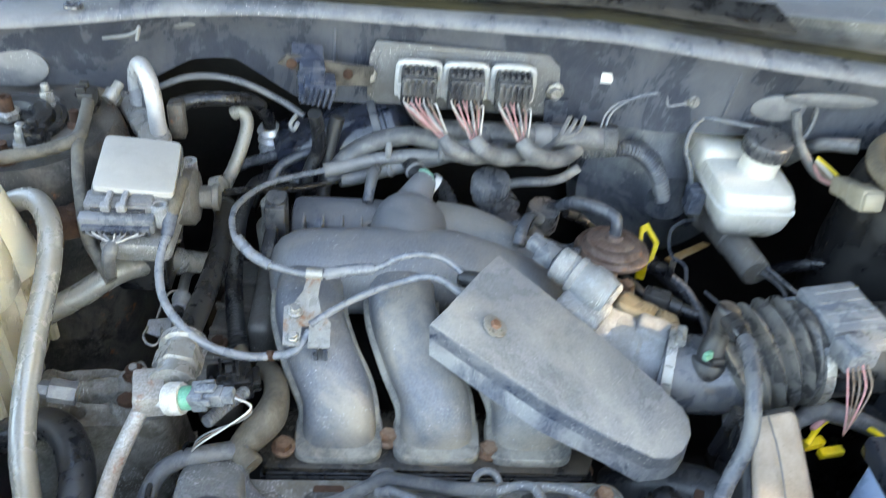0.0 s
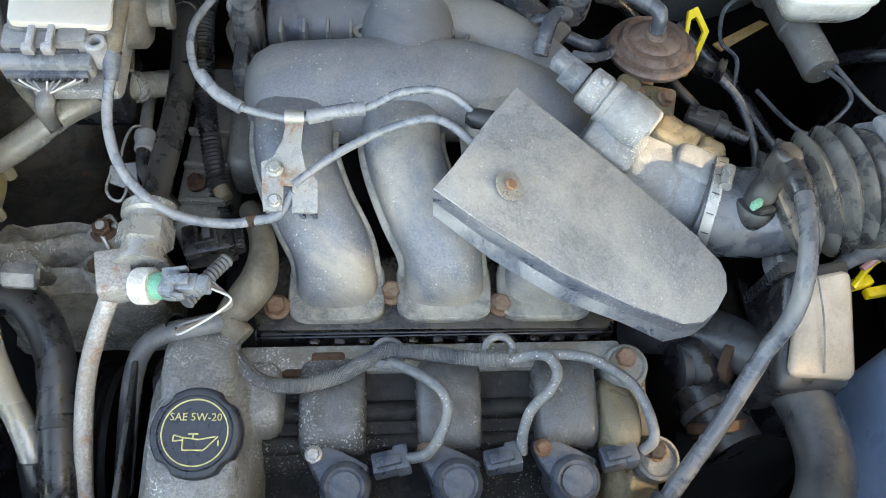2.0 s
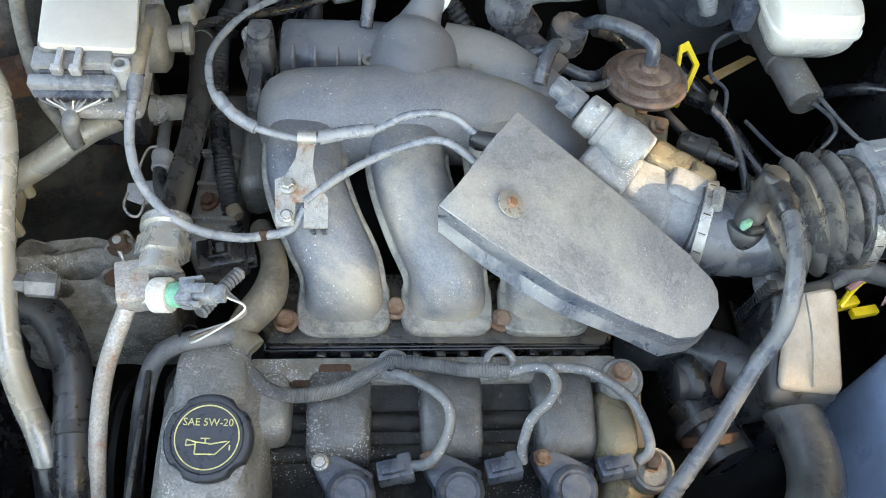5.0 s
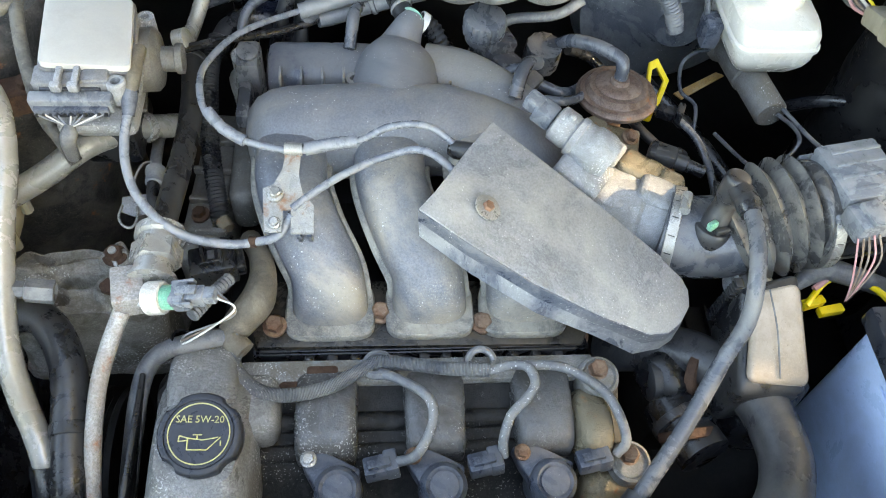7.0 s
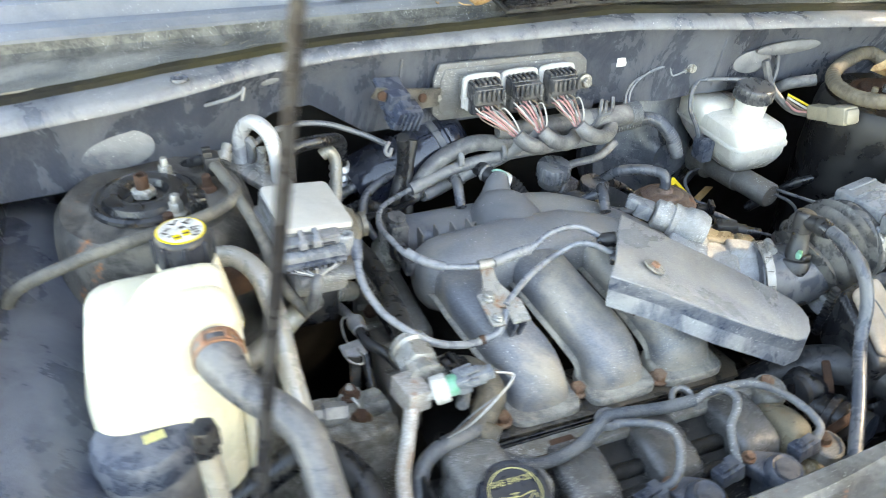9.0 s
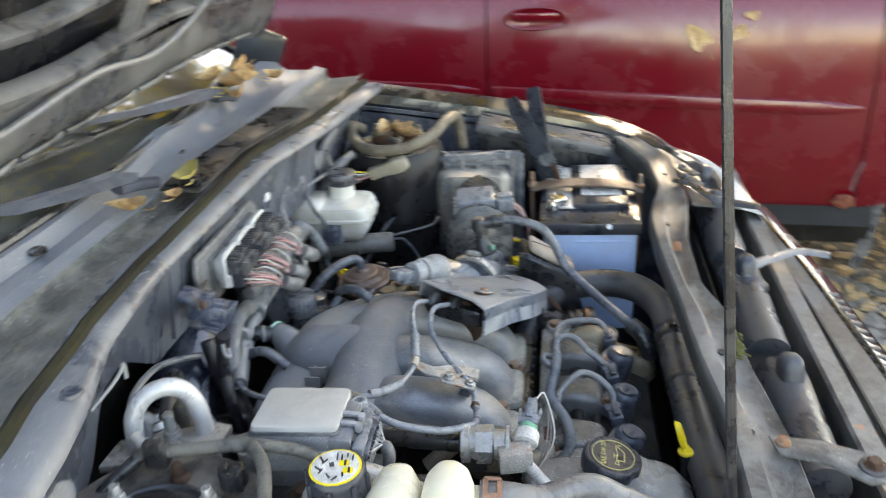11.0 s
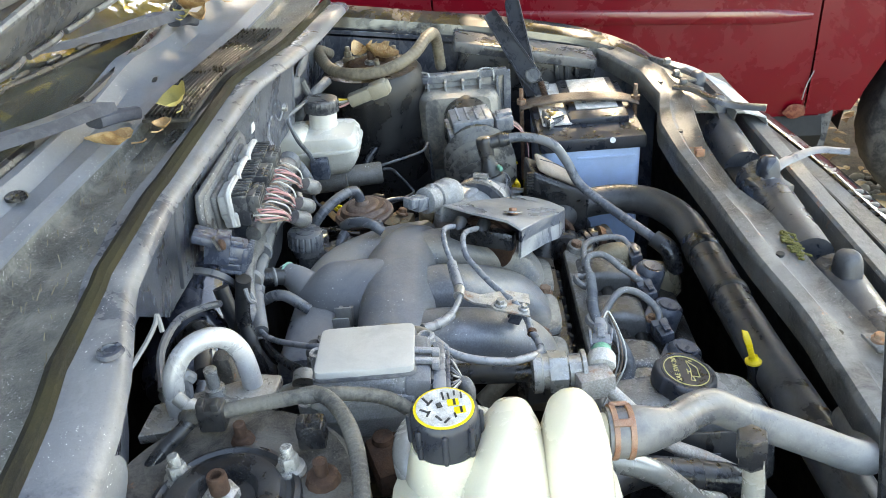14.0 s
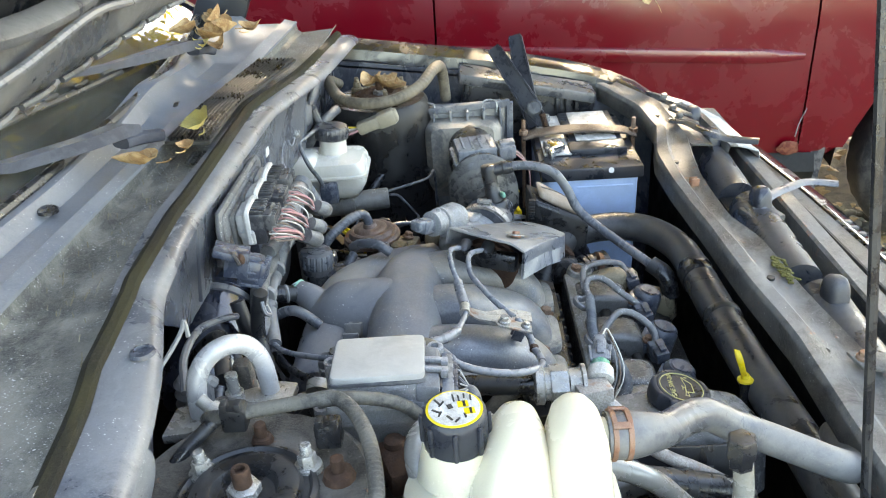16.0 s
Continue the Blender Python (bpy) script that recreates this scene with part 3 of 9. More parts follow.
part("cowl_flange", surface(B(), flange, XS, [0, 1, 2, 3, 4], 0.003), "body_flange", car, "dusty grey flange in front of the cowl")
seal_at = table((-0.75, 0.046), (-0.4, 0.044), (-0.3, 0.022), (-0.2, 0.016), (-0.1, 0.014), (0.06, 0.020), (0.2, 0.026), (0.8, 0.034))
bm = B()
loft(bm, [[Vector((x, lip(x) + seal_at(x) + a, lipz(x) + 0.004 + b)) for a, b in ((0, 0), (0.002, 0.006), (0.008, 0.009 + 0.002 * noise.noise((x * 30, 0, 0))), (0.014, 0.006), (0.017, 0))] for x in XS])
part("weather_strip", bm, "seal", car, "olive mossy foam strip along the cowl")
ridge = table((-0.75, 0.645), (-0.33, 0.633), (-0.227, 0.630), (-0.107, 0.624), (0.05, 0.614), (0.17, 0.610), (0.45, 0.57), (0.8, 0.55))


def tray(u, v):
    y0, y1 = lip(u) + seal_at(u) + 0.008, ridge(u)
    return (u, y0 + (y1 - y0) * (0, 0.1, 0.9, 1.0, 1.02)[v], 1.146 + (0.004, -0.004, -0.008, -0.002, 0.014)[v] + 0.001 * noise.noise((u * 20, v, 1)))


part("cowl_tray", surface(B(), tray, XS, [0, 1, 2, 3, 4], 0.003), "tray", car, "dirty black tray with dry grass bits")


def cover(u, v):
    y0 = ridge(u)
    y1 = 0.70 + (0.10 * max(0, -u - 0.1))
    z = (1.160, 1.166, 1.158, 1.160, 1.178, 1.180)[v]
    return (u, y0 + (y1 - y0) * (0, 0.16, 0.22, 0.6, 0.75, 1.0)[v], z + 0.012 * max(0, 1 - abs(u - 0.24) / 0.14) * (v > 2))


part("cowl_cover", surface(B(), cover, XS, [0, 1, 2, 3, 4, 5], 0.004), "cowl", car, "grey plastic cowl cover below the windscreen")
def vent(u, v):
    return (u, lip(u) + seal_at(u) + 0.020 + (ridge(u) - lip(u) - seal_at(u) - 0.030) * v, 1.1665 + 0.003 * v)


part("vent_base", surface(B(), vent, [0.05 + 0.02 * i for i in range(20)], [0, 0.5, 1], 0.004), "print_black", car, "black vent recess")
for i in range(10):
    part("vent_slat", sweep(B(), [Vector(vent(u, 0.06 + 0.098 * i)) + Vector((0, 0, 0.002)) for u in (0.055, 0.15, 0.25, 0.35, 0.425)], lambda s: sup(0.0020, 0.0050, 4, 8), side=(0, 1, 0), step=3), "plastic", car)
bm = B()
for i in range(6):
    for j in range(3):
        rbox(bm, (0.028 + i * 0.0068, 0.560 + j * 0.0068, 1.1475), (0.0048, 0.0048, 0.004), 0.0008)
part("vent_holes", bm, "print_black", car)
part("cowl_plug", lathe(B(), (-0.138, 0.672, 1.166), (0, -0.1, 1), [(0.0115, 0), (0.011, 0.0035), (0.008, 0.0045)], 20), "plastic", car, "round black plug")
part("cowl_slot", rbox(B(), (0.185, 0.628, 1.1765), (0.022, 0.006, 0.003), 0.0012, (0, 0, 8)), "plastic", car)
part("cowl_pin", lathe(B(), (-0.383, 0.492, 1.147), (0, 0, 1), [(0.0105, 0), (0.0095, 0.0035), (0.0065, 0.004), (0.006, 0.002)], 20), "body_inner", car, "round push pin in the flange")
# windscreen
bm = B()
surface(bm, lambda u, v: (u, 0.69 + 0.72 * v + 0.12 * abs(u - 0.09) ** 2, 1.175 + 0.42 * v), [-0.62 + 0.1 * i for i in range(15)], [0, 0.25, 0.5, 0.75, 1], 0.005, (0, 0.5, -0.86))
ws = part("windscreen", bm, "glass", car, "dirty reflecting windscreen")
ws.visible_shadow = False
# Dashboard colour is near black in place of the cabin's shade.
part("dashboard", surface(B(), lambda u, v: (u, 0.74 + 0.5 * v, 1.12 + 0.02 * v), [-0.6, 0, 0.75], [0, 0.5, 1], 0.02), "dark", car, "dashboard behind the glass, blackened for the shaded cabin")
# Simple roof and cabin walls, out of view, added to block sky light behind the glass.
part("roof", surface(B(), lambda u, v: (u, (1.40, 1.46, 2.0, 2.6)[v], (1.592, 1.612, 1.64, 1.61)[v] - 0.05 * (u - 0.09) ** 2), [-0.66 + 0.15 * i for i in range(11)], [0, 1, 2, 3], 0.02), "fender", car, "black roof")
part("cabin_rear", rbox(B(), (0.09, 2.6, 0.98), (1.5, 0.03, 1.25), 0.01), "fender", car)
for x in (-0.67, 0.85):
    part("cabin_side", sheet(B(), [(x, 0.74, 1.16), (x, 1.40, 1.58), (x, 2.6, 1.59), (x, 2.6, 0.35), (x, 0.74, 0.35)], 0.02, (1 if x < 0 else -1, 0, 0)), "fender", car, "black cabin side")
part("windscreen_trim", tube(B(), [(-0.62, 0.755, 1.182), (-0.3, 0.712, 1.182), (0.09, 0.69, 1.182), (0.4, 0.70, 1.182), (0.75, 0.75, 1.182)], 0.007, 8), "rubber", car)

# radiator support: a pressed channel across the nose
inner = table((-0.6, -0.12), (-0.321, -0.121), (-0.176, -0.123), (-0.036, -0.111), (0.106, -0.105), (0.247, -0.095), (0.371, -0.094), (0.44, -0.108), (0.498, -0.123), (0.624, -0.115), (0.741, -0.077), (0.8, -0.05))
outer = table((-0.6, -0.185), (-0.212, -0.185), (-0.082, -0.171), (0.048, -0.166), (0.125, -0.144), (0.28, -0.145), (0.445, -0.168), (0.646, -0.162), (0.749, -0.118), (0.82, -0.09))
XR = [-0.58 + 0.02 * i for i in range(69)]


def support(u, v):
    a, b = inner(u), outer(u)
    k = (0.0, 0.0, 0.06, 0.35, 0.45, 0.75, 0.94, 1.0, 1.0)[v]
    z = 0.985 + (-0.035, -0.006, 0.0, 0.001, -0.004, -0.004, 0.001, -0.005, -0.03)[v]
    return (u, a + (b - a) * k, z + 0.0015 * noise.noise((u * 12, v * 0.7, 7)))


part("radiator_support", surface(B(), support, XR, list(range(9)), 0.002), "support", car, "dusty pressed steel radiator support bar")
for x, y in ((-0.205, -0.143), (-0.05, -0.14), (0.33, -0.118), (0.56, -0.14)):
    part("hole_plug", lathe(B(), (x, y, 0.982), (0, 0, 1), [(0.005, 0), (0.005, 0.0035)], 12), "print_black", car)
bm = B()
rnd = random.Random(3)
for i in range(60):
    s_ = rnd.random()
    rbox(bm, (-0.005 - 0.055 * s_ + rnd.gauss(0, 0.004), -0.162 + rnd.gauss(0, 0.0035), 0.9845 + 0.001 * rnd.random()), (0.004 + 0.005 * rnd.random(), 0.004, 0.0025), 0.001, (0, 0, rnd.random() * 90), 1)
part("moss_patch", bm, "moss", car, "green-brown mossy patch")
bm = B()
rbox(bm, (0.231, -0.121, 0.9875), (0.014, 0.012, 0.002), 0.0006)
rbox(bm, (0.2245, -0.121, 0.993), (0.0015, 0.012, 0.012), 0.0005)
rbox(bm, (0.2375, -0.121, 0.992), (0.0015, 0.012, 0.010), 0.0005)
solo("spring_clip", bm, "copper", "small orange rusty clip on the radiator support", "clip")

catch = thing("catch_bracket", (-0.24, -0.20, 0.985), "pressed steel catch bracket bolted to the radiator support", "bracket")
part("arm", sheet(B(), [(-0.218, -0.158, 0.993), (-0.246, -0.162, 0.993), (-0.262, -0.205, 0.995), (-0.286, -0.238, 0.993), (-0.276, -0.264, 0.990), (-0.250, -0.266, 0.990), (-0.240, -0.246, 0.993), (-0.226, -0.205, 0.995)], 0.004, (0, 0, -1), 0.001), "support", catch)
part("washer", lathe(B(), (-0.263, -0.247, 0.992), (0, 0, 1), [(0.014, 0), (0.0135, 0.003), (0.009, 0.004)], 24), "duct", catch)
bolt(catch, (-0.263, -0.247, 0.995), (0, 0, 1), 0.0075, "rust", label="dull bolt")
bolt(catch, (-0.232, -0.169, 0.995), (0, 0, 1), 0.0055, "rust_bolt")
# nose: radiator, fan shroud, bumper bar, lamp housings
bm = B()
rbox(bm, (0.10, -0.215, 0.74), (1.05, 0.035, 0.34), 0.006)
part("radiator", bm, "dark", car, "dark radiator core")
for x, w in ((0.44, 0.20), (0.17, 0.22), (-0.10, 0.2), (0.60, 0.1)):
    bm = B()
    tube(bm, [(x - w / 2, -0.228, 0.905), (x + w / 2, -0.228, 0.918)], 0.032, 18, 1)
    blob(bm, (x + w * 0.30, -0.228, 0.944), (0.036, 0.030, 0.060), 3.0, (0, 8, 10), 0.05, 3)
    part("duct", bm, "duct", car, "grey-blue plastic duct ahead of the radiator")
bar_o = table((-0.6, -0.36), (0.0, -0.355), (0.13, -0.345), (0.305, -0.332), (0.534, -0.306), (0.65, -0.27), (0.8, -0.19))
part("bumper_bar", surface(B(), lambda u, v: (u, (-0.274, -0.276, -0.280, -0.304, -0.304, 0, 0)[v] if v < 5 else bar_o(u) + (0.0, -0.004)[v - 5], 0.93 + (-0.06, -0.004, 0.0, -0.002, -0.012, -0.010, -0.05)[v]), [-0.58 + 0.04 * i for i in range(34)], list(range(7)), 0.002), "support", car, "dusty bumper reinforcement bar")
for yy, zz in ((0.303, 0.9225),):
    part("bar_groove", tube(B(), [(-0.5, -yy - 0.012, zz), (0.0, -yy - 0.012, zz), (0.3, -yy, zz), (0.5, -yy + 0.018, zz)], 0.0035, 6), "print_black", car)
part("bumper_skin", surface(B(), lambda u, v: (u, bar_o(u) - (0.006, 0.03, 0.055, 0.07, 0.05)[v], (0.922, 0.915, 0.88, 0.7, 0.4)[v]), [-0.58 + 0.04 * i for i in range(34)], list(range(5)), 0.003, (0, 1, 0)), "fender", car, "black bumper skin")
for i in range(12):
    bm = B()
    rbox(bm, (-0.02 + i * 0.021, bar_o(-0.02 + i * 0.021) - 0.012, 0.918), (0.008, 0.022, 0.006), 0.001)
    part("tooth", bm, "support", car)
# lamp and wing tip; the rim's white colour stands for bright sun on it
tip = table((0.28, -0.325), (0.373, -0.335), (0.485, -0.31), (0.639, -0.298), (0.754, -0.262), (0.859, -0.17), (0.88, -0.12))
bm = B()
surface(bm, lambda u, v: (u, (outer(u) - 0.012) * (1 - v) + tip(u) * v, 0.958 + 0.012 * (1 - v) - 0.02 * v * v - 0.05 * max(0, v - 0.9) * 10), [0.46 + 0.02 * i for i in range(21)], [0.62, 0.7, 0.8, 0.9, 1.0], 0.003)
part("headlamp_rim", bm, "ecu_white", car, "rim of the headlamp housing, whitened for the sun on it")
bm = B()
surface(bm, lambda u, v: (u, (outer(u) - 0.012) * (1 - v) + tip(u) * v, 0.962 - 0.012 * v - (0.02 if 0.3 < v < 0.5 else 0)), [0.46 + 0.02 * i for i in range(21)], [0, 0.1, 0.28, 0.32, 0.48, 0.52, 0.63], 0.003)
part("headlamp_housing", bm, "support", car, "dusty grooved headlamp housing")
for x in (0.52, 0.57, 0.64):
    bm = B()
    rbox(bm, (x, -0.185, 0.985), (0.05, 0.018, 0.006), 0.002, (0, 0, 25))
    rbox(bm, (x + 0.015, -0.175, 0.990), (0.014, 0.012, 0.010), 0.003)
    part("lamp_bracket", bm, "support", car)
part("latch_strap", tube(B(), [(0.506, -0.150, 0.992), (0.485, -0.178, 0.992), (0.433, -0.199, 0.992), (0.430, -0.234, 0.980), (0.409, -0.280, 0.980)], 0.009, 8, 5, flat=0.4), "plastic", car, "black strap over the lamp corner")
# bonnet latch assembly with its pale lever
bm = B()
tube(bm, [(0.215, -0.215, 0.935), (0.229, -0.228, 0.950), (0.244, -0.246, 0.955), (0.265, -0.275, 0.955), (0.286, -0.318, 0.955), (0.272, -0.362, 0.955)], 0.010, 8, 5, flat=0.35)
latch = thing("bonnet_latch", (0.2, -0.24, 0.9), "steel bonnet latch with a pale release lever", "latch")
part("lever", bm, "hose_pale", latch, "pale dusty lever")
bm = B()
rbox(bm, (0.225, -0.228, 0.932), (0.05, 0.05, 0.012), 0.002, (0, 0, 15))
rbox(bm, (0.215, -0.226, 0.885), (0.035, 0.012, 0.09), 0.002, (0, 0, 10))
part("latch_plate", bm, "support", latch)
part("cable_end", tube(B(), [(0.165, -0.215, 0.905), (0.165, -0.218, 0.86), (0.16, -0.22, 0.82)], 0.011, 8), "hose_pale", latch)

# wings
wing = table((0.9, 1.15), (0.721, 1.13), (0.464, 1.096), (0.111, 1.043), (-0.079, 1.003), (-0.164, 0.968), (-0.2, 0.94))


def right_wing(u, v):
    z = wing(u)
    k = max(0.0, (0.0 - u)) * 0.25
    return ((0.805, 0.812, 0.83, 0.86, 0.90, 0.94, 0.955, 0.95)[v] - k, u, (z - 0.05, z - 0.012, z - 0.006, z, z - 0.012, z - 0.05, z - 0.2, 0.35)[v])


part("wing", surface(B(), right_wing, [0.9 - 0.05 * i for i in range(23)], list(range(8)), 0.002, (-1, 0, 0)), "fender", car, "glossy black front wing")
part("wing", surface(B(), lambda u, v: (-0.63 - (0.0, 0.01, 0.03, 0.08, 0.14, 0.155)[v], u, (wing(u) - 0.05, wing(u) - 0.012, wing(u), wing(u) - 0.015, wing(u) - 0.2, 0.35)[v]), [0.9 - 0.05 * i for i in range(23)], list(range(6)), 0.002, (1, 0, 0)), "fender", car, "glossy black front wing")
for x in (0.775, -0.60):
    part("inner_wing", surface(B(), lambda u, v: (x, u, (wing(u) - 0.03, 0.8, 0.35)[v]), [0.65, 0.4, 0.2, 0, -0.2], [0, 1, 2], 0.004, (1 if x > 0 else -1, 0, 0)), "body_inner", car, "dusty black inner wing")
    part("wing_rail", surface(B(), lambda u, v: (x + (0.035 if x > 0 else -0.035) * v, u, wing(u) - 0.038), [0.65, 0.4, 0.2, 0, -0.15], [0, 1], 0.004), "body_inner", car)
part("apron", surface(B(), lambda u, v: (-0.602 + 0.09 * u, v, 1.0 - 0.05 * u * u + 0.004 * noise.noise((u * 4, v * 9, 1))), [0, 0.3, 0.6, 0.85, 1.0], [-0.12 + 0.06 * i for i in range(13)], 0.004), "body_inner", car, "dusty black apron beside the strut tower")
part("apron_wall", surface(B(), lambda u, v: (-0.512 + 0.01 * v, u, 0.95 - 0.5 * v), [-0.12 + 0.06 * i for i in range(13)], [0, 0.5, 1], 0.004, (-1, 0, 0)), "body_inner", car)
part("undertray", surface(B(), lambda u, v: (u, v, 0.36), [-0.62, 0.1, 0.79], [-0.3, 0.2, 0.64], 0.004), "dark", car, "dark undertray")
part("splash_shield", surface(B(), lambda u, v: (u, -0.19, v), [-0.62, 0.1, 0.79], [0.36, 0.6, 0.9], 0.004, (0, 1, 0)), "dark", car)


def strut_tower(cx, cy, cz, rr, label, mat="tower"):
    """A sheet steel tower with its rounded shoulder, dome bearing, three nuts and a centre rod."""
    bm = B()
    lathe(bm, (cx, cy, cz), (0, 0, 1), [(rr * 1.15, -0.45), (rr * 1.08, -0.10), (rr * 1.04, -0.03), (rr, -0.008), (rr * 0.93, 0.0), (0.05, 0.0)], 40)
    tw = part("strut_tower", bm, mat, car, label)
    return tw


strut_tower(-0.436, 0.415, 1.046, 0.104, "sooty steel strut tower with rust blooms")
strut_tower(0.612, 0.388, 1.035, 0.094, "dusty strut tower, blackened for the shadow on it", "tower_black")


def strut_mount(name_label, cx, cy, cz, spots_, rusty):
    th = thing("strut_mount", (cx, cy, cz), name_label, "strut mount", "strut mounts")
    bm = B()
    lathe(bm, (cx, cy, cz), (0, 0, 1), [(0.058, 0), (0.057, 0.004), (0.053, 0.006), (0.050, 0.003), (0.046, 0.003), (0.043, 0.010), (0.034, 0.013), (0.027, 0.011), (0.023, 0.003)], 40)
    part("rubber_dome", bm, "rubber" if not rusty else "rust", th)
    bm = B()
    lathe(bm, (cx, cy, cz + 0.006), (0, 0, 1), [(0.0135, 0), (0.0135, 0.007), (0.0105, 0.009)], 6)
    part("centre_nut", bm, "steel", th)
    part("rod", lathe(B(), (cx, cy, cz + 0.012), (0, 0, 1), [(0.0075, 0), (0.0075, 0.017), (0.0068, 0.019), (0.0045, 0.019), (0.0045, 0.014)], 12), "rust", th, "rusty threaded rod end")
    for x, y in spots_:
        bm = B()
        lathe(bm, (x, y, cz), (0, 0, 1), [(0.012, 0), (0.0115, 0.005), (0.0078, 0.006)], 16)
        lathe(bm, (x, y, cz + 0.006), (0, 0, 1), [(0.0078, 0), (0.0078, 0.010), (0.007, 0.011)], 6)
        lathe(bm, (x, y, cz + 0.016), (0, 0, 1), [(0.0048, 0), (0.0048, 0.009), (0.004, 0.010)], 10)
        part("nut", bm, "steel" if not rusty else "brass", th)
    return th


strut_mount("black rubber strut mount with zinc nuts on the tower", -0.444, 0.413, 1.047, ((-0.417, 0.454), (-0.414, 0.368)), False)
strut_mount("rusty strut mount filled with brown leaves", 0.612, 0.385, 1.036, ((0.665, 0.435), (0.65, 0.345), (0.56, 0.37)), True)
bm = B()
lathe(bm, (-0.424, 0.342, 1.046), (0, 0, 1), [(0.014, 0), (0.012, 0.006), (0.008, 0.008), (0.0055, 0.008), (0.0055, 0.02)], 12)
solo("tower_stud", bm, "rust", "brown rusty stud on the strut tower", "stud")
bm = B()
lathe(bm, (-0.376, 0.414, 1.046), (0, 0, 1), [(0.010, 0), (0.008, 0.005), (0.0055, 0.006), (0.005, 0.018), (0.004, 0.019)], 12)
solo("tower_stud", bm, "rust", "brown rusty stub on the strut tower", "stud")

# bonnet: outer skin, inner frame, ribs and washer line
hood = thing("bonnet", (0.09, 0.70, 1.25), "open black bonnet seen from below with dusty ribs", "bonnet")
HC, HS = math.cos(radians(58)), math.sin(radians(58))
hinge_line = table((-0.62, 1.235), (-0.5, 1.25), (-0.3, 1.26), (0.42, 1.26), (0.65, 1.246), (0.8, 1.222))


def hd(x, s, o=0.0):
    """A point of the bonnet: s metres up from its rear edge, o metres inside its skin."""
    return Vector((x, 0.705 - s * HC - o * HS, hinge_line(x) + s * HS - o * HC))


HX = [-0.60 + 0.06 * i for i in range(24)]
part("skin", surface(B(), lambda u, v: hd(u, v, -0.03 + 0.05 * abs(u - 0.09) ** 2), HX, [0, 0.02, 0.3, 0.6, 0.9], 0.002, (0, HS, HC)), "fender", hood, "black painted skin")
bm = B()
surface(bm, lambda u, v: hd(u, v, 0.012 * math.sin(min(1, v / 0.10) * math.pi)), HX, [0, 0.02, 0.05, 0.08, 0.10], 0.002, (0, HS, HC))
part("rear_frame", bm, "bonnet_under", hood, "dusty inner frame along the rear edge")
for x0, s0, x1, s1, w in ((-0.6, 0.12, 0.1, 0.55, 0.05), (0.78, 0.12, 0.1, 0.55, 0.05), (-0.55, 0.1, -0.55, 0.88, 0.07), (0.73, 0.1, 0.73, 0.88, 0.07), (-0.6, 0.85, 0.78, 0.85, 0.08), (0.1, 0.1, 0.1, 0.85, 0.05)):
    bm = B()
    a, b = hd(x0, s0, 0.004), hd(x1, s1, 0.004)
    q = (b - a).normalized().cross(Vector((0, HS, HC))) * w / 2
    nrm = Vector((0, -HS, -HC)) * 0.012
    loft(bm, [[p - q, p - q * 0.6 + nrm, p + q * 0.6 + nrm, p + q] for p in (a, a + (b - a) * 0.33, a + (b - a) * 0.66, b)])
    part("rib", bm, "bonnet_under", hood)
for k in range(5):
    s_ = 0.13 + 0.085 * k
    part("stiffener", sweep(B(), [hd(-0.52 + 0.12 * i, s_ + 0.012 * math.sin(i * 1.3 + k), 0.006) for i in range(11)], lambda s: sup(0.030, 0.016, 3, 12), side=(0, HS, HC), step=3), "bonnet_under", hood, "dusty pressed stiffener")
for i in range(12):
    x = -0.5 + i * 0.1
    part("hem", tube(B(), [hd(x, 0.018, 0.012), hd(x + 0.05, 0.022, 0.016), hd(x + 0.09, 0.018, 0.010)], 0.004, 6), "bonnet_under", hood)
part("washer_line", tube(B(), [hd(-0.45, 0.10, 0.012), hd(-0.2, 0.085, 0.02), hd(0.0, 0.11, 0.022), hd(0.2, 0.09, 0.02), hd(0.34, 0.16, 0.02), hd(0.37, 0.3, 0.015)], 0.005, 8), "hose_pale", hood, "pale washer hose")
part("hinge", rbox(B(), (0.76, 0.70, 1.20), (0.02, 0.10, 0.10), 0.004, (25, 0, 0)), "fender", hood)
# prop rod
pr = thing("prop_rod", (-0.44, -0.09, 0.9), "thin black steel prop rod with an orange grip", "prop rod")
part("rod", tube(B(), [(-0.452, -0.10, 0.84), (-0.44, -0.092, 0.90), (-0.37, -0.063, 1.30), (-0.317, -0.043, 1.60), (-0.275, -0.028, 1.83)], 0.0042, 8, 4), "plastic", pr)
part("grip", tube(B(), [(-0.449, -0.098, 0.855), (-0.433, -0.090, 0.94)], 0.0062, 8, 1), "copper", pr, "orange-brown grip")

# ---- intake manifold ----
man = thing("intake_manifold", (0.0, 0.2, 0.86), "grey-black plastic intake manifold with three curved runners", "intake manifold")
bm = B()
cs = []
for x, k in ((-0.163, 0.25), (-0.160, 0.55), (-0.152, 0.78), (-0.138, 0.94), (-0.12, 1.0), (-0.04, 1.02), (0.04, 1.0), (0.09, 0.94), (0.13, 0.85), (0.155, 0.7), (0.165, 0.4)):
    y = 0.314 - 0.5 * max(0, x - 0.03) ** 1.6
    z = 0.934 + 0.05 * (min(x, 0.0) + 0.163) - 0.5 * max(0, x - 0.02) ** 1.4
    cs.append([Vector((x, y + a * k, z + b * k)) for a, b in sup(0.092, 0.090, 2.3, 24)])
loft(bm, cs)
part("plenum", bm, "manifold", man)
bm = B()
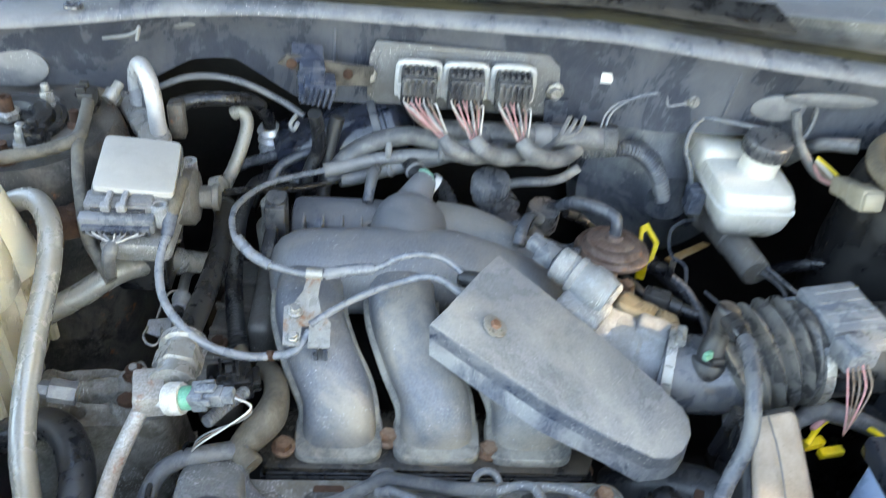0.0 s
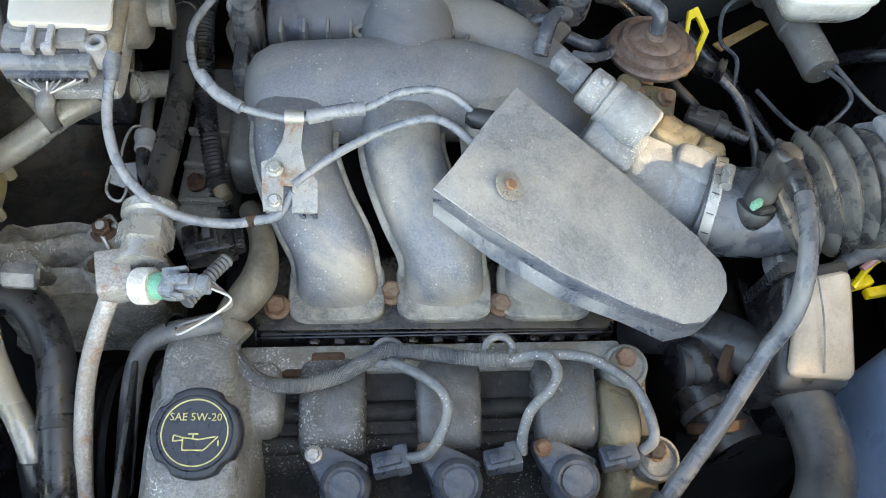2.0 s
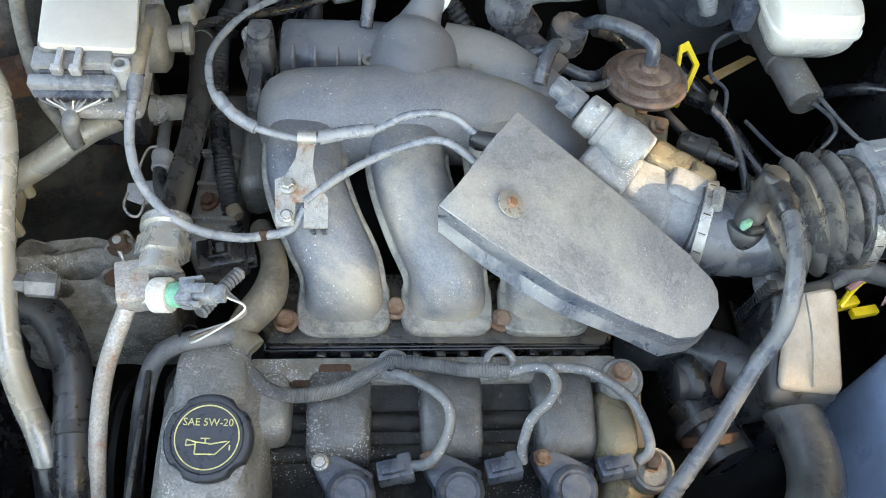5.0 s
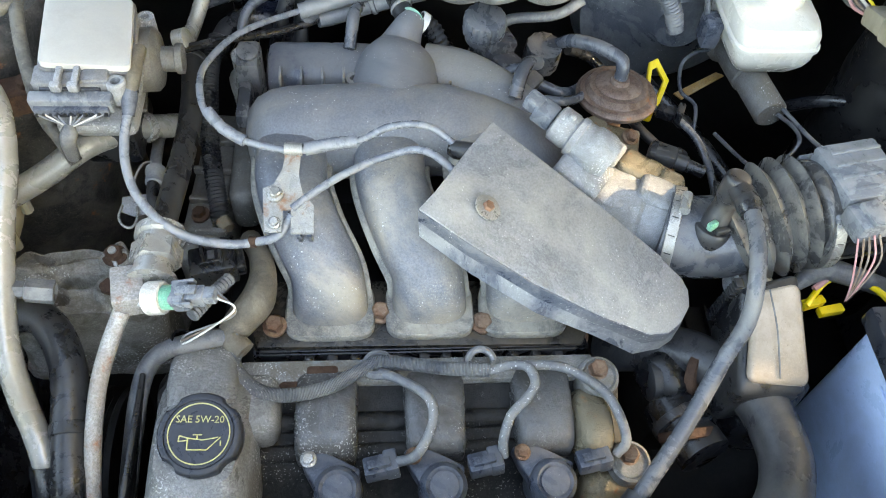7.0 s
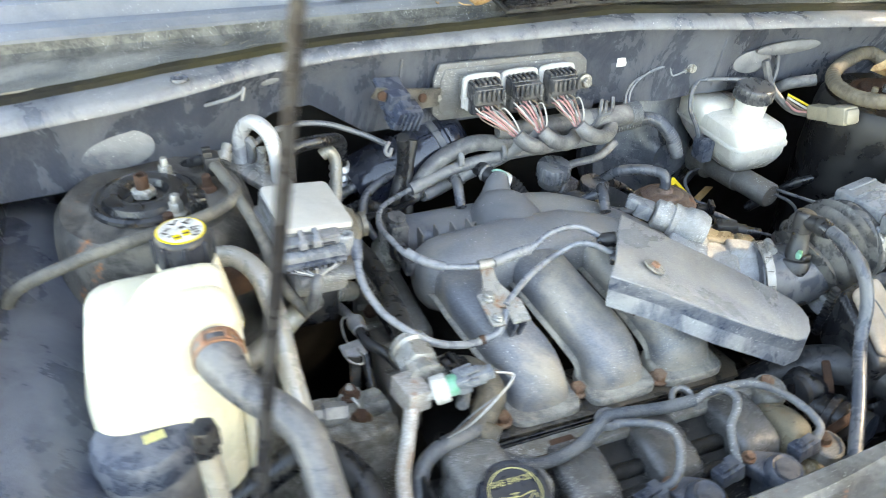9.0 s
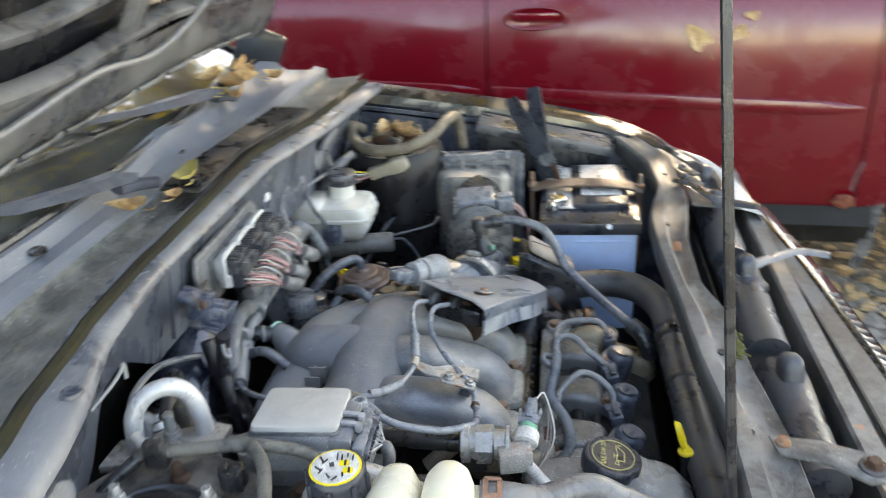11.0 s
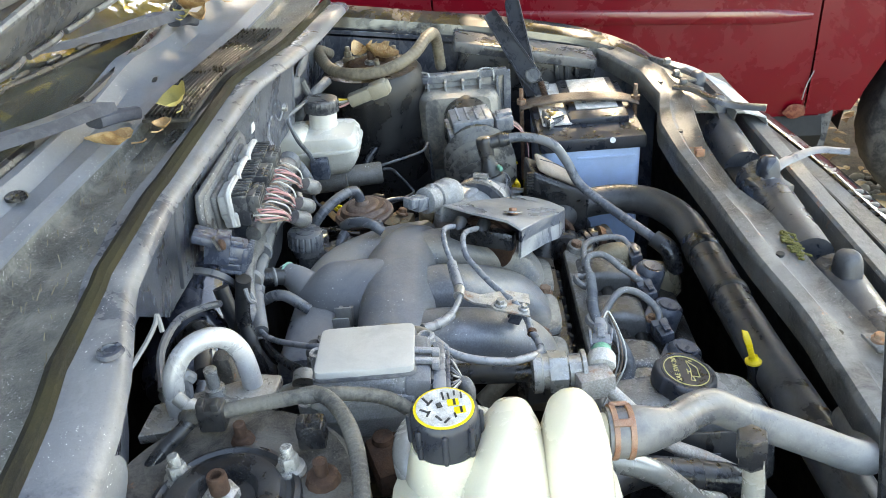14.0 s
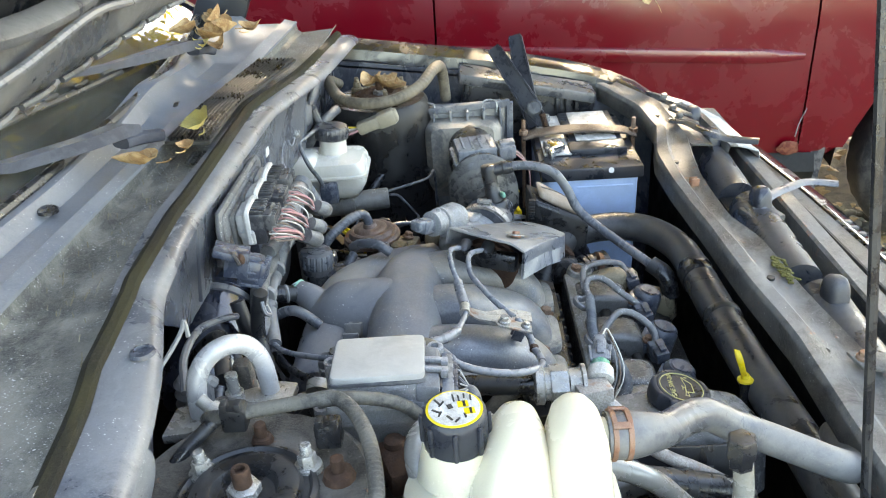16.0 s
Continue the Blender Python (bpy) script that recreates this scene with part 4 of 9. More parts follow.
loft(bm, [[Vector((x, 0.417 + a * k, 0.917 + b * k)) for a, b in sup(0.068, 0.066, 3.0, 20)] for x, k in ((-0.150, 0.6), (-0.147, 0.9), (-0.14, 1.0), (-0.06, 1.0), (-0.02, 0.95))])
part("rear_chamber", bm, "manifold_dark", man)
for i in range(4):
    bm = B()
    rbox(bm, (-0.132 + i * 0.022, 0.379, 0.944), (0.003, 0.020, 0.03), 0.001)
    part("fin", bm, "manifold", man)
for i in range(3):
    bm = B()
    rbox(bm, (0.045 + i * 0.02, 0.372 - i * 0.012, 0.938 - 0.004 * i), (0.003, 0.014, 0.022), 0.001, (0, 0, -25))
    part("fin", bm, "manifold", man)
bm = B()
tube(bm, [(-0.012, 0.318, 0.934, 0.050), (-0.012, 0.350, 0.936, 0.0485), (-0.011, 0.380, 0.938, 0.0465), (-0.009, 0.403, 0.940, 0.0435), (-0.007, 0.418, 0.943, 0.038), (-0.005, 0.429, 0.947, 0.030), (-0.003, 0.436, 0.951, 0.0225)], 0.04, 28)
part("centre_dome", bm, "manifold_dark", man)
part("nipple", tube(B(), [(-0.004, 0.432, 0.951, 0.0235), (0.002, 0.443, 0.960, 0.0185), (0.010, 0.458, 0.966, 0.0145)], 0.016, 18), "manifold_dark", man)
bm = B()
sweep(bm, [(0.02, 0.412, 0.926), (0.06, 0.402, 0.926), (0.10, 0.372, 0.924), (0.14, 0.33, 0.916), (0.165, 0.28, 0.908)], lambda s: sup(0.062, 0.066, 2.6, 18), side=(0, 0, 1))
part("side_arm", bm, "manifold", man, "dusty tan-stained curved arm")
for k, (x0, x1) in enumerate(((-0.116, -0.079), (-0.020, 0.017), (0.073, 0.109))):
    line = [(x0, 0.315, 0.925), (x0, 0.278, 0.941), (x0 + 0.002, 0.240, 0.941), (x0 + 0.016, 0.200, 0.925), (x1 - 0.004, 0.170, 0.902), (x1, 0.152, 0.880), (x1, 0.146, 0.860)]

    def prof(s):
        w = 0.073 - 0.005 * math.sin(s * math.pi) + 0.006 * max(0, s - 0.6)
        return sup(w, 0.060 - 0.004 * s, 2.8, 24)

    rn = part("runner", sweep(B(), line, prof, step=7), "runner", man)
    seam = part("seam", sweep(B(), [(x, y, z - 0.006) for x, y, z in line], lambda s: sup(0.0850 - 0.007 * math.sin(s * math.pi), 0.006, 4, 16), step=7), "manifold_rim", rn, "dusty pale seam lip")
    bm = B()
    loft(bm, [[Vector((x1 + a, 0.140 + b, z)) for a, b in sup(w, h, 4.5, 28)] for z, w, h in ((0.866, 0.086, 0.062), (0.8745, 0.086, 0.062), (0.8765, 0.083, 0.059), (0.8765, 0.078, 0.054))])
    part("foot", bm, "manifold_rim", rn, "dusty pale foot flange")
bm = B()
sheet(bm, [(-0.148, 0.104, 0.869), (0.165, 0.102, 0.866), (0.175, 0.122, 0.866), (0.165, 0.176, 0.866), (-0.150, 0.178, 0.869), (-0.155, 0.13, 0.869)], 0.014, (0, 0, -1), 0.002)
part("base_flange", bm, "flange_dark", man, "near-black base flange with brown blotches")
bm = B()
rbox(bm, (0.01, 0.107, 0.848), (0.325, 0.014, 0.022), 0.003)
rbox(bm, (0.01, 0.1035, 0.861), (0.318, 0.004, 0.004), 0.001)
part("gasket", bm, "rubber", man)
for p in ((-0.131, 0.123, 0.876), (-0.031, 0.137, 0.873), (0.068, 0.124, 0.872), (0.167, 0.121, 0.846)):
    bolt(man, p, (0, -0.1, 1), 0.0085, "rust_bolt", label="rusty flange bolt")
for p in ((-0.055, 0.376, 0.948), (0.024, 0.371, 0.952)):
    part("screw_boss", lathe(B(), p, (0, 0, 1), [(0.009, -0.02), (0.009, 0.006), (0.0045, 0.006), (0.0045, 0.0)], 16), "manifold", man)
for i in range(12):
    part("tooth", rbox(B(), (-0.10 + 0.022 * i, 0.099, 0.850), (0.010, 0.008, 0.014), 0.002, (0, 12, 0)), "rubber", man)

# ---- throttle shield ----
sh = thing("throttle_shield", (0.13, 0.16, 0.90), "dusty grey plastic throttle cover held by one bolt", "throttle cover")
top = [(0.073, 0.253, 1.016), (0.116, 0.228, 0.995), (0.161, 0.200, 0.974), (0.235, 0.152, 0.938), (0.254, 0.136, 0.928), (0.259, 0.126, 0.923), (0.258, 0.111, 0.919), (0.246, 0.094, 0.918),
       (0.232, 0.084, 0.918), (0.212, 0.079, 0.925), (0.161, 0.087, 0.948), (0.103, 0.102, 0.976), (0.041, 0.130, 1.003), (0.002, 0.158, 1.011), (0.018, 0.175, 1.016), (0.049, 0.222, 1.016)]
bm = B()
sheet(bm, top, 0.003, (-0.41, 0.10, -0.90), 0.0008)
part("top_plate", bm, "shield", sh)
fold = [Vector(top[i]) + Vector((-0.001, -0.001, -0.001)) for i in (13, 12, 11, 10, 9, 8, 7, 6, 5, 3)]
hem = [Vector(p) for p in ((0.004, 0.164, 0.972), (0.048, 0.127, 0.966), (0.108, 0.102, 0.938), (0.165, 0.090, 0.905), (0.205, 0.079, 0.887), (0.234, 0.087, 0.881), (0.249, 0.097, 0.878), (0.262, 0.113, 0.878), (0.264, 0.129, 0.880), (0.239, 0.156, 0.893))]
hem = [p + Vector((0.0, -0.004, -0.004)) if i <= 2 else p for i, p in enumerate(hem)]
rows = [[Vector((f.x + (h.x - f.x) * q, f.y + (h.y - f.y) * q, f.z + (h.z - f.z) * s)) for f, h in zip(fold, hem)] for s, q in ((0, 0), (0.06, 0.10), (0.22, 0.22), (0.42, 0.42), (0.65, 0.60), (0.85, 0.80), (1.0, 1.0))]


def skin(rows):
    """A thin folded sheet through the rows."""
    bm = B()
    g0 = [[bm.verts.new(p) for p in r] for r in rows]
    g1 = [[bm.verts.new(p + Vector((0.001, 0.003, 0))) for p in r] for r in rows]
    for g, o in ((g0, 1), (g1, -1)):
        for a, b in zip(g, g[1:]):
            for i in range(len(a) - 1):
                bm.faces.new((a[i], b[i], b[i + 1], a[i + 1])[::o])
    for a, b in ((g0[0], g1[0]), (g0[-1], g1[-1])):
        for i in range(len(a) - 1):
            bm.faces.new((a[i], a[i + 1], b[i + 1], b[i]))
    return bm


# The upper rows take the dark tone that paints the fold's shade.
part("crease", skin(rows[:4]), "shield_crease", sh, "crease below the fold, darkened as if in shade")
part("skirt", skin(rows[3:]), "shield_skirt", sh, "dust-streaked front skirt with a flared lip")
part("rear_skirt", sheet(B(), [(0.073, 0.253, 1.014), (0.116, 0.228, 0.993), (0.161, 0.200, 0.972), (0.235, 0.152, 0.936), (0.235, 0.155, 0.900), (0.161, 0.203, 0.938), (0.075, 0.258, 0.990)], 0.003, (0.5, 0.8, 0)), "shield", sh)
part("washer", lathe(B(), (0.062, 0.164, 1.0035), (0.41, -0.10, 0.90), [(0.0125, 0), (0.0125, 0.0015), (0.008, 0.002)], 20), "steel", sh)
bolt(sh, (0.0614, 0.1642, 1.0035), (0.41, -0.10, 0.90), 0.0052, "copper", label="copper-coloured bolt")
# cable drum behind the open end
bm = B()
lathe(bm, (0.075, 0.20, 0.955), (0.9, -0.35, 0.1), [(0.036, -0.012), (0.040, -0.010), (0.036, -0.006), (0.036, 0.002), (0.040, 0.006), (0.012, 0.010)], 28)
part("cable_drum", bm, "rust", sh, "rusty brown cable drum")
bm = B()
rbox(bm, (0.055, 0.205, 0.975), (0.02, 0.09, 0.025), 0.005, (0, 10, -25))
for p in ((0.045, 0.235, 0.998), (0.045, 0.205, 0.993)):
    lathe(bm, p, (-0.9, 0.35, -0.2), [(0.009, -0.01), (0.009, 0.006), (0.006, 0.012)], 12)
part("cable_anchor", bm, "plastic", sh)

# ---- throttle and cruise cables with their bracket ----
cb = thing("cable_bracket", (-0.12, 0.2, 0.985), "pale zinc cable bracket with rust stains", "bracket")
bm = B()
bend = [(-0.115, 0.235, 0.998), (-0.101, 0.236, 0.998), (-0.103, 0.213, 0.99), (-0.099, 0.193, 0.99), (-0.089, 0.183, 0.984), (-0.089, 0.158, 0.977), (-0.109, 0.158, 0.977), (-0.109, 0.179, 0.984), (-0.116, 0.179, 0.984), (-0.117, 0.16, 0.977), (-0.132, 0.16, 0.977), (-0.134, 0.198, 0.99), (-0.125, 0.203, 0.99), (-0.118, 0.221, 0.99)]
sheet(bm, bend, 0.0025, (0, 0.2, -1))
part("plate", bm, "steel_rusty", cb, "pale plate with rust stains")
bolt(cb, (-0.1230, 0.1920, 0.9890), (0, -0.1, 1), 0.0055, "steel")
bolt(cb, (-0.1230, 0.1670, 0.9810), (0, -0.3, 1), 0.0042, "steel")
part("cable_wrap", tube(B(), [(-0.116, 0.2375, 0.998), (-0.100, 0.2365, 0.998)], 0.0062, 12, 1), "steel", cb)
bm = B()
for x in (-0.103, -0.0935):
    rbox(bm, (x, 0.172, 0.960), (0.004, 0.014, 0.028), 0.001, (25, 0, 0))
rbox(bm, (-0.098, 0.180, 0.974), (0.014, 0.010, 0.008), 0.002)
part("cable_clip", bm, "connector_blue", cb, "blue-grey cable clip")
tc = thing("throttle_cable", (-0.05, 0.24, 0.99), "grey throttle cable looping to the firewall", "cable")
part("outer_cable", tube(B(), [(0.045, 0.236, 0.998), (0.015, 0.252, 1.012), (-0.02, 0.252, 1.012), (-0.051, 0.244, 1.001), (-0.099, 0.236, 0.998), (-0.125, 0.238, 0.998), (-0.160, 0.250, 1.000), (-0.186, 0.27, 1.006), (-0.197, 0.305, 1.01), (-0.195, 0.35, 1.0), (-0.17, 0.41, 0.985), (-0.115, 0.466, 0.967), (-0.037, 0.485, 0.976)], 0.0034, 10), "cable", tc)
part("sleeve", tube(B(), [(-0.051, 0.244, 1.001), (-0.075, 0.241, 1.0), (-0.098, 0.237, 0.998)], 0.0062, 12, 2), "cable", tc)
part("sleeve", tube(B(), [(-0.152, 0.246, 0.999), (-0.172, 0.258, 1.003), (-0.187, 0.275, 1.008)], 0.0056, 12, 3), "cable", tc)
part("sleeve", tube(B(), [(-0.115, 0.466, 0.967), (-0.037, 0.485, 0.978), (0.043, 0.489, 0.983), (0.115, 0.490, 0.982), (0.17, 0.472, 0.994)], 0.0085, 12), "hose_pale", tc, "pale grey sheath")
cc = thing("cruise_cable", (-0.1, 0.2, 0.98), "grey cruise control cable", "cable")
part("outer_cable", tube(B(), [(0.045, 0.206, 0.994), (0.01, 0.228, 1.006), (-0.025, 0.228, 0.998), (-0.057, 0.214, 0.994), (-0.075, 0.204, 0.991), (-0.090, 0.194, 0.988), (-0.108, 0.180, 0.984)], 0.0036, 10), "cable", cc)
part("lower_cable", tube(B(), [(-0.108, 0.176, 0.980), (-0.122, 0.163, 0.966), (-0.141, 0.160, 0.962), (-0.164, 0.155, 0.966), (-0.194, 0.155, 0.976), (-0.218, 0.163, 0.990), (-0.239, 0.185, 1.001), (-0.249, 0.211, 1.011), (-0.251, 0.238, 1.021), (-0.246, 0.262, 1.034)], 0.0042, 10), "cable", cc)
part("end_boot", tube(B(), [(-0.2465, 0.266, 1.040, 0.0058), (-0.2445, 0.272, 1.045, 0.0066), (-0.243, 0.296, 1.050, 0.0066), (-0.242, 0.310, 1.050, 0.006)], 0.0066, 14), "tape_tan", cc, "beige end boot")
part("boot_tip", tube(B(), [(-0.2485, 0.250, 1.027, 0.0052), (-0.2475, 0.258, 1.033, 0.0066), (-0.2465, 0.268, 1.041, 0.0074)], 0.0065, 14, 3), "connector_blue", cc, "grey tapered tip")
part("red_mark", lathe(B(), (-0.143, 0.1595, 0.9625), (-1, 0.2, -0.2), [(0.0050, -0.003), (0.0052, 0.003)], 12), "rust", cc)

# ---- front valve cover, coils, oil cap ----
vc = thing("valve_cover", (0.0, 0.02, 0.78), "grey cast valve cover spotted with white corrosion", "valve cover")
PROF = [(0.090, 0.80), (0.088, 0.850), (0.084, 0.862), (0.070, 0.866), (0.056, 0.856), (0.030, 0.850), (-0.004, 0.842), (-0.016, 0.826), (-0.05, 0.818), (-0.075, 0.805), (-0.085, 0.77), (-0.085, 0.72), (0.090, 0.72)]
bm = B()
loft(bm, [[Vector((x, y * k + 0.01 * (1 - k), 0.80 + (z - 0.80) * k)) for y, z in PROF] for x, k in ((-0.235, 0.9), (-0.228, 1.0), (-0.15, 1.0), (0.0, 1.0), (0.16, 1.0), (0.185, 0.98), (0.195, 0.9))])
part("cover", bm, "cover_black", vc, "oily cover, its black deepened for shade")
for x, w in ((-0.081, 0.056), (0.017, 0.055), (0.117, 0.054)):
    bm = B()
    loft(bm, [[Vector((x + a * k, y, z + b)) for a, b in sup(w, h, 5, 28)] for y, z, h, k in ((0.078, 0.858, 0.034, 1.0), (0.066, 0.860, 0.040, 1.02), (0.045, 0.860, 0.044, 1.02), (0.018, 0.857, 0.044, 1.0), (0.006, 0.854, 0.042, 0.99), (0.000, 0.850, 0.038, 0.95), (-0.003, 0.846, 0.030, 0.88))])
    part("hump", bm, "valve_cover", vc, "grey hump spotted with white corrosion")
for y, z, r in ((0.034, 0.852, 0.009), (0.008, 0.845, 0.008)):
    part("gap_rail", tube(B(), [(-0.14, y, z), (0.0, y, z), (0.15, y, z)], r, 14, 2), "cover_black", vc, "oily rail between the humps, blackened for the shade there")
part("rear_ledge", rbox(B(), (0.005, 0.0745, 0.870), (0.33, 0.024, 0.014), 0.004, (4, 0, 0)), "ledge", vc, "pale rear ledge with oil stains")
bm = B()
loft(bm, [[Vector((-0.184 + a, -0.004 + b, z)) for a, b in sup(w, d, 4, 24)] for z, w, d in ((0.80, 0.092, 0.20), (0.870, 0.088, 0.185), (0.890, 0.082, 0.150), (0.901, 0.068, 0.09), (0.908, 0.066, 0.07))])
part("filler_tower", bm, "cover_pale", vc, "pale cast filler tower")
bm = B()
blob(bm, (-0.187, 0.054, 0.880), (0.062, 0.078, 0.050), 5, (-8, 0, 4), 0.05, 7)
blob(bm, (-0.146, 0.040, 0.868), (0.050, 0.060, 0.046), 4, (-10, 0, 0), 0.06, 8)
part("boss", bm, "cover_pale", vc, "pale cast boss")
bm = B()
rbox(bm, (-0.085, 0.075, 0.8745), (0.030, 0.010, 0.008), 0.0035)
rbox(bm, (-0.112, 0.063, 0.872), (0.024, 0.010, 0.008), 0.0035)
part("oily_slot", bm, "rust", vc, "brown oily slot")
for p in ((0.171, 0.067, 0.884), (0.192, -0.008, 0.862)):
    bm = B()
    lathe(bm, (p[0], p[1], p[2] - 0.05), (0, -0.15, 1), [(0.021, 0), (0.020, 0.043), (0.0185, 0.049), (0.0160, 0.0505), (0.0140, 0.0475), (0.002, 0.0470)], 24)
    part("bolt_boss", bm, "ledge", vc, "oil-stained bolt boss")
    bolt(vc, (p[0], p[1], p[2] - 0.004), (0, -0.15, 1), 0.0085, "rust_bolt")
bolt(vc, (-0.152, -0.062, 0.818), (0, -0.4, 0.9), 0.006, "steel")
bm = B()
blob(bm, (0.168, -0.045, 0.815), (0.056, 0.085, 0.055), 3.5, (20, 10, 0), 0.2, 9)
blob(bm, (0.160, 0.022, 0.858), (0.036, 0.070, 0.050), 3, (-14, 8, 0), 0.08, 10)
part("end_lug", bm, "brass", vc, "oil-stained golden end lug")
cap = thing("oil_filler_cap", (-0.179, -0.003, 0.905), "dark oil filler cap with a yellow oil can symbol", "oil cap")
CN = Vector((0.0, -0.20, 0.98)).normalized()


def lobed(r, h):
    """A ring of the cap: round, with four notches at its diagonals."""
    cx = Vector((1.0, 0, 0))
    cy = CN.cross(cx)
    out = []
    for i in range(72):
        a = math.pi * 2 * i / 72
        d = min(abs((math.degrees(a) - q + 180) % 360 - 180) for q in (48, 132, 228, 312))
        k = r * (1.0 - 0.075 * max(0.0, 1 - (d / 11.0) ** 4)) if r > 0.0305 else r
        out.append(Vector((-0.179, 0.002, 0.903)) + CN * h + (cx * math.cos(a) + cy * math.sin(a)) * k)
    return out


bm = B()
loft(bm, [lobed(r, h) for r, h in ((0.030, 0.0), (0.0335, 0.002), (0.0345, 0.008), (0.0345, 0.017), (0.0335, 0.0212), (0.0318, 0.0225), (0.0285, 0.0225), (0.0278, 0.0218), (0.0270, 0.0225), (0.004, 0.0225))])
part("lid", bm, "cap_black", cap)
CO = Vector((-0.179, 0.002, 0.903)) + CN * 0.0229
CX = Vector((1.0, -0.04, 0.0)).normalized()
CY = CN.cross(CX).normalized()


def on_cap(x, y, h=0.0):
    return CO + CX * x + CY * y + CN * h


bm = B()
lathe(bm, CO, CN, [(0.0240, -0.0005), (0.0240, 0.0004), (0.0250, 0.0004), (0.0250, -0.0005)], 48)
part("ring_print", bm, "print_yellow", cap, "yellow ring")
bm = B()
for a, b in (((-0.009, -0.014), (0.008, -0.014)), ((-0.009, -0.014), (-0.009, -0.004)), ((-0.009, -0.004), (0.004, -0.0055)), ((0.008, -0.014), (0.019, -0.003)), ((0.004, -0.0055), (0.017, -0.003)), ((-0.009, -0.006), (-0.017, -0.007)), ((-0.017, -0.007), (-0.0165, -0.002)), ((-0.0165, -0.002), (-0.009, -0.004)), ((-0.001, -0.005), (-0.001, -0.001)), ((-0.005, -0.001), (0.003, -0.001)), ((0.0195, -0.006), (0.0195, -0.0105))):
    tube(bm, [on_cap(a[0] * 0.92, a[1] * 0.92), on_cap(b[0] * 0.92, b[1] * 0.92)], 0.0006, 6, 1)
part("oil_can_print", bm, "print_yellow", cap, "yellow oil can symbol")


def lettering(text, size, at, ax, ay, name, mat, parent):
    """Flat letters from the built-in font, centred at a point, along two directions."""
    cu = bpy.data.curves.new("tmp_text", 'FONT')
    cu.body, cu.size, cu.align_x, cu.align_y = text, size, 'CENTER', 'CENTER'
    cu.extrude = 0.0003
    cu.resolution_u = 2
    ob = new("tmp_text", cu)
    bpy.context.view_layer.update()
    me = bpy.data.meshes.new_from_object(ob.evaluated_get(bpy.context.evaluated_depsgraph_get()))
    bpy.data.objects.remove(ob)
    ax, ay = Vector(ax).normalized(), Vector(ay).normalized()
    az = ax.cross(ay)
    base = ORIGIN[parent.name]
    for v in me.vertices:
        v.co = Vector(at) + ax * v.co.x + ay * v.co.y + az * v.co.z - base
    me.materials.clear()
    me.materials.append(M[mat])
    ob = new(name, me)
    ob.parent = parent
    ORIGIN[ob.name] = base
    return ob


lettering("SAE 5W-20", 0.0082, on_cap(0.0, 0.0112, 0.0003), CX, CY, "lettering", "print_yellow", cap)

for i, x in enumerate((-0.0945, -0.003, 0.094)):
    co = thing("ignition_coil", (x + 0.02, -0.025, 0.85), "grey plastic ignition coil bolted to the valve cover", "ignition coil", "ignition coils")
    bm = B()
    c = Vector((x + 0.0245, -0.032, 0.862))
    lathe(bm, c, (0, -0.25, 1), [(0.021, -0.05), (0.021, 0.0), (0.020, 0.006), (0.016, 0.010), (0.013, 0.0085), (0.004, 0.0085)], 28)
    sheet(bm, [(x - 0.010, 0.000, 0.866), (x + 0.006, 0.005, 0.867), (x + 0.03, -0.008, 0.868), (x + 0.045, -0.016, 0.867), (x + 0.040, -0.03, 0.864), (x + 0.010, -0.040, 0.862), (x - 0.004, -0.016, 0.864)], 0.016, (0, 0, -1), 0.003)
    part("body", bm, "coil", co)
    part("top_disc", lathe(B(), c + Vector((0, -0.0025, 0.0095)), (0, -0.25, 1), [(0.0125, 0), (0.0125, 0.001), (0.010, 0.0012)], 24), "coil", co, "dark recessed disc")
    bolt(co, (x - 0.001, -0.006, 0.868), (0, -0.2, 1), 0.0055, "rust_bolt" if i else "steel")
    bm = B()
    rbox(bm, (x + 0.058, -0.016, 0.868), (0.022, 0.018, 0.016), 0.002, (-8, -5, 10))
    rbox(bm, (x + 0.071, -0.013, 0.869), (0.012, 0.021, 0.019), 0.002, (-8, -5, 10))
    rbox(bm, (x + 0.060, -0.016, 0.879), (0.020, 0.008, 0.005), 0.001, (-8, -5, 10))
    part("connector", bm, "coil", co, "grey plug")
hn = thing("coil_harness", (0.0, 0.06, 0.88), "grey corrugated coil wiring loom", "wiring")
part("loom", tube(B(), [(-0.157, 0.093, 0.897), (-0.163, 0.080, 0.893), (-0.157, 0.065, 0.890), (-0.137, 0.049, 0.889), (-0.109, 0.045, 0.890), (-0.076, 0.051, 0.893), (-0.052, 0.063, 0.896), (-0.033, 0.071, 0.898), (0.001, 0.069, 0.895), (0.030, 0.065, 0.894), (0.067, 0.062, 0.895)], 0.0065, 12, 10, ribs=760, rib=0.00035), "loom_pale", hn)
for ln in ([(-0.033, 0.063, 0.895), (-0.009, 0.048, 0.902), (0.009, 0.032, 0.906), (0.013, 0.015, 0.902), (0.006, -0.002, 0.893), (-0.006, -0.013, 0.882), (-0.028, -0.012, 0.870)],
           [(0.067, 0.061, 0.895), (0.086, 0.064, 0.900), (0.100, 0.059, 0.905), (0.105, 0.044, 0.905), (0.097, 0.031, 0.902), (0.082, 0.018, 0.895), (0.075, 0.001, 0.884), (0.075, -0.011, 0.872)],
           [(0.086, 0.066, 0.896), (0.128, 0.062, 0.900), (0.152, 0.051, 0.898), (0.172, 0.038, 0.890), (0.182, 0.017, 0.886), (0.185, -0.004, 0.880), (0.176, -0.012, 0.871)]):
    part("branch", tube(B(), ln, 0.0046, 10), "loom_pale", hn)
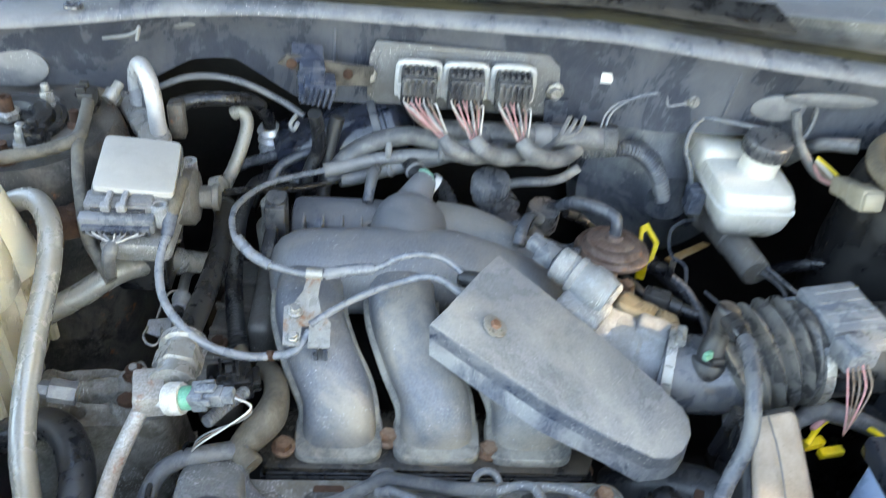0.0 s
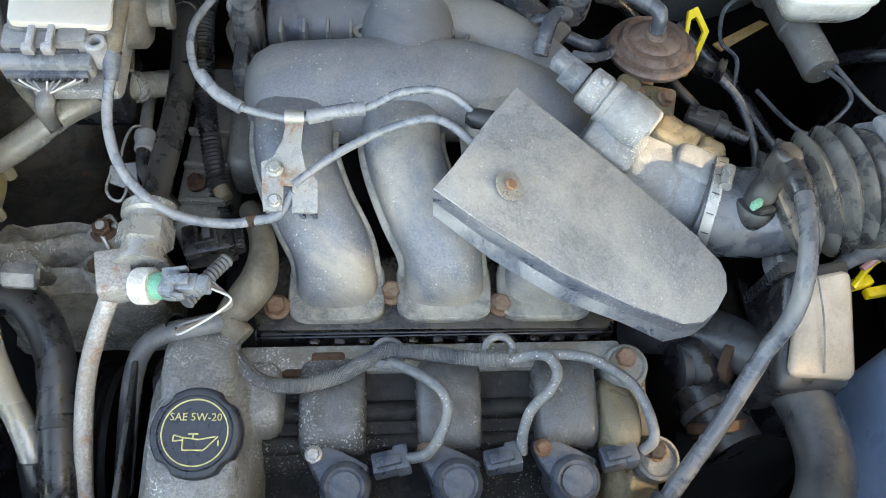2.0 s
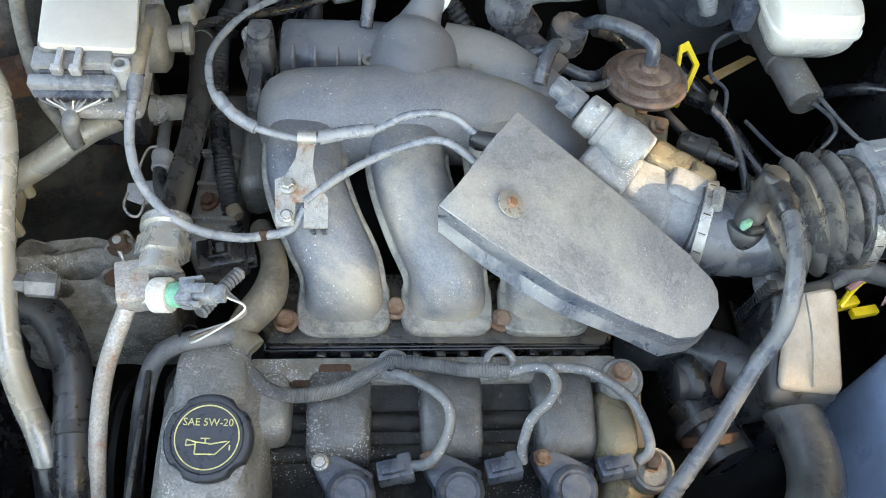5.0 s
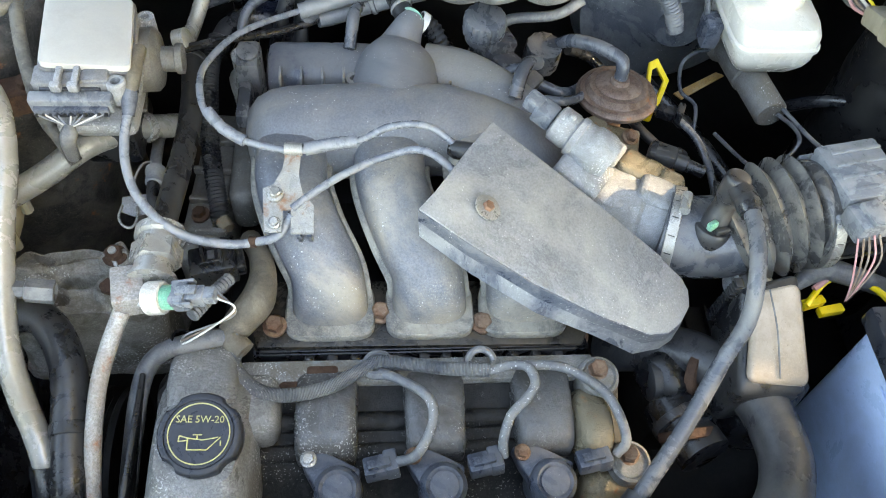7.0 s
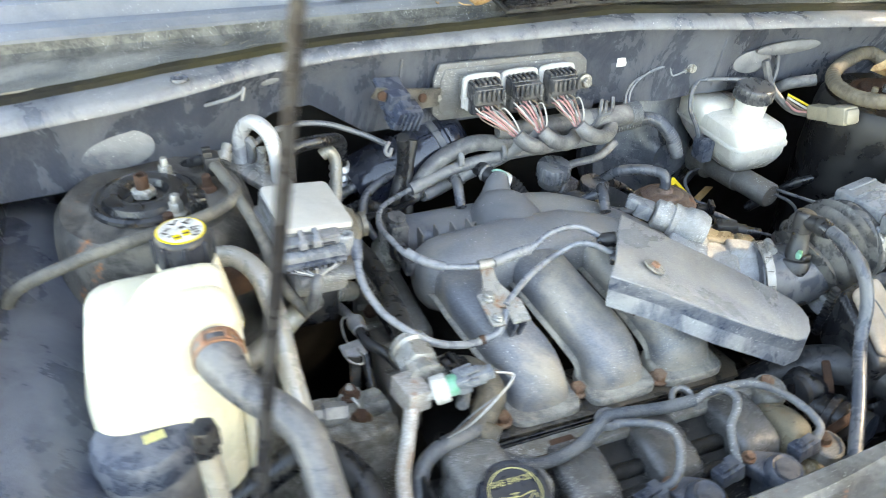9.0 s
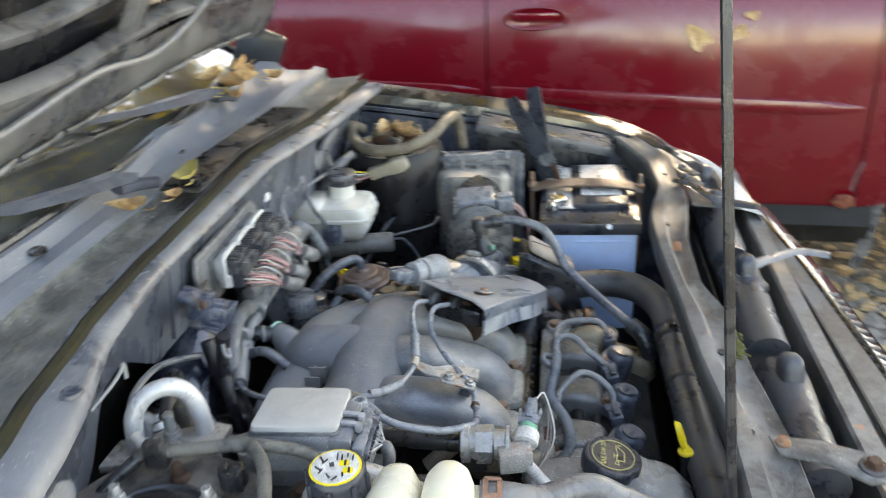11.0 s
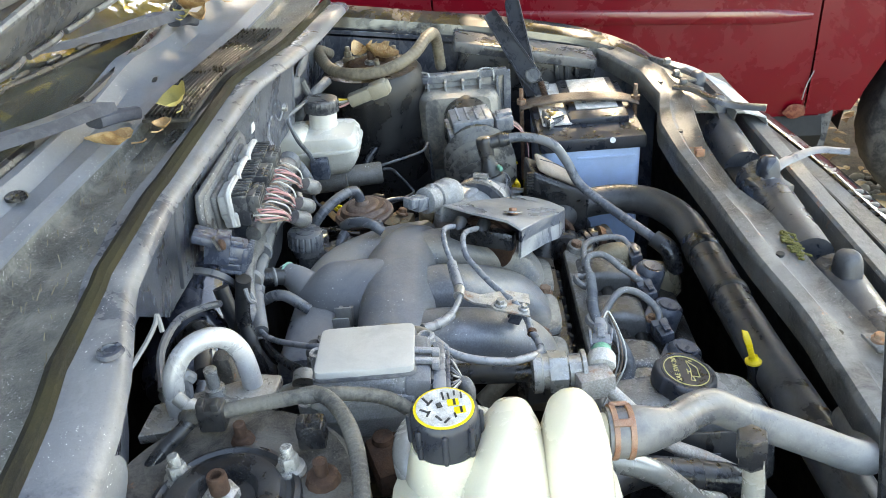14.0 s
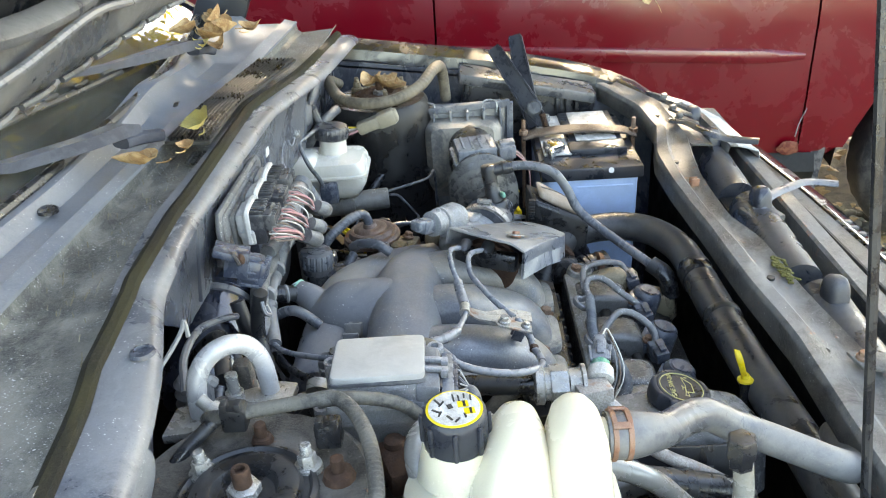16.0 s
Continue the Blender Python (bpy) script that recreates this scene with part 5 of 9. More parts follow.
for x, y in ((-0.034, 0.074), (0.060, 0.076)):
    bm = B()
    pts = [(x + 0.012 * math.cos(a), y - 0.004 + 0.011 * math.sin(a), 0.890 + 0.006 * abs(math.sin(a))) for a in [math.pi * 2 * k / 14 for k in range(15)]]
    tube(bm, pts, 0.0036, 8, 3, flat=1.3)
    part("loop_clip", bm, "loom_pale", hn)
tl = thing("taped_loom", (-0.15, 0.12, 0.88), "brown-grey taped wiring loom beside the manifold", "wiring")
part("loom", tube(B(), [(-0.153, 0.086, 0.896, 0.010), (-0.166, 0.100, 0.900, 0.012), (-0.157, 0.113, 0.905, 0.015), (-0.143, 0.130, 0.912, 0.016), (-0.140, 0.155, 0.912, 0.013), (-0.146, 0.185, 0.905, 0.011), (-0.16, 0.22, 0.88, 0.011)], 0.012, 12), "tape_tan", tl)
part("branch", tube(B(), [(-0.160, 0.101, 0.902), (-0.195, 0.093, 0.903), (-0.219, 0.089, 0.899), (-0.237, 0.080, 0.889), (-0.248, 0.058, 0.870), (-0.258, 0.017, 0.830), (-0.264, -0.016, 0.80)], 0.0085, 12), "tape", tl)
part("open_tube", lathe(B(), (-0.211, 0.095, 0.897), (0.5, 0.1, 0.9), [(0.0105, -0.012), (0.0105, 0.008), (0.0085, 0.008), (0.0085, -0.01)], 18), "rubber", tl, "black open loom tube end")
ds = thing("dipstick", (-0.133, -0.095, 0.80), "yellow plastic dipstick loop", "dipstick")
part("tube", tube(B(), [(-0.15, -0.098, 0.70), (-0.138, -0.094, 0.86), (-0.134, -0.092, 0.893)], 0.007, 10), "rubber", ds)
bm = B()
lathe(bm, (-0.134, -0.092, 0.893), (0.1, 0.05, 1), [(0.0055, -0.006), (0.0062, 0.0), (0.0095, 0.001), (0.0095, 0.0035), (0.0055, 0.005), (0.0045, 0.010)], 18)
loop = [(-0.1345, -0.0905, 0.900), (-0.1375, -0.0860, 0.912), (-0.1355, -0.0825, 0.925), (-0.1295, -0.0800, 0.933), (-0.1235, -0.0815, 0.930), (-0.1215, -0.0850, 0.920), (-0.1260, -0.0890, 0.908), (-0.1325, -0.0905, 0.900)]
sweep(bm, loop, lambda s: sup(0.0070, 0.0026, 4, 12), side=(0.3, 1, 0.2), step=4)
part("grip", bm, "yellow", ds)
# block and gearbox below, near black to stand for the shade down there
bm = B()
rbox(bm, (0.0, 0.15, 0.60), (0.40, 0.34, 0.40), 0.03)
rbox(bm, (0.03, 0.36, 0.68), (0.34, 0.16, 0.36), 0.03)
solo("engine_block", bm, "dark", "engine block below the manifold, coloured near black for its shade", "engine")
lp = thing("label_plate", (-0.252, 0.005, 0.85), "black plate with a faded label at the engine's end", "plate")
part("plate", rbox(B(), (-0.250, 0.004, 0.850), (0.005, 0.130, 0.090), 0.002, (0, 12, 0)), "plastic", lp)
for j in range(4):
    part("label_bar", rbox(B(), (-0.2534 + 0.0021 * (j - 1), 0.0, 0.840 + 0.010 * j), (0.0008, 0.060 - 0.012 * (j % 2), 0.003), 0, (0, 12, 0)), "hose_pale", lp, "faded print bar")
gb = thing("gearbox", (0.30, 0.12, 0.5), "gearbox housing below the battery, coloured near black for its shade", "gearbox")
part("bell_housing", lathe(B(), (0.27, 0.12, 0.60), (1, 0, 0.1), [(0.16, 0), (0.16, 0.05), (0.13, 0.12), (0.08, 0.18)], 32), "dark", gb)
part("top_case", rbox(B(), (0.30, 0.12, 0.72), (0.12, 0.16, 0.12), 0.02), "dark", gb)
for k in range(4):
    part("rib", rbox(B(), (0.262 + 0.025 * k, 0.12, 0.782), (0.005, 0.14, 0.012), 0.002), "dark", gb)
em = thing("engine_mount", (-0.30, 0.155, 0.80), "rough pale cast aluminium engine mount bracket", "engine mount")


def casting(u, v):
    """The mount's top: bosses, ribs and pockets on a rounded block."""
    x, y = -0.385 + 0.15 * u, 0.126 + 0.078 * v
    e = (abs(2 * u - 1) ** 5 + abs(2 * v - 1) ** 5)
    z = 0.894 - 0.10 * min(1, max(0, e - 0.62) * 2.6)
    for bx, by, r, h in ((-0.281, 0.186, 0.012, 0.010), (-0.279, 0.150, 0.013, 0.010), (-0.355, 0.172, 0.012, 0.007)):
        z += h * min(1, max(0, (r * 1.35 - math.hypot(x - bx, y - by)) / (r * 0.35)))
    for bx, by, rx, ry, h in ((-0.312, 0.165, 0.024, 0.009, 0.030), (-0.335, 0.146, 0.018, 0.007, 0.024), (-0.256, 0.166, 0.012, 0.009, 0.026), (-0.352, 0.190, 0.014, 0.006, 0.014)):
        z -= h * max(0, 1 - ((x - bx) / rx) ** 2 - ((y - by) / ry) ** 2)
    z += 0.005 * max(0, 1 - abs(y - 0.186 - 0.2 * (x + 0.30)) / 0.006) + 0.004 * max(0, 1 - abs(y - 0.150 + 0.35 * (x + 0.30)) / 0.006)
    return (x + 0.004 * noise.noise((u * 5, v * 4, 2)), y + 0.005 * noise.noise((u * 6, v * 3, 9)), z + 0.002 * noise.noise((x * 70, y * 70, 4)))


part("bracket", surface(B(), casting, [i / 60 for i in range(61)], [i / 40 for i in range(41)], 0.02), "cast_pale", em)
bolt(em, (-0.281, 0.186, 0.905), (0, -0.1, 1), 0.0085, "rust")
bolt(em, (-0.279, 0.150, 0.903), (0, -0.1, 1), 0.0085, "rust")
part("stud", lathe(B(), (-0.281, 0.186, 0.910), (0, -0.1, 1), [(0.004, 0), (0.004, 0.006)], 10), "steel", em)
pu = thing("pulley", (-0.29, 0.05, 0.70), "dark accessory pulley beside the block", "pulley")
part("rim", lathe(B(), (-0.29, 0.05, 0.70), (1, 0, 0), [(0.078, -0.03), (0.09, -0.03), (0.09, -0.024), (0.086, -0.021), (0.09, -0.018), (0.086, -0.015), (0.09, -0.012), (0.086, -0.009), (0.09, -0.006), (0.09, 0.0), (0.078, 0.0)], 40), "dark", pu)
part("web", lathe(B(), (-0.29, 0.05, 0.70), (1, 0, 0), [(0.080, -0.020), (0.030, -0.012), (0.030, 0.004), (0.080, -0.006)], 32), "dark", pu)
part("hub", lathe(B(), (-0.29, 0.05, 0.70), (-1, 0, 0), [(0.022, -0.006), (0.022, 0.026), (0.012, 0.028)], 20), "dark", pu)

# ---- throttle body, idle valve, intake tube ----
tb = thing("throttle_valve", (0.24, 0.22, 0.88), "aluminium throttle body with sun patches coloured gold", "throttle")
bm = B()
d = Vector((0.85, -0.42, 0.05)).normalized()
lathe(bm, (0.215, 0.232, 0.905), d, [(0.040, -0.03), (0.042, 0.0), (0.042, 0.02), (0.038, 0.024), (0.038, 0.05)], 32)
blob(bm, (0.212, 0.238, 0.915), (0.070, 0.062, 0.060), 4, (0, 8, -26), 0.10, 1)
part("housing", bm, "iac", tb)
bm = B()
blob(bm, (0.232, 0.262, 0.930), (0.052, 0.034, 0.040), 4, (0, 8, -30), 0.16, 2)
blob(bm, (0.214, 0.282, 0.925), (0.030, 0.026, 0.030), 3, (0, 0, -30), 0.2, 5)
tube(bm, [(0.262, 0.268, 0.925, 0.011), (0.272, 0.285, 0.928, 0.012), (0.268, 0.305, 0.918, 0.010)], 0.011, 12)
# Brass colour here paints the golden sun dapples on the alloy.
part("boss", bm, "brass", tb, "boss coloured gold for the sun on it")
bm = B()
blob(bm, (0.246, 0.226, 0.934), (0.046, 0.036, 0.034), 5, (0, 8, -26), 0.07, 3)
part("pad", bm, "iac", tb, "pale cast pad")
# Another dapple of sun, coloured as a small amber lug.
part("pad_sun_patch", blob(B(), (0.262, 0.244, 0.936), (0.028, 0.022, 0.026), 4, (0, 8, -26), 0.12, 4), "brass", tb, "lug coloured amber for the sun on it")
bm = B()
lathe(bm, (0.255, 0.285, 0.94), (0.75, -0.35, -0.1), [(0.012, 0), (0.012, 0.02), (0.009, 0.022), (0.009, 0.035), (0.007, 0.036), (0.007, 0.055)], 16)
rbox(bm, (0.262, 0.28, 0.94), (0.03, 0.02, 0.02), 0.004, (0, 0, -25))
part("position_sensor", bm, "plastic", tb, "black throttle sensor plug")
iac = thing("idle_air_valve", (0.165, 0.262, 0.95), "whitened aluminium idle air valve", "idle valve")
bm = B()
di = Vector((0.07, -0.055, -0.020)).normalized()
p0 = Vector((0.140, 0.284, 0.988))
lathe(bm, p0, di, [(0.015, 0.002), (0.0185, 0.004), (0.0192, 0.020), (0.0180, 0.0215), (0.0180, 0.0235), (0.0210, 0.025), (0.0210, 0.031), (0.0200, 0.032), (0.0205, 0.040), (0.0228, 0.043), (0.0236, 0.058), (0.0215, 0.064), (0.019, 0.070)], 36)
for k in (0.012, 0.049):
    lathe(bm, p0 + di * k + Vector((0.004, -0.006, 0.018)), (0.3, -0.4, 1), [(0.0032, -0.002), (0.0032, 0.0035), (0.0022, 0.004)], 12)
rbox(bm, p0 + di * 0.052 - Vector((0.012, 0.012, 0.016)), (0.050, 0.046, 0.020), 0.006, (0, 14, -38), 3)
rbox(bm, p0 + di * 0.058 + Vector((0.010, 0.010, -0.008)), (0.026, 0.030, 0.022), 0.005, (0, 14, -38), 3)
part("can", bm, "iac", iac)
bm = B()
rbox(bm, p0 - di * 0.010, (0.022, 0.022, 0.020), 0.003, (0, 12, -38))
rbox(bm, p0 - di * 0.024 + Vector((0, 0, 0.004)), (0.018, 0.018, 0.015), 0.003, (0, 12, -38))
part("plug", bm, "connector", iac, "grey plug")
it = thing("intake_tube", (0.34, 0.19, 0.88), "black ribbed rubber intake tube", "intake tube")
part("bellows", tube(B(), [(0.316, 0.194, 0.922, 0.046), (0.334, 0.196, 0.932, 0.051), (0.360, 0.199, 0.941, 0.053), (0.386, 0.202, 0.947, 0.051)], 0.05, 44, ribs=76, rib=0.0062), "bellows", it)
part("cuff", tube(B(), [(0.384, 0.2015, 0.9455, 0.046), (0.388, 0.202, 0.946, 0.051), (0.392, 0.202, 0.946, 0.0495), (0.410, 0.201, 0.946, 0.0495), (0.413, 0.200, 0.945, 0.047)], 0.05, 36, 3), "bellows", it)
part("collar", tube(B(), [(0.250, 0.205, 0.912, 0.043), (0.272, 0.197, 0.912, 0.042), (0.30, 0.193, 0.915, 0.042), (0.325, 0.193, 0.922, 0.042)], 0.045, 28), "rubber_grey", it)
clamp_band(it, (0.262, 0.201, 0.914), (0.85, -0.35, 0.12), 0.0455)
clamp_band(it, (0.401, 0.1985, 0.9405), (1, 0.03, 0.1), 0.0505)
spout = part("spout", lathe(B(), (0.288, 0.181, 0.946), (0.10, 0.18, 0.97), [(0.019, -0.012), (0.019, 0.003), (0.0175, 0.005), (0.0132, 0.006), (0.0126, 0.022), (0.0112, 0.024), (0.0108, 0.040), (0.0120, 0.041), (0.0120, 0.046), (0.011, 0.047)], 28), "rubber", it, "black stepped spout")
part("green_clip", rbox(B(), (0.279, 0.170, 0.966), (0.011, 0.006, 0.009), 0.002, (-10, 0, 30)), "green", spout, "small green clip")
part("latch", rbox(B(), (0.290, 0.168, 0.960), (0.014, 0.006, 0.006), 0.0015, (-10, 0, 10)), "rubber", spout)
lump = B()
lathe(lump, (0.335, 0.155, 0.875), (0.35, -0.1, 0.9), [(0.022, 0), (0.022, 0.012), (0.018, 0.014), (0.018, 0.018), (0.024, 0.019), (0.024, 0.024)], 24)
part("drain_cap", lump, "iac", it, "bright metal ring cap")
ph = thing("breather_hose", (0.25, 0.07, 0.88), "grey rubber breather hose across the engine", "hose")
part("hose", tube(B(), [(0.293, 0.186, 1.003), (0.297, 0.165, 1.006), (0.293, 0.125, 1.008), (0.286, 0.088, 0.997), (0.283, 0.066, 0.967), (0.268, 0.046, 0.932), (0.232, -0.002, 0.901), (0.197, -0.042, 0.880), (0.178, -0.064, 0.868)], 0.0075, 12), "rubber_grey", ph)
part("elbow_end", tube(B(), [(0.2925, 0.1895, 0.990, 0.0122), (0.2935, 0.1910, 1.000, 0.0122), (0.2940, 0.1915, 1.010, 0.0118), (0.2942, 0.1917, 1.0125, 0.008)], 0.0122, 18, 2), "rubber", ph, "black elbow cap")
part("elbow_neck", tube(B(), [(0.294, 0.190, 1.002, 0.0105), (0.296, 0.172, 1.0045, 0.0105), (0.2965, 0.168, 1.005, 0.0115), (0.2965, 0.160, 1.0055, 0.0112), (0.2960, 0.152, 1.006, 0.0090)], 0.0105, 16, 3), "rubber", ph)
part("lower_end", tube(B(), [(0.190, -0.052, 0.875, 0.013), (0.172, -0.072, 0.862, 0.014), (0.16, -0.08, 0.83, 0.013)], 0.013, 14), "rubber", ph)

# ---- EGR valve ----
eg = thing("egr_valve", (0.234, 0.375, 0.90), "rusty brown round EGR valve with a hose on top", "EGR valve")
bm = B()
lathe(bm, (0.236, 0.382, 0.922), (0.0, 0.08, 1), [(0.014, -0.04), (0.014, -0.005), (0.040, -0.003), (0.0445, 0.0), (0.0455, 0.002), (0.0455, 0.005), (0.0435, 0.0065), (0.0425, 0.010), (0.039, 0.0112), (0.0365, 0.0105), (0.0345, 0.0135), (0.033, 0.0175), (0.029, 0.019), (0.0265, 0.0182), (0.024, 0.0205), (0.018, 0.0225), (0.011, 0.0215), (0.0095, 0.027)], 48)
part("diaphragm", bm, "egr", eg)
part("hose", tube(B(), [(0.236, 0.384, 0.942), (0.236, 0.388, 0.960), (0.232, 0.396, 0.967), (0.212, 0.415, 0.966), (0.190, 0.437, 0.955), (0.18, 0.455, 0.935)], 0.0078, 12), "rubber_grey", eg, "grey rubber hose")
bm = B()
rbox(bm, (0.225, 0.330, 0.905), (0.06, 0.035, 0.02), 0.004, (0, 0, -15))
lathe(bm, (0.206, 0.338, 0.905), (0, 0, 1), [(0.012, 0), (0.012, 0.02), (0.008, 0.021)], 16)
part("base", bm, "brass", eg, "brassy base")
bolt(eg, (0.243, 0.325, 0.918), (0.2, -0.3, 1), 0.007, "rust_bolt")
bolt(eg, (0.216, 0.333, 0.916), (0.2, -0.3, 1), 0.006, "rust_bolt")
yc = thing("dipstick_tag", (0.31, 0.45, 0.86), "bright yellow plastic pull ring", "pull ring")
bm = B()
ring = [Vector(p) for p in ((0.284, 0.411, 0.889), (0.289, 0.444, 0.917), (0.299, 0.449, 0.919), (0.314, 0.431, 0.901), (0.300, 0.404, 0.882))]
mid = sum(ring, Vector()) / 5
tn = (ring[1] - ring[0]).cross(ring[3] - ring[0]).normalized() * 0.0022
loft(bm, [[p + tn * k for p in (ring[i], mid.lerp(ring[i], 0.62))] + [p - tn * k for p in (mid.lerp(ring[i], 0.62), ring[i])] for i, k in ((0, 1), (1, 1), (2, 1), (3, 1), (4, 1), (0, 1))], caps=False)
rbox(bm, (0.290, 0.404, 0.878), (0.013, 0.012, 0.024), 0.003, (-20, 0, -20))
part("ring", bm, "yellow", yc)
part("stick", tube(B(), [(0.290, 0.408, 0.88), (0.275, 0.40, 0.80), (0.27, 0.40, 0.7)], 0.005, 8), "rubber", yc)
bm = B()
sheet(bm, [(0.337, 0.450, 0.862), (0.400, 0.486, 0.864), (0.408, 0.478, 0.866), (0.345, 0.440, 0.862)], 0.002, (0, 0, -1))
solo("paper_tag", bm, "wood", "orange-tan strip tag beside the booster", "tag")
# vacuum solenoid cluster behind the manifold
vs = thing("vacuum_solenoid", (0.14, 0.45, 0.90), "black vacuum solenoids with elbow hoses", "solenoid")
part("cap", lathe(B(), (0.160, 0.452, 0.908), (0.05, -0.1, 1), [(0.022, 0), (0.022, 0.024), (0.021, 0.03), (0.016, 0.032)], 24, teeth=12, tooth=0.0012), "plastic_dusty", vs)
bm = B()
rbox(bm, (0.10, 0.445, 0.935), (0.035, 0.04, 0.05), 0.006, (0, 20, 20))
lathe(bm, (0.088, 0.446, 0.95), (0, -0.1, 1), [(0.020, 0), (0.020, 0.012)], 24)
rbox(bm, (0.125, 0.415, 0.925), (0.06, 0.03, 0.025), 0.005, (0, 15, -40))
part("body", bm, "plastic_dusty", vs)
part("knurled_cap", lathe(B(), (0.088, 0.445, 0.961), (0, -0.1, 1), [(0.0235, 0), (0.0240, 0.001), (0.0240, 0.018), (0.0225, 0.021), (0.020, 0.022)], 72, teeth=18, tooth=0.0016), "rubber_grey", vs, "dusty knurled cap")
part("cap_disc", lathe(B(), (0.088, 0.4428, 0.983), (0, -0.1, 1), [(0.0135, -0.001), (0.0135, 0.001), (0.011, 0.0015)], 24), "rubber_grey", vs)
for ln, r in (([(0.112, 0.341, 0.960), (0.118, 0.36, 0.972), (0.13, 0.385, 0.968), (0.145, 0.40, 0.955)], 0.0075), ([(0.106, 0.40, 0.935), (0.12, 0.405, 0.94), (0.135, 0.398, 0.95)], 0.007), ([(0.15, 0.36, 0.94), (0.165, 0.352, 0.945), (0.185, 0.365, 0.935), (0.20, 0.385, 0.925)], 0.005)):
    part("elbow", tube(B(), ln, r, 10), "rubber_grey", vs)
mh = thing("manifold_hose", (0.02, 0.46, 0.93), "ribbed black hose with a green clip ring", "hose")
part("hose", tube(B(), [(0.012, 0.460, 0.962), (0.028, 0.458, 0.955), (0.045, 0.445, 0.935), (0.055, 0.44, 0.90)], 0.011, 14, ribs=180, rib=0.001), "rubber", mh)
part("band", lathe(B(), (0.020, 0.459, 0.959), (0.8, -0.1, -0.5), [(0.0128, -0.004), (0.0132, 0), (0.0128, 0.004)], 20), "white", mh)
part("rear_hose", tube(B(), [(0.006, 0.452, 0.965), (0.000, 0.464, 0.967), (-0.008, 0.484, 0.972), (-0.020, 0.505, 0.968), (-0.034, 0.520, 0.950)], 0.0115, 14), "rubber", mh, "smooth black hose")
part("hose_clip", lathe(B(), (-0.003, 0.471, 0.9695), (-0.4, 0.9, 0.1), [(0.0120, -0.002), (0.0130, 0), (0.0120, 0.002)], 20), "hose_pale", mh, "pale clip")
part("green_ring", lathe(B(), (0.008, 0.455, 0.967), (0.5, 0.9, -0.1), [(0.0125, -0.0012), (0.0148, 0), (0.0125, 0.0012)], 20), "green", mh)
part("stub", tube(B(), [(-0.06, 0.42, 0.955), (-0.055, 0.45, 0.975), (-0.05, 0.48, 0.965)], 0.007, 10), "rubber_grey", mh)

# ---- passenger side of the bay ----
def lean(a, b, h):
    """A point of the servo: it leans towards the engine and turns a little."""
    return Vector((-0.2852 + a - 0.105 * b + 0.095 * h, 0.3185 + 0.034 * a + b - 0.055 * h, 1.0645 - 0.097 * a + 0.056 * b + h))


mo = thing("cruise_servo", (-0.283, 0.30, 0.97), "cruise control servo with a flat silver lid", "cruise servo")
bm = B()
loft(bm, [[lean(a, b, z) for a, b in sup(w, d, 12, 40)] for z, w, d in ((-0.052, 0.074, 0.084), (-0.034, 0.078, 0.089), (-0.033, 0.086, 0.096), (-0.027, 0.086, 0.096), (-0.026, 0.079, 0.090), (-0.010, 0.078, 0.089))])
rbox(bm, (-0.284, 0.318, 0.995), (0.062, 0.098, 0.04), 0.010)
for x, y in ((-0.320, 0.372), (-0.250, 0.372)):
    lathe(bm, (x, y, 1.005), (0, 0, 1), [(0.008, 0), (0.008, 0.030), (0.004, 0.030), (0.004, 0.02)], 16)
part("body", bm, "module_body", mo, "grey cast body with white corrosion")
bm = B()
loft(bm, [[lean(a * k, b * k, z) for a, b in sup(0.075, 0.086, 14, 48)] for z, k in ((-0.0065, 1.0), (-0.0020, 1.0), (-0.0005, 0.985), (0.0, 0.95))])
part("lid", bm, "module", mo, "flat silver lid with rounded corners")
for k in range(16):
    part("marking", rbox(B(), lean(-0.0395, -0.026 + 0.0032 * k, -0.018), (0.0008, 0.0012 + 0.0006 * (k % 3), 0.007), 0, (0, 5.5, 6)), "iac", mo)
part("lid_gasket", loft(B(), [[lean(a, b, z) for a, b in sup(0.078, 0.089, 14, 48)] for z in (-0.009, -0.006)]), "tape", mo, "dark lid gasket")
part("front_ledge", rbox(B(), (-0.279, 0.262, 1.013), (0.066, 0.030, 0.012), 0.003, (4, 1, 1)), "iac", mo, "whitened cast ledge")
bm = B()
lathe(bm, (-0.256, 0.267, 1.030), (0, 0, 1), [(0.0085, 0), (0.0085, 0.021), (0.0072, 0.0225), (0.0045, 0.0225), (0.0040, 0.015)], 20)
part("screw_boss", bm, "iac", mo, "pale boss with a screw hole")
bm = B()
rbox(bm, (-0.2935, 0.2735, 1.043), (0.064, 0.022, 0.024), 0.003, (6, 1, 1))
rbox(bm, (-0.273, 0.274, 1.052), (0.022, 0.020, 0.010), 0.003, (6, 1, 1))
plug = part("plug", bm, "plug_grey", mo, "wide dusty grey plug")
part("front_shell", rbox(B(), (-0.2935, 0.2555, 1.038), (0.069, 0.012, 0.018), 0.0025, (6, 1, 1)), "connector", plug)
part("step", rbox(B(), (-0.2935, 0.2625, 1.047), (0.050, 0.006, 0.006), 0.001, (6, 1, 1)), "plastic_dusty", plug)
part("lower_lip", rbox(B(), (-0.2935, 0.2485, 1.034), (0.062, 0.006, 0.010), 0.0015, (6, 1, 1)), "connector_blue", plug)
for x in (-0.3015, -0.2870):
    bm = B()
    rbox(bm, (x, 0.273, 1.0585), (0.0055, 0.030, 0.005), 0.0015, (6, 0, 0))
    rbox(bm, (x - 0.001, 0.257, 1.0545), (0.009, 0.007, 0.009), 0.0018, (6, 0, 0))
    part("latch", bm, "module_body", plug, "pale grey latch")
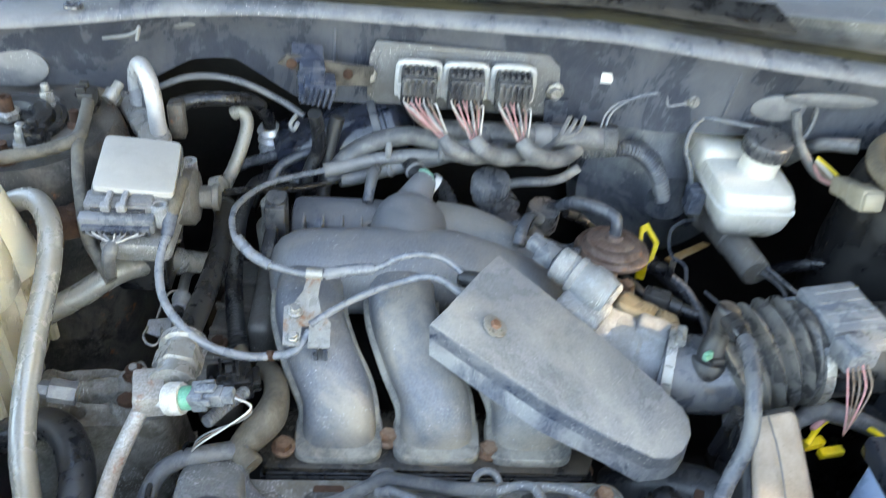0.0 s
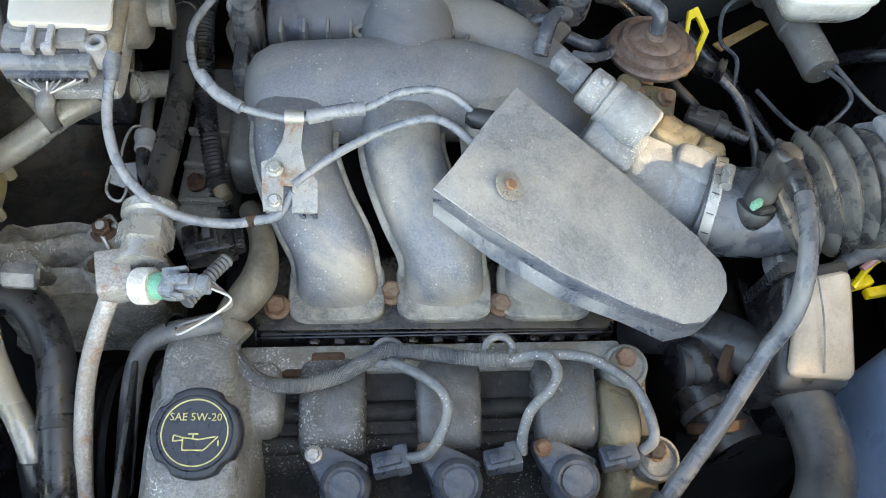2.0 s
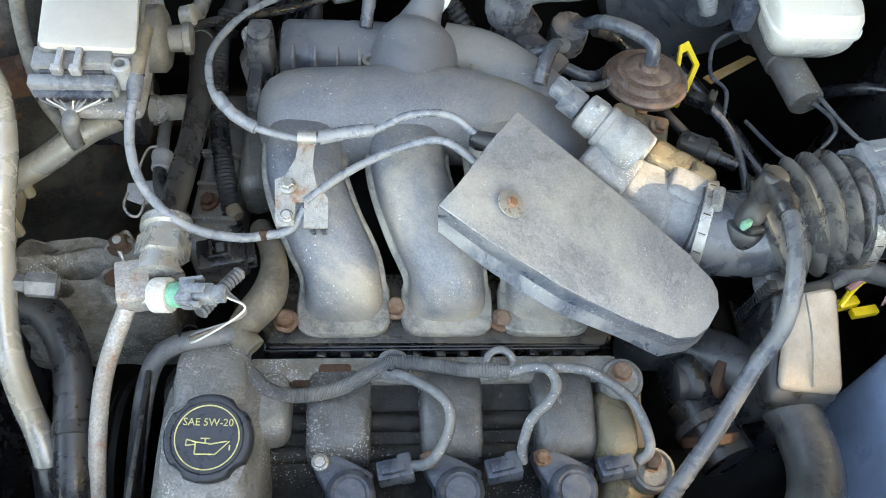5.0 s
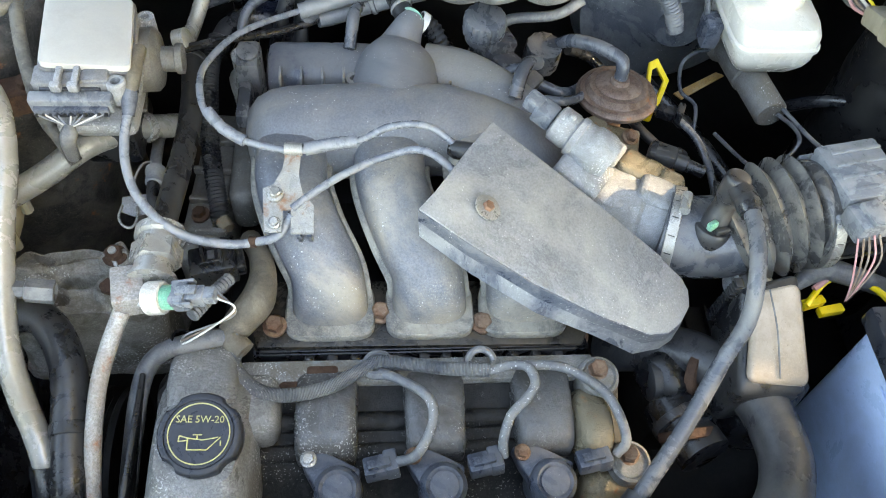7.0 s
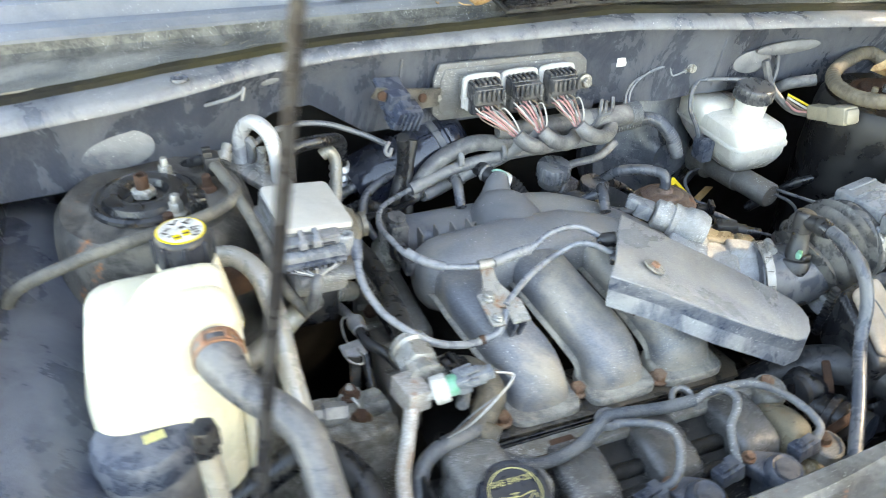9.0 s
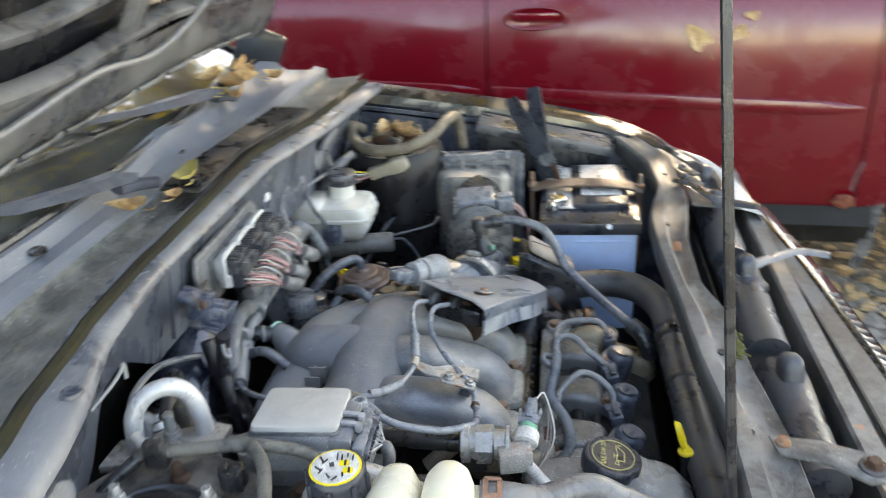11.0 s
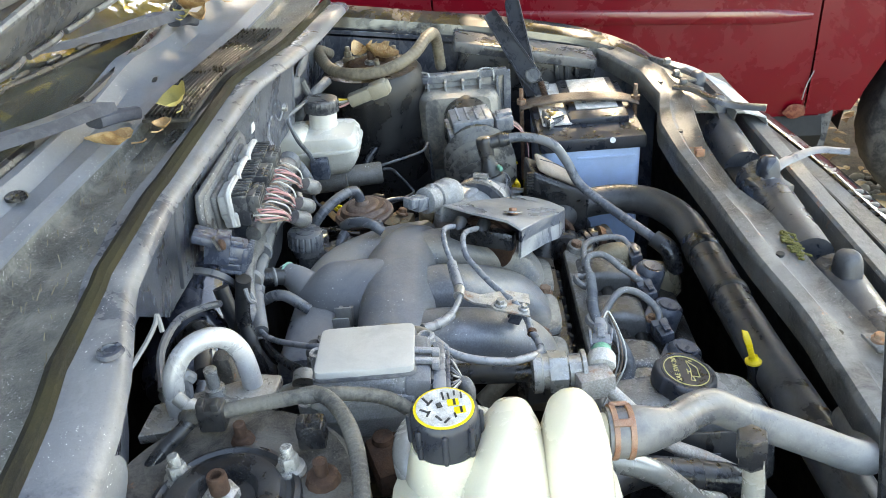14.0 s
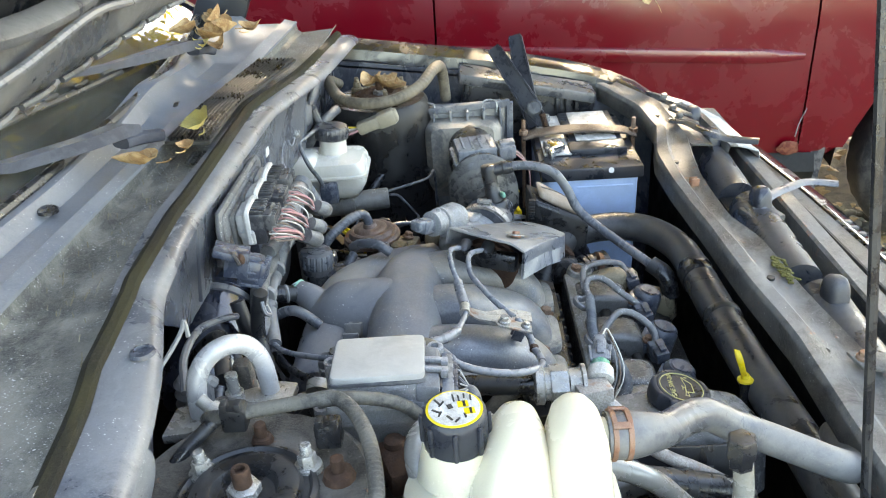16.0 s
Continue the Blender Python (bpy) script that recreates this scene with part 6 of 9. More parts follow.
for k in range(11):
    part("wire_seal", lathe(B(), (-0.322 + 0.0057 * k, 0.2463, 1.0335), (0, -1, -0.2), [(0.0018, 0), (0.0018, 0.0028), (0.001, 0.003)], 8), "plastic", plug)
for i in range(11):
    if i in (4, 8):
        continue
    x = -0.322 + i * 0.0057
    bm = B()
    tube(bm, [(x, 0.246, 1.034), (x * 0.8 - 0.059, 0.2425 + 0.0005 * (i % 3), 1.033), (-0.297 + 0.0006 * i, 0.236 - 0.0008 * (i % 2), 1.029)], 0.00085, 6, 4)
    part("wire", bm, ("hose_pale", "wire_white", "hose_pale", "cable")[i % 4], mo)
bm = B()
d = Vector((1, 0.05, 0.0))
lathe(bm, (-0.248, 0.338, 1.012), d, [(0.030, -0.01), (0.030, 0.008), (0.026, 0.012), (0.018, 0.013), (0.012, 0.014), (0.012, 0.026), (0.0145, 0.027), (0.0145, 0.033), (0.010, 0.034)], 28)
part("vacuum_head", bm, "cast", mo, "round cast head with a pale spigot")
part("wire_sleeve", tube(B(), [(-0.2945, 0.2375, 1.029, 0.004), (-0.296, 0.233, 1.024, 0.007), (-0.299, 0.230, 1.014, 0.0065), (-0.303, 0.236, 0.99, 0.006)], 0.007, 10, 4), "tape", mo)
part("dark_box", rbox(B(), (-0.29, 0.32, 0.95), (0.055, 0.075, 0.05), 0.006), "plastic", mo)
part("mount_plate", sheet(B(), [(-0.335, 0.36, 0.985), (-0.26, 0.385, 0.985), (-0.25, 0.30, 0.985), (-0.34, 0.28, 0.985)], 0.004, (0, 0, -1)), "tower", mo)

lm = thing("tower_harness", (-0.36, 0.36, 1.05), "grey taped wiring loom beside the strut tower", "wiring")
part("loom", tube(B(), [(-0.345, 0.470, 1.047), (-0.367, 0.454, 1.066), (-0.361, 0.414, 1.068), (-0.354, 0.374, 1.069), (-0.352, 0.352, 1.070), (-0.372, 0.332, 1.068), (-0.411, 0.316, 1.066), (-0.467, 0.307, 1.062), (-0.54, 0.31, 1.042), (-0.585, 0.325, 1.012), (-0.598, 0.34, 0.962)], 0.0066, 12, ribs=190, rib=0.00015), "loom_tan", lm)
part("branch", tube(B(), [(-0.354, 0.365, 1.069), (-0.347, 0.330, 1.064), (-0.338, 0.295, 1.047), (-0.330, 0.268, 1.012), (-0.318, 0.255, 0.992), (-0.305, 0.240, 0.977)], 0.0062, 12, ribs=190, rib=0.00015), "loom_tan", lm)
part("branch", tube(B(), [(-0.367, 0.454, 1.064), (-0.395, 0.485, 1.042), (-0.42, 0.52, 0.992), (-0.43, 0.53, 0.942)], 0.0062, 12), "rubber", lm)
for p in ((-0.366, 0.437, 1.058), (-0.392, 0.352, 1.058)):
    bm = B()
    rbox(bm, (p[0], p[1], p[2] + 0.008), (0.018, 0.022, 0.024), 0.003)
    for k in (-1, 1):
        rbox(bm, (p[0] - 0.004, p[1] + k * 0.006, p[2] + 0.022), (0.010, 0.006, 0.008), 0.001)
    part("clip", bm, "plastic", lm, "black loom clip")
bm = B()
lathe(bm, (-0.352, 0.455, 1.055), (0.3, 0.6, 0.4), [(0.009, 0), (0.009, 0.012), (0.006, 0.013), (0.006, 0.024)], 12)
part("earth_lug", bm, "steel", lm)

ut = thing("refrigerant_pipe", (-0.31, 0.46, 1.03), "shiny aluminium U-shaped refrigerant pipe", "pipe")
part("bend", tube(B(), [(-0.328, 0.482, 1.028), (-0.328, 0.482, 1.052), (-0.325, 0.479, 1.077), (-0.317, 0.468, 1.094), (-0.308, 0.452, 1.100), (-0.299, 0.437, 1.093), (-0.294, 0.428, 1.073), (-0.293, 0.425, 1.04), (-0.292, 0.424, 0.97)], 0.0092, 18), "tube", ut)
bm = B()
sheet(bm, [(-0.358, 0.510, 1.040), (-0.318, 0.508, 1.040), (-0.278, 0.420, 1.036), (-0.282, 0.400, 1.036), (-0.305, 0.402, 1.036), (-0.355, 0.488, 1.040)], 0.010, (0, 0, -1), 0.002)
part("flange", bm, "steel", ut, "bare metal flange plate")
bm = B()
tube(bm, [(-0.318, 0.478, 1.035), (-0.315, 0.476, 1.055), (-0.317, 0.474, 1.070), (-0.312, 0.470, 1.062)], 0.006, 8)
part("fitting", bm, "hose_pale", ut)
part("stud", lathe(B(), (-0.306, 0.455, 1.036), (0, 0, 1), [(0.009, 0), (0.009, 0.010), (0.006, 0.011), (0.006, 0.030), (0.004, 0.031)], 10), "steel", ut)
part("side_block", rbox(B(), (-0.278, 0.452, 1.038), (0.018, 0.018, 0.045), 0.004), "tower", ut)
ac = thing("heater_hose", (-0.22, 0.52, 0.95), "glossy black hose with a ribbed white crimp", "hose")
part("hose", tube(B(), [(-0.285, 0.47, 1.045), (-0.255, 0.478, 1.050), (-0.225, 0.484, 1.049), (-0.200, 0.505, 1.035), (-0.190, 0.535, 1.0), (-0.189, 0.548, 0.97)], 0.0085, 14), "plastic", ac)
bm = B()
tube(bm, [(-0.189, 0.547, 0.978), (-0.189, 0.553, 0.925)], 0.0145, 20, 1, ribs=90, rib=0.0022)
part("crimp", bm, "tube", ac, "bright ribbed crimp")
part("lower_hose", tube(B(), [(-0.189, 0.553, 0.93), (-0.19, 0.55, 0.85), (-0.19, 0.50, 0.72)], 0.013, 14), "rubber", ac)
part("thin_line", tube(B(), [(-0.31, 0.50, 1.05), (-0.27, 0.51, 1.062), (-0.22, 0.51, 1.06), (-0.17, 0.505, 1.040), (-0.14, 0.495, 1.025)], 0.004, 8), "rubber_grey", ac)
bm = B()
tube(bm, [(-0.225, 0.50, 1.02), (-0.215, 0.50, 1.025), (-0.208, 0.495, 1.01), (-0.215, 0.47, 0.985), (-0.226, 0.44, 0.965), (-0.228, 0.40, 0.975)], 0.008, 12)
lathe(bm, (-0.228, 0.395, 0.985), (0.9, 0, 0.3), [(0.013, -0.006), (0.013, 0.006), (0.010, 0.008)], 16)
solo("vacuum_pipe", bm, "tube_dirty", "dirty pale vacuum pipe beside the servo", "pipe")

# coolant tank
ct = thing("coolant_tank", (-0.45, 0.2, 0.86), "yellowed translucent plastic coolant tank", "coolant tank")
bm = B()
loft(bm, [[Vector((-0.455 + a * w, 0.205 + b * d, z)) for a, b in sup(1, 1, 5, 28)] for z, w, d in ((0.86, 0.10, 0.15), (0.865, 0.125, 0.175), (0.93, 0.132, 0.182), (1.01, 0.130, 0.182), (1.032, 0.120, 0.172), (1.04, 0.09, 0.14))])
part("tank", bm, "cream", ct)
part("neck", lathe(B(), (-0.415, 0.246, 0.99), (0, 0, 1), [(0.044, 0), (0.038, 0.03), (0.032, 0.058), (0.027, 0.082)], 28), "cream", ct)
for rows in (((0.99, -0.440, 0.203, 0.125, 0.092), (1.02, -0.436, 0.204, 0.112, 0.084), (1.05, -0.430, 0.203, 0.095, 0.068), (1.075, -0.424, 0.199, 0.078, 0.048), (1.087, -0.420, 0.197, 0.062, 0.034), (1.0925, -0.418, 0.196, 0.04, 0.016)),
             ((0.99, -0.440, 0.152, 0.125, 0.062), (1.03, -0.435, 0.152, 0.108, 0.055), (1.07, -0.424, 0.152, 0.082, 0.050), (1.088, -0.420, 0.152, 0.066, 0.040), (1.096, -0.418, 0.152, 0.05, 0.028), (1.0995, -0.416, 0.152, 0.03, 0.012))):
    part("lobe", loft(B(), [[Vector((x + a, y + b, z)) for a, b in sup(w, d, 2.6, 28)] for z, x, y, w, d in rows]), "cream", ct)
for y in (0.268, 0.222, 0.172, 0.135):
    part("moulded_rib", tube(B(), [(-0.390, y, 0.87), (-0.388, y, 0.95), (-0.390, y, 1.02)], 0.006, 8), "cream", ct)
bm = B()
lathe(bm, (-0.416, 0.246, 1.070), (0, 0, 1), [(0.0245, 0), (0.0258, 0.003), (0.0258, 0.026), (0.025, 0.031), (0.0228, 0.0335), (0.004, 0.0335)], 48)
cl = part("cap", bm, "cap_black", ct, "dark screw cap")
for k in range(8):
    a = math.pi * 2 * k / 8
    part("grip_rib", rbox(B(), (-0.416 + 0.0263 * math.cos(a), 0.246 + 0.0263 * math.sin(a), 1.086), (0.005, 0.0045, 0.027), 0.002, (0, 0, math.degrees(a))), "cap_black", cl)
part("label_disc", lathe(B(), (-0.416, 0.246, 1.1033), (0, 0, 1), [(0.0225, 0), (0.0225, 0.0006), (0.0206, 0.0008)], 40), "yellow", cl, "yellow rim label")
part("label_face", lathe(B(), (-0.416, 0.246, 1.1040), (0, 0, 1), [(0.0204, 0), (0.0204, 0.0006)], 40), "label_dirty", cl, "scuffed white label face")
for x, y, w, d, r in ((-0.404, 0.262, 0.009, 0.002, 35), (-0.407, 0.258, 0.008, 0.002, -30), (-0.399, 0.247, 0.010, 0.0018, 10), (-0.400, 0.242, 0.009, 0.0018, 10), (-0.417, 0.263, 0.008, 0.002, 60), (-0.421, 0.259, 0.007, 0.002, -20), (-0.427, 0.250, 0.008, 0.002, 40), (-0.430, 0.243, 0.007, 0.002, -35), (-0.424, 0.236, 0.006, 0.002, 15), (-0.411, 0.250, 0.006, 0.005, 20), (-0.396, 0.237, 0.006, 0.0018, 5), (-0.399, 0.231, 0.008, 0.0018, 5)):
    part("label_mark", rbox(B(), (-0.416 + (x + 0.413) * 0.85, 0.246 + (y - 0.246) * 0.85, 1.1048), (w * 0.85, d * 0.8, 0.0006), 0, (0, 0, r)), "print_black", cl)
for x, y in ((-0.408, 0.238), (-0.418, 0.232)):
    part("label_block", rbox(B(), (-0.416 + (x + 0.413) * 0.85, 0.246 + (y - 0.246) * 0.85, 1.1048), (0.007, 0.0085, 0.0006), 0, (0, 0, 8)), "yellow", cl)
    part("label_mark", rbox(B(), (-0.416 + (x + 0.413) * 0.85, 0.245 + (y - 0.246) * 0.85, 1.1052), (0.0064, 0.002, 0.0006), 0, (0, 0, 8)), "print_black", cl)
part("nozzle", tube(B(), [(-0.408, 0.15, 1.062), (-0.408, 0.105, 1.062)], 0.0155, 16, 1), "cream", ct)
hs = thing("coolant_hose", (-0.38, 0.03, 0.95), "pale dusty grey rubber coolant hose", "hose")
part("hose", tube(B(), [(-0.408, 0.127, 1.063, 0.0195), (-0.406, 0.104, 1.061, 0.0195), (-0.392, 0.075, 1.052), (-0.369, 0.050, 1.043), (-0.355, 0.028, 1.034), (-0.350, 0.002, 1.016), (-0.350, -0.028, 1.001), (-0.354, -0.062, 0.986), (-0.358, -0.090, 0.974), (-0.350, -0.112, 0.960), (-0.322, -0.128, 0.945), (-0.285, -0.138, 0.930), (-0.25, -0.145, 0.91)], 0.0148, 18), "hose_coolant", hs)
bm = B()
for o in (-0.006, 0.006):
    lathe(bm, (-0.407, 0.116 + o, 1.0622), (0.05, -1, -0.05), [(0.0196, -0.0025), (0.0212, -0.002), (0.0212, 0.002), (0.0196, 0.0025)], 28)
for k in range(3):
    a = radians(-30 + 60 * k)
    rbox(bm, (-0.407 + 0.021 * math.sin(a), 0.116, 1.0622 + 0.021 * math.cos(a)), (0.006, 0.014, 0.003), 0.001, (0, math.degrees(a), 0))
part("spring_clamp", bm, "copper", hs, "copper-coloured spring clamp")
pt = thing("power_steering_tank", (-0.48, 0.115, 0.88), "dark capped fluid reservoir", "reservoir")
part("pot", lathe(B(), (-0.48, 0.115, 0.87), (0, 0, 1), [(0.04, 0), (0.042, 0.09), (0.038, 0.10)], 28), "tape", pt)
part("cap", lathe(B(), (-0.48, 0.115, 0.965), (0, 0, 1), [(0.044, 0), (0.044, 0.022), (0.040, 0.028), (0.030, 0.030)], 32, teeth=16, tooth=0.0015), "connector_blue", pt)
bm = B()
for x, y in ((-0.465, 0.135), (-0.49, 0.13), (-0.47, 0.105)):
    rbox(bm, (x, y, 0.9958), (0.018, 0.010, 0.001), 0, (0, 0, 10))
part("label_blocks", bm, "print_yellow", pt)
sp = thing("service_port", (-0.43, 0.02, 0.95), "black capped refrigerant service port", "service port")
bm = B()
lathe(bm, (-0.430, 0.024, 1.045), (0, 0.05, 1), [(0.0098, 0), (0.0098, 0.010), (0.0120, 0.011), (0.0120, 0.026), (0.0105, 0.029), (0.005, 0.030)], 6)
part("cap", bm, "plastic", sp)
part("stem", tube(B(), [(-0.430, 0.022, 1.048, 0.008), (-0.428, 0.018, 1.02, 0.0085), (-0.427, 0.014, 0.98, 0.0085), (-0.425, 0.0, 0.90, 0.0085)], 0.010, 12), "tube_dirty", sp)

# pipes and hoses low on this side
p1 = thing("suction_pipe", (-0.33, 0.1, 0.9), "dull aluminium refrigerant pipe", "pipe")
part("pipe", tube(B(), [(-0.432, 0.262, 1.010), (-0.402, 0.280, 1.036), (-0.374, 0.275, 1.046), (-0.352, 0.245, 1.040), (-0.345, 0.205, 1.018), (-0.345, 0.155, 0.992), (-0.343, 0.115, 0.970), (-0.340, 0.085, 0.955), (-0.336, 0.060, 0.936), (-0.330, 0.036, 0.906), (-0.324, 0.021, 0.888), (-0.315, -0.003, 0.872), (-0.314, -0.025, 0.85), (-0.316, -0.054, 0.82)], 0.0110, 14), "tube_mid", p1)
bm = B()
lathe(bm, (-0.335, 0.112, 0.966), (0.97, 0.02, -0.22), [(0.0075, 0), (0.0075, 0.009), (0.0105, 0.010), (0.0105, 0.032), (0.0085, 0.033), (0.0085, 0.028)], 6)
part("hex_port", bm, "tape", p1, "grey hexagon port")
part("sleeve", tube(B(), [(-0.315, -0.003, 0.872), (-0.314, -0.025, 0.85), (-0.316, -0.054, 0.82)], 0.0132, 14), "rubber", p1, "black end sleeve")
p2 = thing("lower_pipe", (-0.32, 0.27, 0.9), "dirty pale refrigerant pipe", "pipe")
part("pipe", tube(B(), [(-0.235, 0.345, 0.915), (-0.27, 0.312, 0.945), (-0.306, 0.275, 0.962), (-0.345, 0.253, 0.945), (-0.388, 0.237, 0.925), (-0.44, 0.22, 0.90)], 0.0125, 14), "tube_dirty", p2)
part("nut", lathe(B(), (-0.40, 0.2325, 0.919), (-0.9, -0.3, -0.3), [(0.016, -0.01), (0.016, 0.012), (0.0135, 0.014), (0.0135, 0.03)], 6), "steel", p2)
part("clip", lathe(B(), (-0.262, 0.318, 0.94), (-0.6, -0.6, 0.4), [(0.0145, -0.004), (0.0155, 0.0), (0.0145, 0.004)], 16), "steel", p2)
bm = B()
rbox(bm, (-0.365, 0.30, 1.0), (0.05, 0.03, 0.025), 0.004, (0, 0, 20))
lathe(bm, (-0.350, 0.305, 1.012), (0, 0, 1), [(0.010, 0), (0.009, 0.006), (0.006, 0.007)], 10)
solo("tank_bracket", bm, "rust", "rusty tank bracket with a bolt", "bracket")
bh = thing("radiator_hose_lower", (-0.32, 0.06, 0.75), "thick black rubber hose", "hose")
part("hose", tube(B(), [(-0.42, 0.12, 0.87), (-0.367, 0.124, 0.895), (-0.347, 0.123, 0.905), (-0.322, 0.108, 0.910), (-0.301, 0.070, 0.905), (-0.294, 0.018, 0.890), (-0.289, -0.032, 0.870), (-0.29, -0.07, 0.82)], 0.0155, 18), "rubber", bh)
part("band", lathe(B(), (-0.294, 0.018, 0.890), (0.1, -0.98, -0.15), [(0.0155, -0.006), (0.0166, -0.005), (0.0166, 0.005), (0.0155, 0.006)], 24), "plastic", bh)
ps = thing("steering_hose", (-0.22, 0.26, 0.92), "black high-pressure steering hose with a steel coupling", "hose")
part("hose", tube(B(), [(-0.225, 0.425, 0.93), (-0.223, 0.396, 0.955), (-0.215, 0.335, 0.965), (-0.2130, 0.283, 0.968), (-0.216, 0.225, 0.970), (-0.2215, 0.165, 0.971)], 0.0112, 18), "hose_black", ps)
part("clamp", lathe(B(), (-0.2235, 0.398, 0.954), (0.0, 0.85, -0.5), [(0.0118, -0.006), (0.0130, -0.005), (0.0130, 0.005), (0.0118, 0.006)], 24), "grime", ps, "grimy hose clamp")
bm = B()
lathe(bm, (-0.2215, 0.168, 0.971), (0.02, -1, 0), [(0.017, 0), (0.0215, 0.002), (0.0215, 0.010), (0.018, 0.012), (0.018, 0.024)], 28)
lathe(bm, (-0.222, 0.150, 0.971), (0.02, -1, 0), [(0.0215, 0), (0.0215, 0.018), (0.018, 0.020)], 6)
lathe(bm, (-0.2225, 0.130, 0.971), (0.02, -1, 0), [(0.017, 0), (0.017, 0.012), (0.021, 0.013), (0.021, 0.017), (0.012, 0.018)], 24)
part("coupling", bm, "steel", ps, "grey steel hexagon coupling")
vb = thing("vacuum_connector", (-0.26, 0.23, 0.90), "small black vacuum hose in a bracket with a wire clip", "vacuum hose")
part("hose", tube(B(), [(-0.235, 0.395, 0.88), (-0.250, 0.365, 0.895), (-0.257, 0.335, 0.91), (-0.254, 0.300, 0.922), (-0.250, 0.272, 0.929)], 0.0058, 12), "tape", vb)
part("joint", lathe(B(), (-0.2495, 0.274, 0.929), (0.02, -1, 0.02), [(0.007, 0), (0.010, 0.002), (0.010, 0.008), (0.0085, 0.010), (0.0085, 0.020), (0.006, 0.022)], 18), "hose_pale", vb, "pale plastic joint")
part("lower_hose", tube(B(), [(-0.2495, 0.256, 0.930), (-0.248, 0.240, 0.930), (-0.243, 0.226, 0.929), (-0.232, 0.214, 0.925), (-0.22, 0.205, 0.91)], 0.0062, 12), "rubber", vb)
part("bracket", sheet(B(), [(-0.277, 0.239, 0.928), (-0.254, 0.243, 0.928), (-0.251, 0.220, 0.928), (-0.262, 0.216, 0.928), (-0.276, 0.222, 0.928)], 0.003, (0, 0, -1), 0.0008), "module_body", vb, "dull steel bracket")
part("wire_clip", tube(B(), [(-0.274, 0.226, 0.931), (-0.275, 0.212, 0.931), (-0.269, 0.202, 0.931), (-0.261, 0.200, 0.931), (-0.258, 0.210, 0.931), (-0.260, 0.224, 0.931)], 0.0013, 8, 4), "steel", vb, "bent wire clip")
part("wire_stay", tube(B(), [(-0.268, 0.238, 0.930), (-0.267, 0.262, 0.931), (-0.262, 0.278, 0.931), (-0.252, 0.281, 0.930)], 0.0013, 8, 4), "steel", vb)
part("stay", rbox(B(), (-0.262, 0.232, 0.895), (0.012, 0.006, 0.066), 0.002), "tower", vb)
te = thing("pressure_switch", (-0.23, 0.09, 0.94), "white and green pressure switch on a rusty tee", "pressure switch")
bm = B()
rbox(bm, (-0.240, 0.107, 0.969), (0.026, 0.036, 0.024), 0.002, (0, 5, 12))
part("tee", bm, "tube_rusty", te, "rusty steel tee block")
ax = Vector((0.93, -0.12, 0.25)).normalized()
q = Vector((-0.226, 0.097, 0.972))
part("white_collar", lathe(B(), q, ax, [(0.007, -0.004), (0.007, 0.003), (0.0132, 0.004), (0.0142, 0.006), (0.0142, 0.017), (0.0132, 0.019), (0.0108, 0.019)], 32), "label_dirty", te, "scuffed white collar")
part("green_core", lathe(B(), q + ax * 0.017, ax, [(0.0104, 0), (0.0104, 0.010), (0.009, 0.012)], 24), "green", te)
bm = B()
rbox(bm, q + ax * 0.034, (0.014, 0.019, 0.018), 0.002, (0, -15, -8))
rbox(bm, q + ax * 0.046, (0.020, 0.014, 0.014), 0.002, (0, -15, -8))
rbox(bm, q + ax * 0.059, (0.012, 0.012, 0.011), 0.002, (0, -15, -8))
plug = part("plug", bm, "connector", te, "blue-grey plug")
for o in (-1, 1):
    part("arm", rbox(B(), q + ax * 0.036 + Vector((0, 0.0105 * o, 0.005)), (0.020, 0.003, 0.006), 0.0008, (0, -15, -8 + 6 * o)), "connector", plug)
part("latch", rbox(B(), q + ax * 0.040 + Vector((0, 0, 0.0105)), (0.018, 0.008, 0.003), 0.0008, (0, -15, -8)), "connector", plug)
for k in range(3):
    part("wire", tube(B(), [q + ax * 0.066 + Vector((0, 0.003 * k - 0.003, 0)), q + ax * 0.074 + Vector((0.006, -0.012, -0.005 - 0.003 * k)), Vector((-0.19, 0.065 + 0.004 * k, 0.955)), Vector((-0.208, 0.092, 0.908))], 0.0009, 6), ("wire_white", "wire_brown", "hose_pale")[k], te)
part("ribbed_lead", tube(B(), [(-0.192, 0.095, 0.945), (-0.178, 0.12, 0.94), (-0.165, 0.14, 0.935)], 0.006, 10, ribs=260, rib=0.0006), "tape", te)
part("drain_tube", tube(B(), [(-0.245, 0.092, 0.962), (-0.257, 0.070, 0.942), (-0.267, 0.052, 0.920), (-0.271, 0.029, 0.905), (-0.272, -0.003, 0.888), (-0.273, -0.06, 0.85)], 0.0072, 12), "tube_rusty", te, "rust-streaked steel tube")
bp = thing("black_plug", (-0.183, 0.160, 0.925), "black multi-way plug beside the manifold", "connector")
part("shell", rbox(B(), (-0.183, 0.160, 0.925), (0.042, 0.030, 0.026), 0.003, (0, 0, 12)), "plastic", bp)
for o in (-1, 1):
    part("rim", rbox(B(), (-0.183 + 0.008 * o, 0.160, 0.941), (0.003, 0.022, 0.010), 0.001, (0, 0, 12)), "plastic", bp)
    part("rim", rbox(B(), (-0.183, 0.160 + 0.009 * o, 0.941), (0.019, 0.003, 0.010), 0.001, (0, 0, 12)), "plastic", bp)
part("key", rbox(B(), (-0.183, 0.160, 0.940), (0.007, 0.010, 0.008), 0.001, (0, 0, 12)), "plastic_dusty", bp)
part("collar", rbox(B(), (-0.160, 0.163, 0.926), (0.010, 0.020, 0.016), 0.002, (0, 0, 12)), "plastic", bp)
